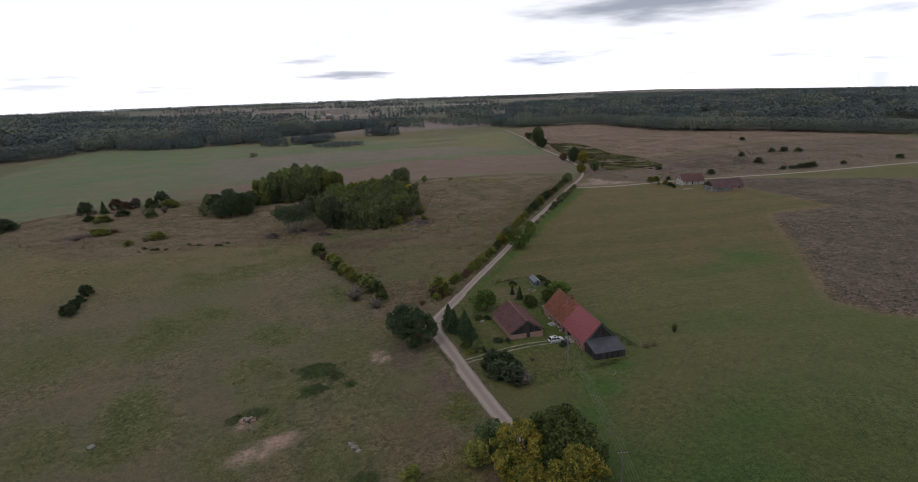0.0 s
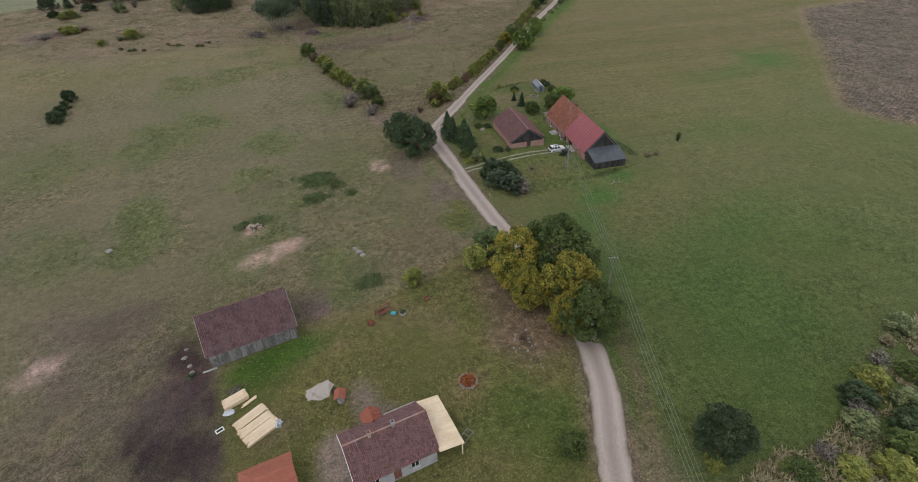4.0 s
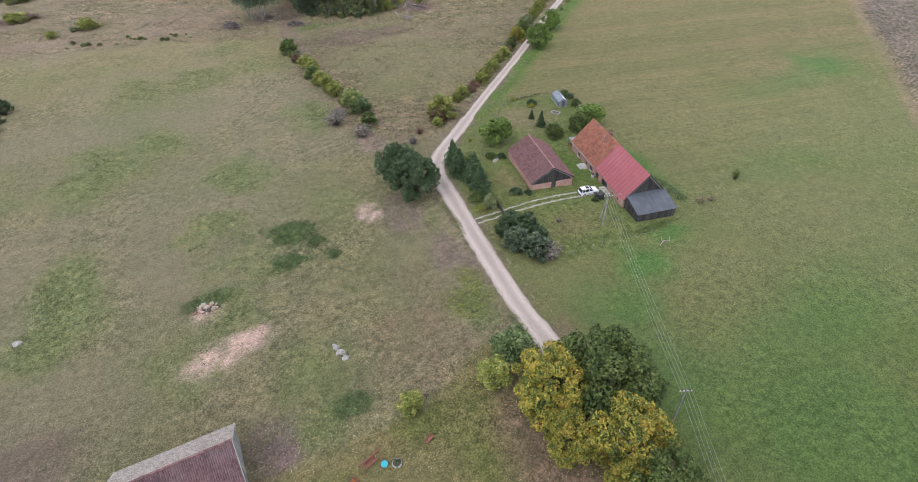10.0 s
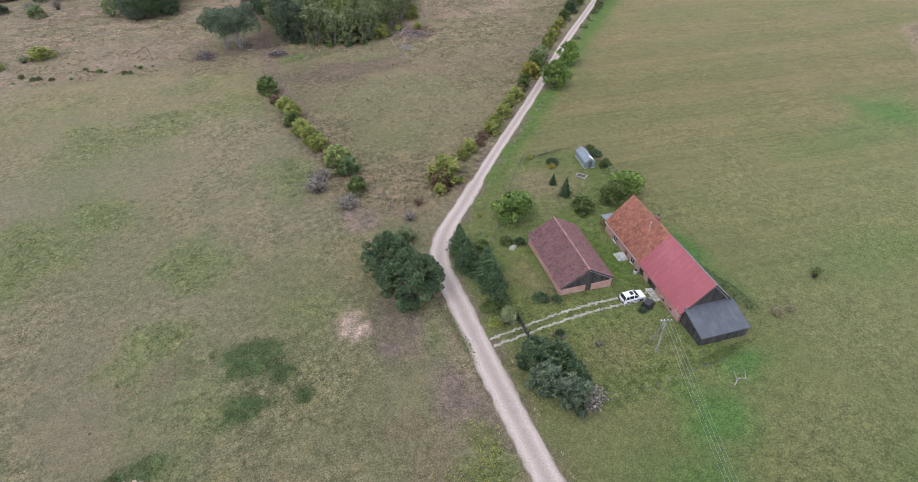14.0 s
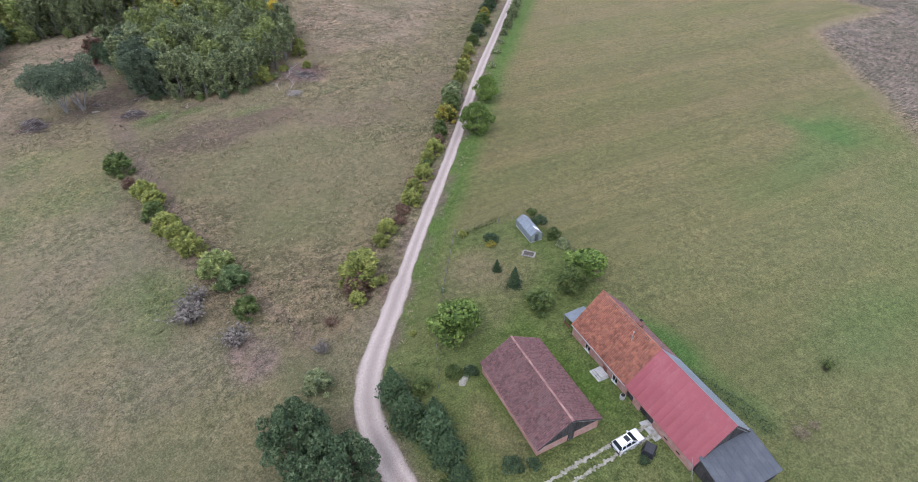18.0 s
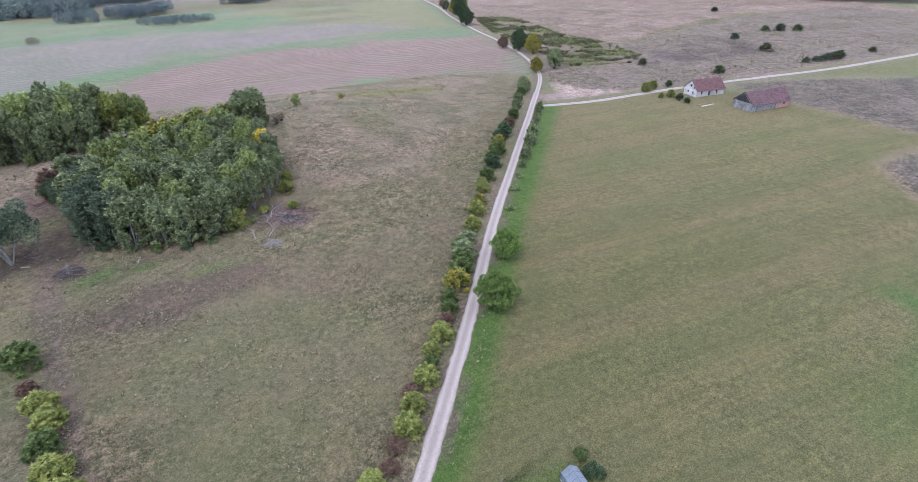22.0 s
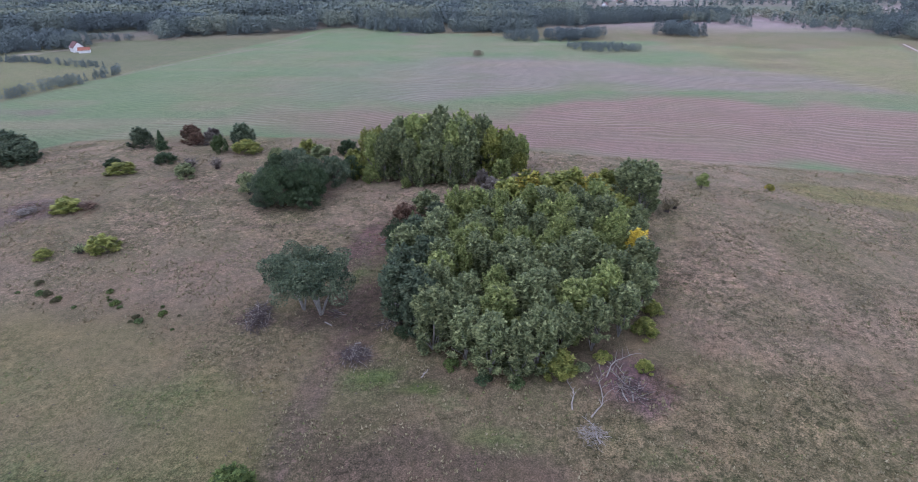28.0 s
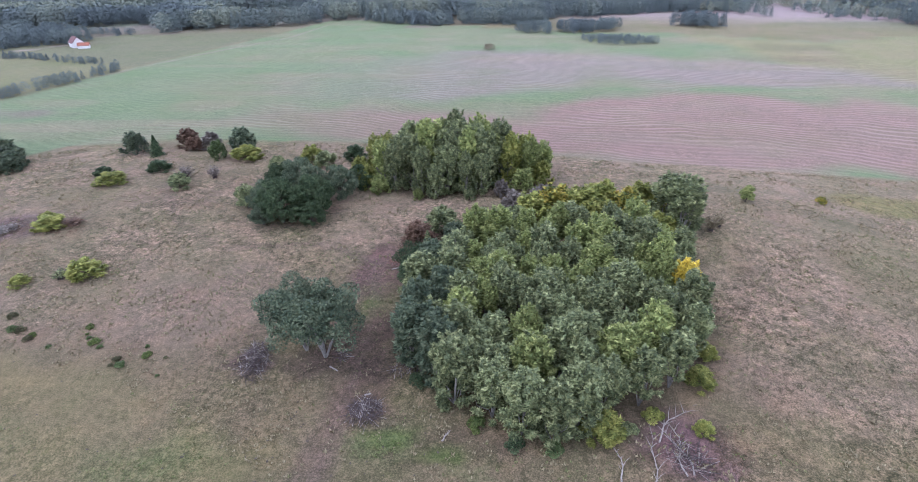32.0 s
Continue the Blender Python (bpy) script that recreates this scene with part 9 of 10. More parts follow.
def branch_pile(x, y, rx, ry, h, count, seed, material, label, length=2.2, name="brush_pile"):
    rng = random.Random(seed)
    t = thing(name, x, y, gz(x, y), rng.uniform(0, 360), label, "brush pile")
    for k in range(4):
        s = Shape()
        for i in range(count // 4):
            a, r = rng.uniform(0, 6.28), rng.uniform(0, 1) ** .6
            px, py, pz = rx * r * math.cos(a), ry * r * math.sin(a), h * (1 - r * r) * rng.uniform(.2, 1)
            d, l = rng.gauss(0, .7), length * rng.uniform(.5, 1.2)
            dx, dy, dz = math.cos(d) * l / 2, math.sin(d) * l / 2, rng.uniform(-.25, .35) * l / 2
            q = rng.uniform(.018, .05)
            s.tube([(px - dx, py - dy, max(pz - dz, .03)), (px, py, pz + rng.uniform(0, .2)), (px + dx, py + dy, max(pz + dz, .03))], [q, q * .8, q * .35], 4)
        part("brush", s, material if k else DEADWOOD, t)
    return t


branch_pile(-9.3, 62.9, 1.7, 1.0, .7, 60, 5, TWIGS, "heap of brown branches behind the lumber", 1.8)
branch_pile(24.5, 262.2, 5.2, 2.4, 1.9, 260, 6, TWIGS, "heap of cut branches beside the willow", 4.2)
branch_pile(47.0, 252.6, 3.0, 2.8, 1.8, 240, 7, TWIGS, "heap of cut branches beside the path", 3.0)
branch_pile(52.0, 262.5, 1.4, 3.4, .8, 50, 8, TWIGS, "long fallen branches beside the copse", 4.0)
branch_pile(43.5, 297, 2.6, 1.6, .8, 60, 9, RED_WOOD, "heap of cut logs on the path", 2.4)
branch_pile(95.4, 247.8, 2.6, 3.4, .9, 110, 10, TWIGS, "tangle of fallen twigs at the copse", 4.0)
branch_pile(88.0, 237.6, 2.0, 2.4, .7, 90, 11, DEADWOOD, "bleached twigs of a fallen birch", 2.2)
branch_pile(39.5, 264.8, 1.8, 1.2, 1.4, 40, 12, TWIGS, "bare broken branches by the willow", 2.6)


def fallen_tree(x, y, rz, length, seed, label):
    rng = random.Random(seed)
    t = thing("fallen_tree", x, y, gz(x, y), rz, label, "fallen tree")
    ends = [(0, 0, .2)]
    pts = [(length * k / 6, .12 * length * math.sin(k * 1.1 + seed) * .5, .22 + rng.uniform(0, .35)) for k in range(7)]
    part("trunk", Shape().tube(pts, [.13, .12, .10, .085, .07, .05, .03], 7), DEADWOOD, t, "bleached bare trunk")
    for k in range(2, 7):
        for sg in (-1, 1):
            l, (px, py, pz) = rng.uniform(.2, .45) * length * .6, pts[k]
            q = (px + l * rng.uniform(.5, .9), py + sg * l * rng.uniform(.3, .7), pz + rng.uniform(-.1, .5) * l)
            part("branch", Shape().tube([(px, py, pz), ((px + q[0]) / 2, (py + q[1]) / 2 + .1, (pz + q[2]) / 2 + .15), (q[0], q[1], max(q[2], .05))], [.05, .035, .012], 5), DEADWOOD, t)
    return t


fallen_tree(85.8, 242.4, 92, 6.6, 1, "bleached fallen birch lying in the meadow")
fallen_tree(88.8, 240.6, 74, 10.5, 2, "bleached fallen birch before the copse")
fallen_tree(91.5, 250.4, 50, 9.4, 5, "long bare birch trunk leaning to the copse")
fallen_tree(95.6, 245.0, 104, 9.0, 3, "bleached fallen branches before the copse")
fallen_tree(94.4, 244.6, 88, 8.0, 6, "thin bare fallen birch before the copse")
fallen_tree(89.2, 236.0, 108, 5.0, 7, "bleached birch top lying in the grass")
fallen_tree(60.0, 247.8, 60, 1.8, 4, "short pale fallen branch in the grass")
for x, y, rz, l in ((38.2, 262.2, -30, 2.0), (46.0, 256.0, 20, 1.2), (42.5, 294, 25, 2.4), (43.5, 296.5, 40, 2.0)):
    d = Vector((math.cos(radians(rz)), math.sin(radians(rz)), 0)) * l
    single("log", Shape().tube([(x, y, gz(x, y) + .12), (x + d.x, y + d.y, gz(x + d.x, y + d.y) + .15)], [.14, .12], 8), DEADWOOD, "pale sawn log lying beside the path", "log", "logs by the path")

# plastic sheet, window frame, wrapped pallet
for x, y, rx, ry, h, lb in ((-10.6, 59.7, 1.0, .45, .2, "crumpled clear plastic sheet on the grass"), (-4.3, 54.2, .55, .7, .75, "pallet of goods wrapped in clear plastic")):
    single("plastic_wrap", Shape().lump((x, y, gz(x, y) + h * .5), (rx, ry, h), rng4, 12, .35), FILM, lb, "plastic sheet")
wf = thing("window_unit", -12.1, 57.2, gz(-12, 57), 16, "white window unit lying on the ground", "window")
part("window_frame", Shape().box(-.6, .6, -.35, -.22, .02, .12).box(-.6, .6, .22, .35, .02, .12).box(-.6, -.45, -.22, .22, .02, .12).box(.45, .6, -.22, .22, .02, .12), WHITE_PAINT, wf)
part("pane", Shape().box(-.45, .45, -.22, .22, .05, .07), GLASS, wf)


def lumpy_disc(x, y, rx, ry, rng, lift, n=26, rough=.16):
    k, pts = 0, []
    ph = [rng.uniform(0, 6.28) for _ in range(3)]
    for i in range(n):
        a = 6.283 * i / n
        r = 1 + rough * (math.sin(2 * a + ph[0]) + .7 * math.sin(3 * a + ph[1]) + .5 * math.sin(5 * a + ph[2]) + .45 * math.sin(9 * a + ph[0]) + .35 * math.sin(14 * a + ph[1]))
        pts.append((x + rx * r * math.cos(a), y + ry * r * math.sin(a)))
    z = max(gz(px, py) for px, py in pts) + lift
    return Shape().hull([(px, py, z - .4) for px, py in pts], [(px, py, z) for px, py in pts])


sp = single("sandy_patch", lumpy_disc(2.3, 57.3, 2.3, 1.4, rng4, .06, 72, .11), WET_SAND, "pale smooth sand patch in the yard", "sand patch")
wl = thing("well_house", 4.7, 54.1, gz(4.7, 54), 72, "small well house with a red tiled roof", "well")
part("well_ring", Shape().tube([(0, 0, -.2), (0, 0, .8)], [.5, .5], 14), CONCRETE, wl)
for sy in (-1, 1):
    part("post", Shape().box(-.06, .06, sy * .6 - .06, sy * .6 + .06, 0, 1.7), RED_WOOD, wl)
    part("roof_slope", Shape().hull([(-.95, 0, 2.15), (.95, 0, 2.15), (.95, sy * .85, 1.45), (-.95, sy * .85, 1.45)], [(-.95, 0, 2.2), (.95, 0, 2.2), (.95, sy * .85, 1.5), (-.95, sy * .85, 1.5)]), RED_TILE, wl, "red tiled slope")
plant("bush", 4.4, 56.0, 1.1, "dark", "small dark shrub by the well", "bush", "bush")
fp = thing("flower_bed", 23.0, 48.9, gz(23, 49), 0, "round bed of rust-red flowers edged with stones", "flower bed")
for i in range(20):
    a = 6.283 * i / 20
    part("stone", Shape().lump((1.35 * math.cos(a), 1.35 * math.sin(a), .1), (.22, .2, .18), rng4, 7), STONE, fp)
part("soil", Shape().tube([(0, 0, -.1), (0, 0, .12)], [1.3, 1.25], 18), BARK, fp)
v, f = leaf_quads(np.random.default_rng(4), np.stack([np.random.default_rng(5).normal(0, .6, 900), np.random.default_rng(6).normal(0, .6, 900), np.random.default_rng(7).uniform(.2, .6, 900)], 1), np.tile([0, 0, 1.0], (900, 1)), .17)
part("flower_mass", array_mesh("flowers", v, f, PETALS), None, fp, "rust-red flower heads")


def tub(x, y, label, flowers):
    t = thing("flower_tub", x, y, gz(x, y), 0, label, "flower tub", "flower tubs")
    part("ring", Shape().tube([(0, 0, -.1), (0, 0, .3), (0, 0, .45)], [.62, .66, .6], 16), RED_WOOD if flowers else STONE, t)
    part("soil", Shape().tube([(0, 0, .45), (0, 0, .47)], [.55, .52], 14), BARK, t)
    g = np.random.default_rng(int(x * 10))
    v, f = leaf_quads(g, np.stack([g.normal(0, .24, 120), g.normal(0, .24, 120), g.uniform(.45, .7, 120)], 1), np.tile([0, 0, 1.0], (120, 1)), .13)
    part("plant_mass", array_mesh("plants", v, f, PETALS if flowers else LEAF["dark"]), None, t)


tub(13.7, 67.3, "red-brown tub of rusty flowers", True)
tub(19.4, 67.2, "pale stone tub with dark plants", False)
sw = thing("garden_swing", 16.4, 68.6, gz(16.4, 68.6), 18, "red-brown wooden garden swing seat in its frame", "garden swing")
for x in (-1.35, 1.35):
    for y in (-.8, .8):
        part("leg", Shape().beam((x, y, 0), (x, 0, 2.0), .1), RED_WOOD, sw)
part("top_beam", Shape().beam((-1.7, 0, 2.02), (1.7, 0, 2.02), .12), RED_WOOD, sw)
part("seat", Shape().box(-.85, .85, -.3, .3, .55, .62), RED_WOOD, sw)
part("backrest", Shape().box(-.85, .85, .3, .36, .6, 1.15), RED_WOOD, sw)
for x in (-.8, .8):
    part("chain", Shape().tube([(x, 0, .6), (x, 0, 2.0)], [.02, .02], 5), STEEL, sw)
tb = thing("plastic_tub", 17.9, 67.8, gz(18, 68), 0, "round turquoise plastic tub on the lawn", "tub")
part("tub_wall", Shape().tube([(0, 0, 0), (0, 0, .25), (0, 0, .35)], [.36, .42, .44], 16), TEAL, tb)
part("rim", Shape().tube([(0, 0, .33), (0, 0, .37)], [.47, .46], 16), TEAL, tb)
bn = thing("garden_bench", 24.5, 68.4, gz(24.5, 68.4), 25, "small brown wooden garden bench", "bench")
part("seat", Shape().box(-.65, .65, -.22, .22, .42, .47), RED_WOOD, bn)
part("backrest", Shape().box(-.65, .65, .2, .25, .55, .85), RED_WOOD, bn)
for x in (-.55, .55):
    for y in (-.18, .18):
        part("leg", Shape().box(x - .04, x + .04, y - .04, y + .04, 0, .42 if y < 0 else .85), RED_WOOD, bn)
ld = thing("timber_frame", 18.6, 40.5, gz(18.6, 40.5), 30, "low trestle of fresh timber beside the terrace", "trestle")
for k in (-.5, .5):
    part("rail", Shape().beam((-1, k, .6), (1, k, .6), .08), GREY_BOARD, ld)
for x in (-.9, 0, .9):
    part("rung", Shape().beam((x, -.5, .6), (x, .5, .6), .07), GREY_BOARD, ld)
for x in (-.9, .9):
    for y in (-.5, .5):
        part("leg", Shape().box(x - .04, x + .04, y - .04, y + .04, -.1, .58), GREY_BOARD, ld)

# stones and rubble
for i, (x, y, s) in enumerate(((-15.6, 76.2, .35), (-15.9, 74.2, .5), (-15.2, 72.0, .4), (-15.0, 70.3, .45), (-29.0, 114.8, .7), (17.6, 89.6, .6), (18.0, 88.3, .75), (18.3, 87.0, .65), (17.4, 90.4, .35), (-10.2, 60.4, .3))):
    single("field_stone", Shape().lump((x, y, gz(x, y) + s * .25), (s, s * .8, s * .55), rng4), STONE, "grey field stone lying in the grass", "rock", "field stones")
rb = thing("rubble_heap", -.2, 108.6, gz(0, 108.6), 0, "heap of rubble, stones and old wood", "rubble heap")
for i in range(44):
    a, r = rng4.uniform(0, 6.28), rng4.uniform(0, 2.1)
    s = rng4.uniform(.14, .46)
    part("stone", Shape().lump((r * math.cos(a), r * math.sin(a) * .8, .1 + .6 * (1 - r / 2.2)), (s, s * .8, s * .7), rng4, 7), (SAND, BRICK, BARK, DEADWOOD)[i % 4], rb)
for i in range(5):
    a = rng4.uniform(0, 3.14)
    part("plank", Shape().beam((-.9 * math.cos(a), -.9 * math.sin(a), .35 + .1 * i), (.9 * math.cos(a), .9 * math.sin(a), .5 + .08 * i), .16, .05), DEADWOOD, rb)
for i in range(24):
    x, y = rng4.uniform(32.5, 36.5), rng4.uniform(46, 54)
    s = rng4.uniform(.1, .28)
    single("field_stone", Shape().lump((x, y, gz(x, y) + s * .2), (s, s * .8, s * .6), rng4, 7), STONE, "small pale stone under the maples", "rock", "stones under the maples")
plant("thicket", 34.6, 52.4, 1.5, "rust", "dry brown bush under the maples", "bush", "bush", wide=1.2)


def weed_patch(x, y, rx, ry, h, leaves, count, seed, label):
    """A dense stand of tall weeds, highest in the middle."""
    g = np.random.default_rng(seed)
    a, r = g.uniform(0, 6.283, count), np.sqrt(g.uniform(0, 1, count))
    r = np.where(g.uniform(0, 1, count) < .35, r * 1.35, r * .92) * (1 + .20 * np.sin(3 * a + seed) + .14 * np.sin(5 * a + 2) + .1 * np.sin(11 * a))
    px, py = rx * r * np.cos(a), ry * r * np.sin(a)
    pz = h * np.clip(1.1 - .75 * r * r, .10, 1.2) * g.uniform(.25, 1.05, count)
    v, f = leaf_quads(g, np.stack([px, py, pz], 1), np.stack([.4 * np.cos(a), .4 * np.sin(a), 1 + 0 * a], 1), .17)
    v += np.array([x, y, gz(x, y)])
    tagged(new("weed_patch", array_mesh("weed_patch", v, f, LEAF[leaves])), label, "weeds", "weed patches", "stuff")


weed_patch(17.4, 123.2, 4.2, 3.5, 1.0, "nettle", 7500, 1, "dense dark stand of nettles in the pasture")
weed_patch(21.2, 118.6, 1.7, 2.2, .8, "nettle", 1300, 21, "small dark stand of nettles in the pasture")
weed_patch(15.0, 114.3, 3.1, 2.0, .9, "nettle", 3200, 2, "oval stand of dark nettles in the pasture")
weed_patch(23.3, 112.7, 1.3, 1.3, .6, "nettle", 700, 3, "small clump of weeds in the pasture")
weed_patch(17.0, 78.3, 2.8, 2.0, .8, "nettle", 2400, 4, "dark stand of weeds in the pasture")
weed_patch(1.6, 110.8, 3.2, 1.9, .9, "nettle", 1500, 5, "dark tall weeds behind the rubble heap")
weed_patch(-2.4, 110.2, 1.7, 1.9, .8, "nettle", 700, 6, "dark tall weeds beside the rubble heap")
weed_patch(40.5, 89.0, 4.2, 4.4, .35, "lime", 1500, 7, "low yellow-green weeds beside the road")
weed_patch(43.6, 94.5, 2.6, 3.2, .35, "lime", 700, 8, "low yellow-green weeds beside the road")
weed_patch(6.0, 126.0, 4.5, 3.0, .3, "nettle", 420, 9, "thin dark weeds in the pasture")
weed_patch(-60, 306, 9, 5, .5, "rust", 1500, 10, "brown dry weeds round a bush")
weed_patch(-46, 305, 5, 4, .5, "rust", 700, 11, "brown dry weeds round a bush")
weed_patch(-15.2, 69.6, .8, .6, .6, "dark", 160, 12, "weeds beside the barn corner")
weed_patch(101.5, 250.5, 3.0, 4.4, .4, "rust", 600, 13, "brown withered weeds by the copse")
weed_patch(83.4, 91.2, 5.6, .8, .7, "green", 900, 14, "green weeds along the lean-to wall")
weed_patch(95.0, 101.0, 1.2, 7.0, .8, "dark", 900, 15, "dark weeds behind the barn")

weed_patch(92.6, 154.7, 6.0, .7, .4, "green", 420, 16, "green weeds along the garden fence")
weed_patch(101.4, 144.0, .8, 8.0, .45, "green", 520, 17, "green weeds along the garden fence")
weed_patch(75.6, 144.6, .6, .6, .5, "nettle", 120, 18, "weeds at the garden fence")
weed_patch(48.6, 112.0, .9, 7.0, .35, "grass", 700, 19, "rank grass at the road edge")
weed_patch(45.6, 78.0, .9, 8.0, .35, "grass", 800, 20, "rank grass at the road edge")

# ---- grass, leaves and gravel that nobody could count ----
def tufts(name, x, y, tall_lo, tall_hi, leaves, label, seed, blades=4, width=.07):
    g = np.random.default_rng(seed)
    n = len(x)
    X, Y = np.repeat(x, blades), np.repeat(y, blades)
    a = g.uniform(0, 6.283, n * blades)
    h = np.repeat(g.uniform(tall_lo, tall_hi, n), blades) * g.uniform(.6, 1.2, n * blades)
    base = np.stack([X + .06 * np.cos(a), Y + .06 * np.sin(a), height(X, Y) - .06], 1)
    side = np.stack([-np.sin(a), np.cos(a), 0 * a], 1) * (width * (1 + h))[:, None]
    tip = base + np.stack([np.cos(a) * h * .8, np.sin(a) * h * .8, h * .8], 1)
    v = np.stack([base - side, base + side, tip], 1).reshape(-1, 3)
    return tagged(new(name, array_mesh(name, v, np.arange(len(v)).reshape(-1, 3), LEAF[leaves])), label, "grass", kind="stuff")


def strewn(n, x0, x1, y0, y1, seed, size, cut):
    g = np.random.default_rng(seed)
    x, y = g.uniform(x0, x1, n), g.uniform(y0, y1, n)
    k = (soft_noise(x, y, size, seed) * .6 + soft_noise(x, y, size / 3, seed + 1) * .4 > cut) & (line_distance(x, y, ROAD_LINE) > 2.6)
    return x[k], y[k]


def only(xy, poly, inside=True):
    d = side_distance(xy[0], xy[1], poly) > 0
    d = d if inside else ~d
    return xy[0][d], xy[1][d]


BUILT = [[(-12.6, 69.2), (2.2, 69.6), (2.2, 78), (-12.6, 77.6)], [(2, 38), (17.6, 38), (17.6, 49), (2, 49)], [(67, 110.5), (77, 109.5), (80, 126), (69, 127.5)], [(79, 92), (90, 91), (98, 126), (84, 129)]]


def clear(xy):
    for b in BUILT:
        xy = only(xy, b, False)
    return xy


tx, ty = clear(only(only(strewn(110000, -90, 60, 28, 262, 21, 3, .38), EAST_FIELD, False), YARD, False))
rank = land_cover(tx, ty)[3] > np.random.default_rng(64).uniform(0.12, 1.0, len(tx))
tufts("pasture_grass", tx[rank], ty[rank], .15, .42, "grass", "rank green tufts in the pasture", 31, 4, .09)
tufts("dry_grass", *only(strewn(90000, -110, 235, 150, 385, 22, 5, .50), NORTH_MEADOW), .2, .55, "straw", "dry straw-coloured tufts on the meadow", 32, 4, .12)
tufts("meadow_grass", *only(strewn(36000, -110, 235, 150, 385, 23, 9, .54), NORTH_MEADOW), .2, .5, "grass", "green tufts in the dry meadow", 33)
tufts("heath_grass", *only(strewn(42000, 165, 420, 10, 245, 24, 12, .42), HEATH), .2, .5, "grey", "grey-brown tussocks on the heath", 34, 3, .12)
tufts("heath_green", *only(strewn(20000, 165, 420, 10, 245, 25, 9, .56), HEATH), .2, .5, "dark", "dark weeds on the heath", 35, 3, .12)
tufts("yard_grass", *clear(only(strewn(9000, -12, 46, 20, 78, 26, 6, .5), YARD)), .06, .16, "grass", "short tufts on the yard lawn", 36)
tufts("clearing_grass", *only(strewn(30000, 240, 620, 200, 700, 27, 16, .52), CLEARING), .4, .9, "straw", "tall dry grass in the clearing", 37, 3, .2)
tufts("clearing_weeds", *only(strewn(24000, 270, 400, 290, 520, 28, 14, .5), SCRUB), .5, 1.2, "grass", "yellowish scrub in the clearing", 38, 5, .18)
tufts("clearing_scrub", *only(strewn(30000, 270, 400, 290, 520, 68, 10, .50), SCRUB), .6, 1.5, "scrub", "dark green scrub in the clearing", 69, 5, .2)
tufts("corner_grass", *only(strewn(14000, 44, 110, -5, 40, 29, 6, .36), [(44, 19), (54, 20.5), (62, 19), (72, 21), (84, 23.5), (100, 28), (110, 20), (100, -5), (44, -5)]), .4, 1.1, "straw", "tall pale grass at the field corner", 39, 5, .07)
vx, vy = strewn(60000, 20, 240, 20, 320, 30, 5, .40)
vd = line_distance(vx, vy, ROAD_LINE)
kk = (vd < 4.4)
tufts("verge_grass", vx[kk], vy[kk], .2, .5, "straw", "dry grass on the road verges", 40, 4)
kk = (vd >= 3.6) & (vd < 5.6)
tufts("verge_green", vx[kk], vy[kk], .2, .45, "grass", "green grass on the road verges", 41, 4)

lx, ly = clear(strewn(15000, -8, 46, 32, 80, 51, 9, .34))
lv, lf = leaf_quads(np.random.default_rng(52), np.stack([lx, ly, height(lx, ly) + .09], 1), np.tile([0, 0, 1.0], (len(lx), 1)), .085, .35)
tagged(new("fallen_leaves", array_mesh("fallen_leaves", lv, lf, LEAF["fallen"])), "yellow leaves fallen on the lawn", "leaves", kind="stuff")
gd = np.random.default_rng(53)
px, py = gd.uniform(25, 62, 16000), gd.uniform(15, 142, 16000)
pd = line_distance(px, py, ROAD_LINE) < 1.9
px, py = px[pd], py[pd]
gv, gf = leaf_quads(gd, np.stack([px, py, height(px, py) + .14], 1), np.tile([0, 0, 1.0], (len(px), 1)), .11, .4)
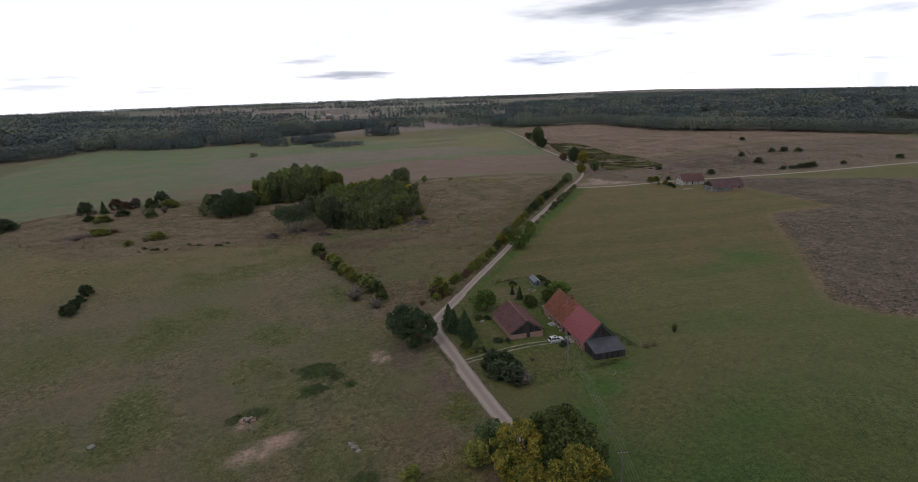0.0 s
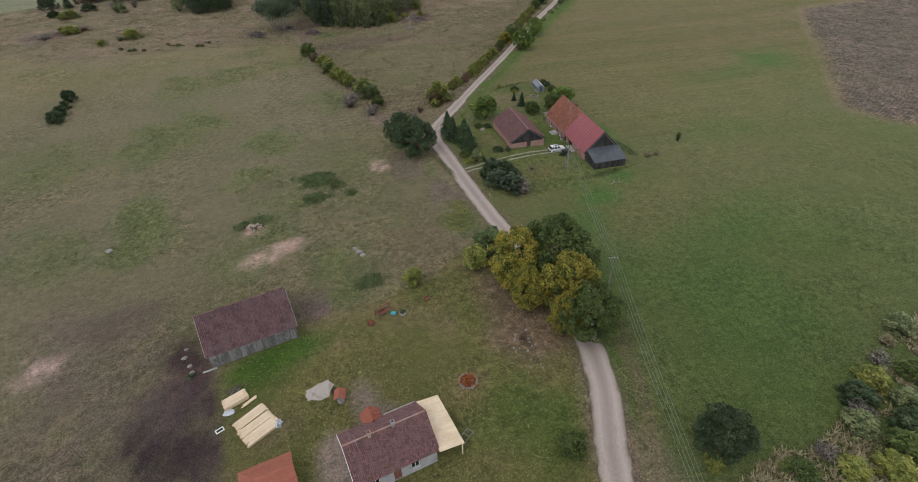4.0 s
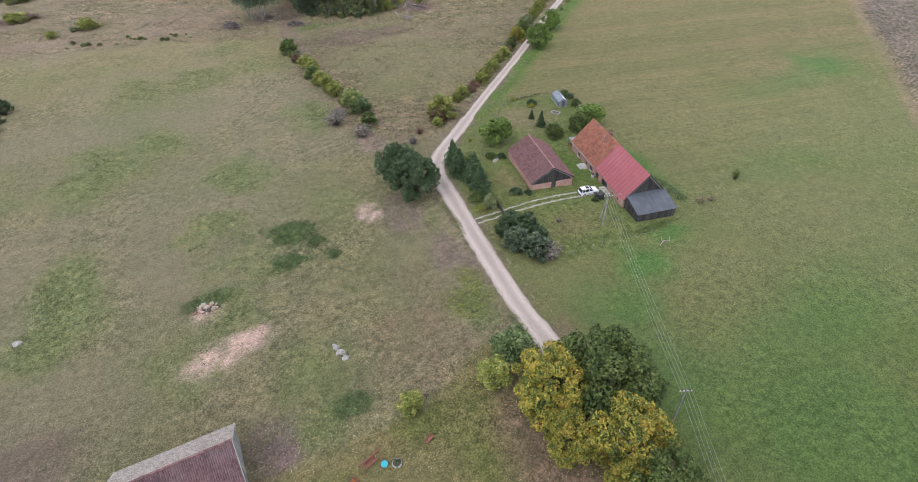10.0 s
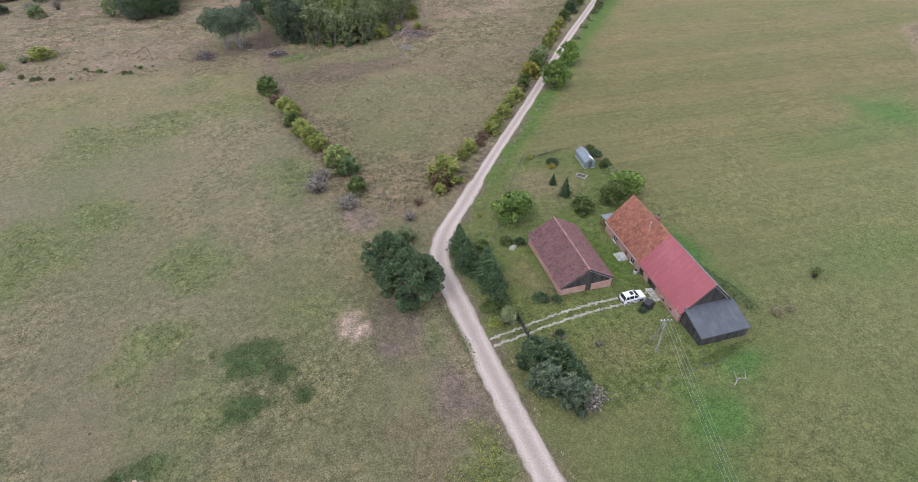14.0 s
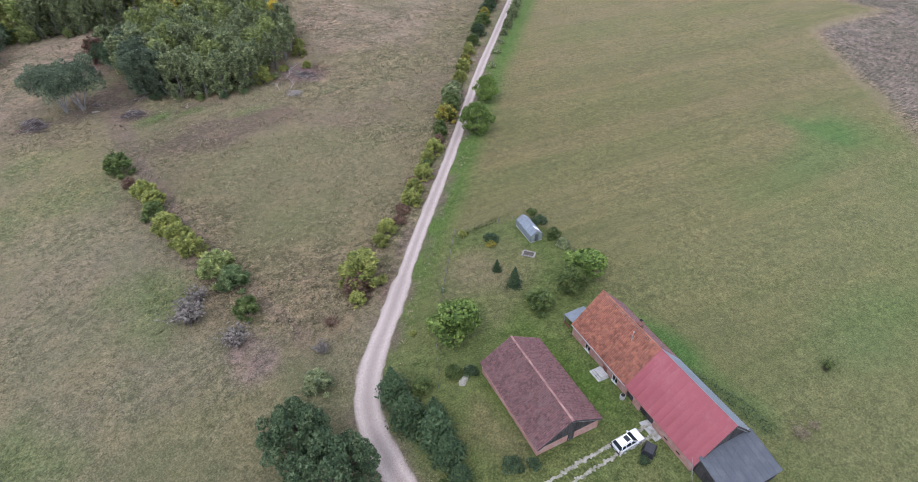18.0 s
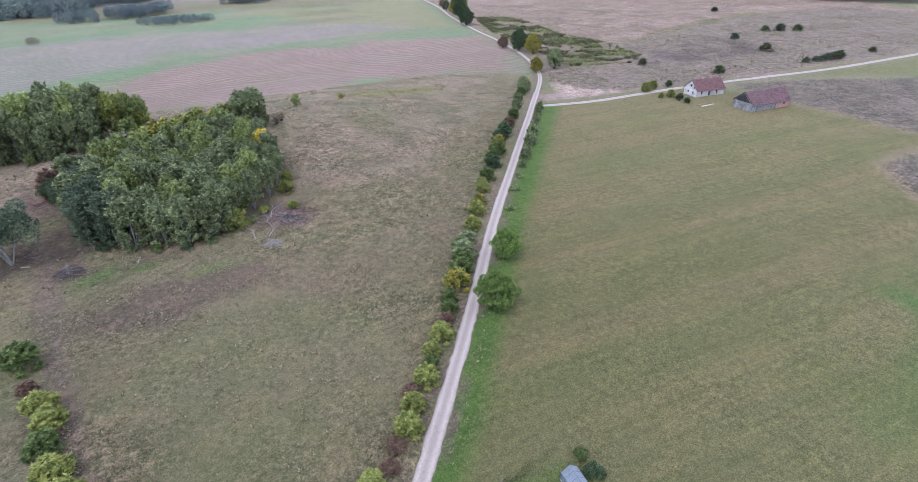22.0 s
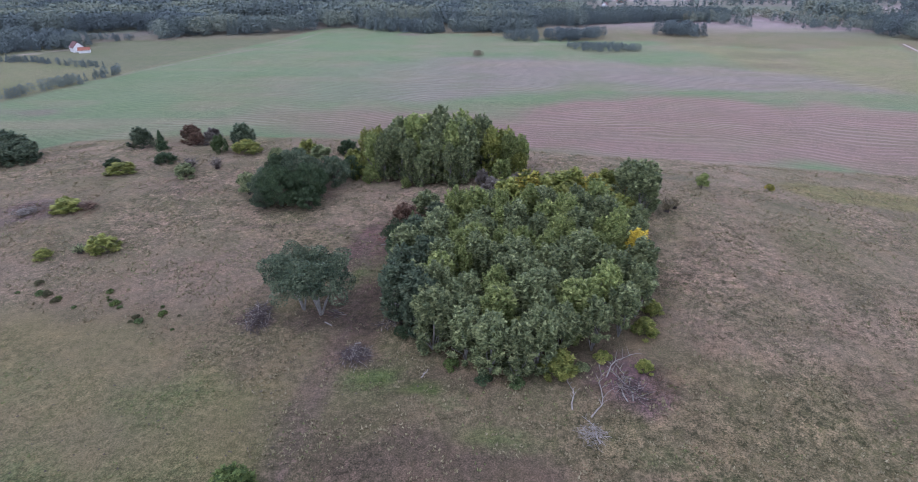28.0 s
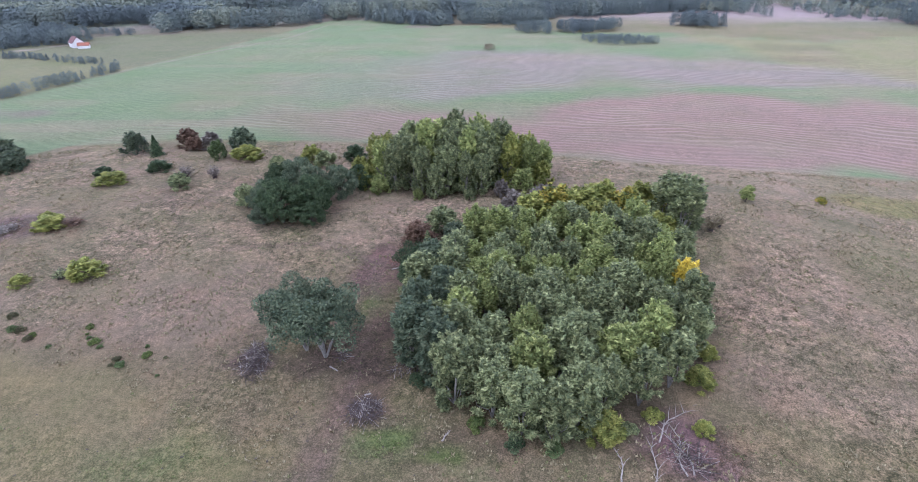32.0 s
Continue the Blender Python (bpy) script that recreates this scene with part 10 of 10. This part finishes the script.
tagged(new("road_gravel", array_mesh("road_gravel", gv, gf, STONE)), "loose pale stones on the gravel road", "gravel", kind="stuff")

dx_, dy_ = clear(only(only(strewn(1500, -60, 60, 76, 262, 61, 26, .5), EAST_FIELD, False), YARD, False))
dv, df = leaf_quads(np.random.default_rng(62), np.repeat(np.stack([dx_, dy_, height(dx_, dy_) + .08], 1), 3, 0) + np.random.default_rng(63).normal(size=(3 * len(dx_), 3)) * [.08, .08, .02], np.tile([0, 0, 1.0], (3 * len(dx_), 1)), .22, .4)
tagged(new("cattle_dung", array_mesh("cattle_dung", dv, df, BARK)), "dark cattle droppings scattered over the pasture", "dung", kind="stuff")
single("pale_plank", Shape().beam((271.0, 239.8, gz(271, 240) + .15), (277.5, 238.8, gz(277, 239) + .15), .5, .2), PLASTER, "long pale plank lying in the grass", "plank")
single("tree_stump", Shape().bevel_box(66.4, 67.1, 100.5, 101.2, gz(66.8, 100.8) - .2, gz(66.8, 100.8) + .6, .06), BARK, "dark weathered stump in the farmyard", "stump")
# specks of houses on the plain
VILLAGE = [(141, 1204), (158, 1242), (232, 1441), (222, 1138), (259, 1208), (671, 1592), (546, 1589), (841, 1459), (-367, 1606), (-315, 1492), (320, 1480), (420, 1530)]
for i, (x, y) in enumerate(VILLAGE):
    hs = thing("village_house", x, y, gz(x, y), 23 * i % 90, "far white house of a village on the plain", "house", "village houses")
    part("wall", Shape().box(-6, 6, -4, 4, -.5, 3.4).hull([(-6, -4, 3.4), (-6, 4, 3.4), (-6, 0, 7.2)], [(6, -4, 3.4), (6, 4, 3.4), (6, 0, 7.2)]), WHITE_PAINT, hs)
    for k in (-1, 1):
        part("roof_slope", Shape().hull([(-6.5, 0, 7.3), (6.5, 0, 7.3), (6.5, k * 4.7, 3.0), (-6.5, k * 4.7, 3.0)], [(-6.5, 0, 7.6), (6.5, 0, 7.6), (6.5, k * 4.7, 3.3), (-6.5, k * 4.7, 3.3)]), (PANTILE, RED_TILE, GREY_METAL)[i % 3], hs)
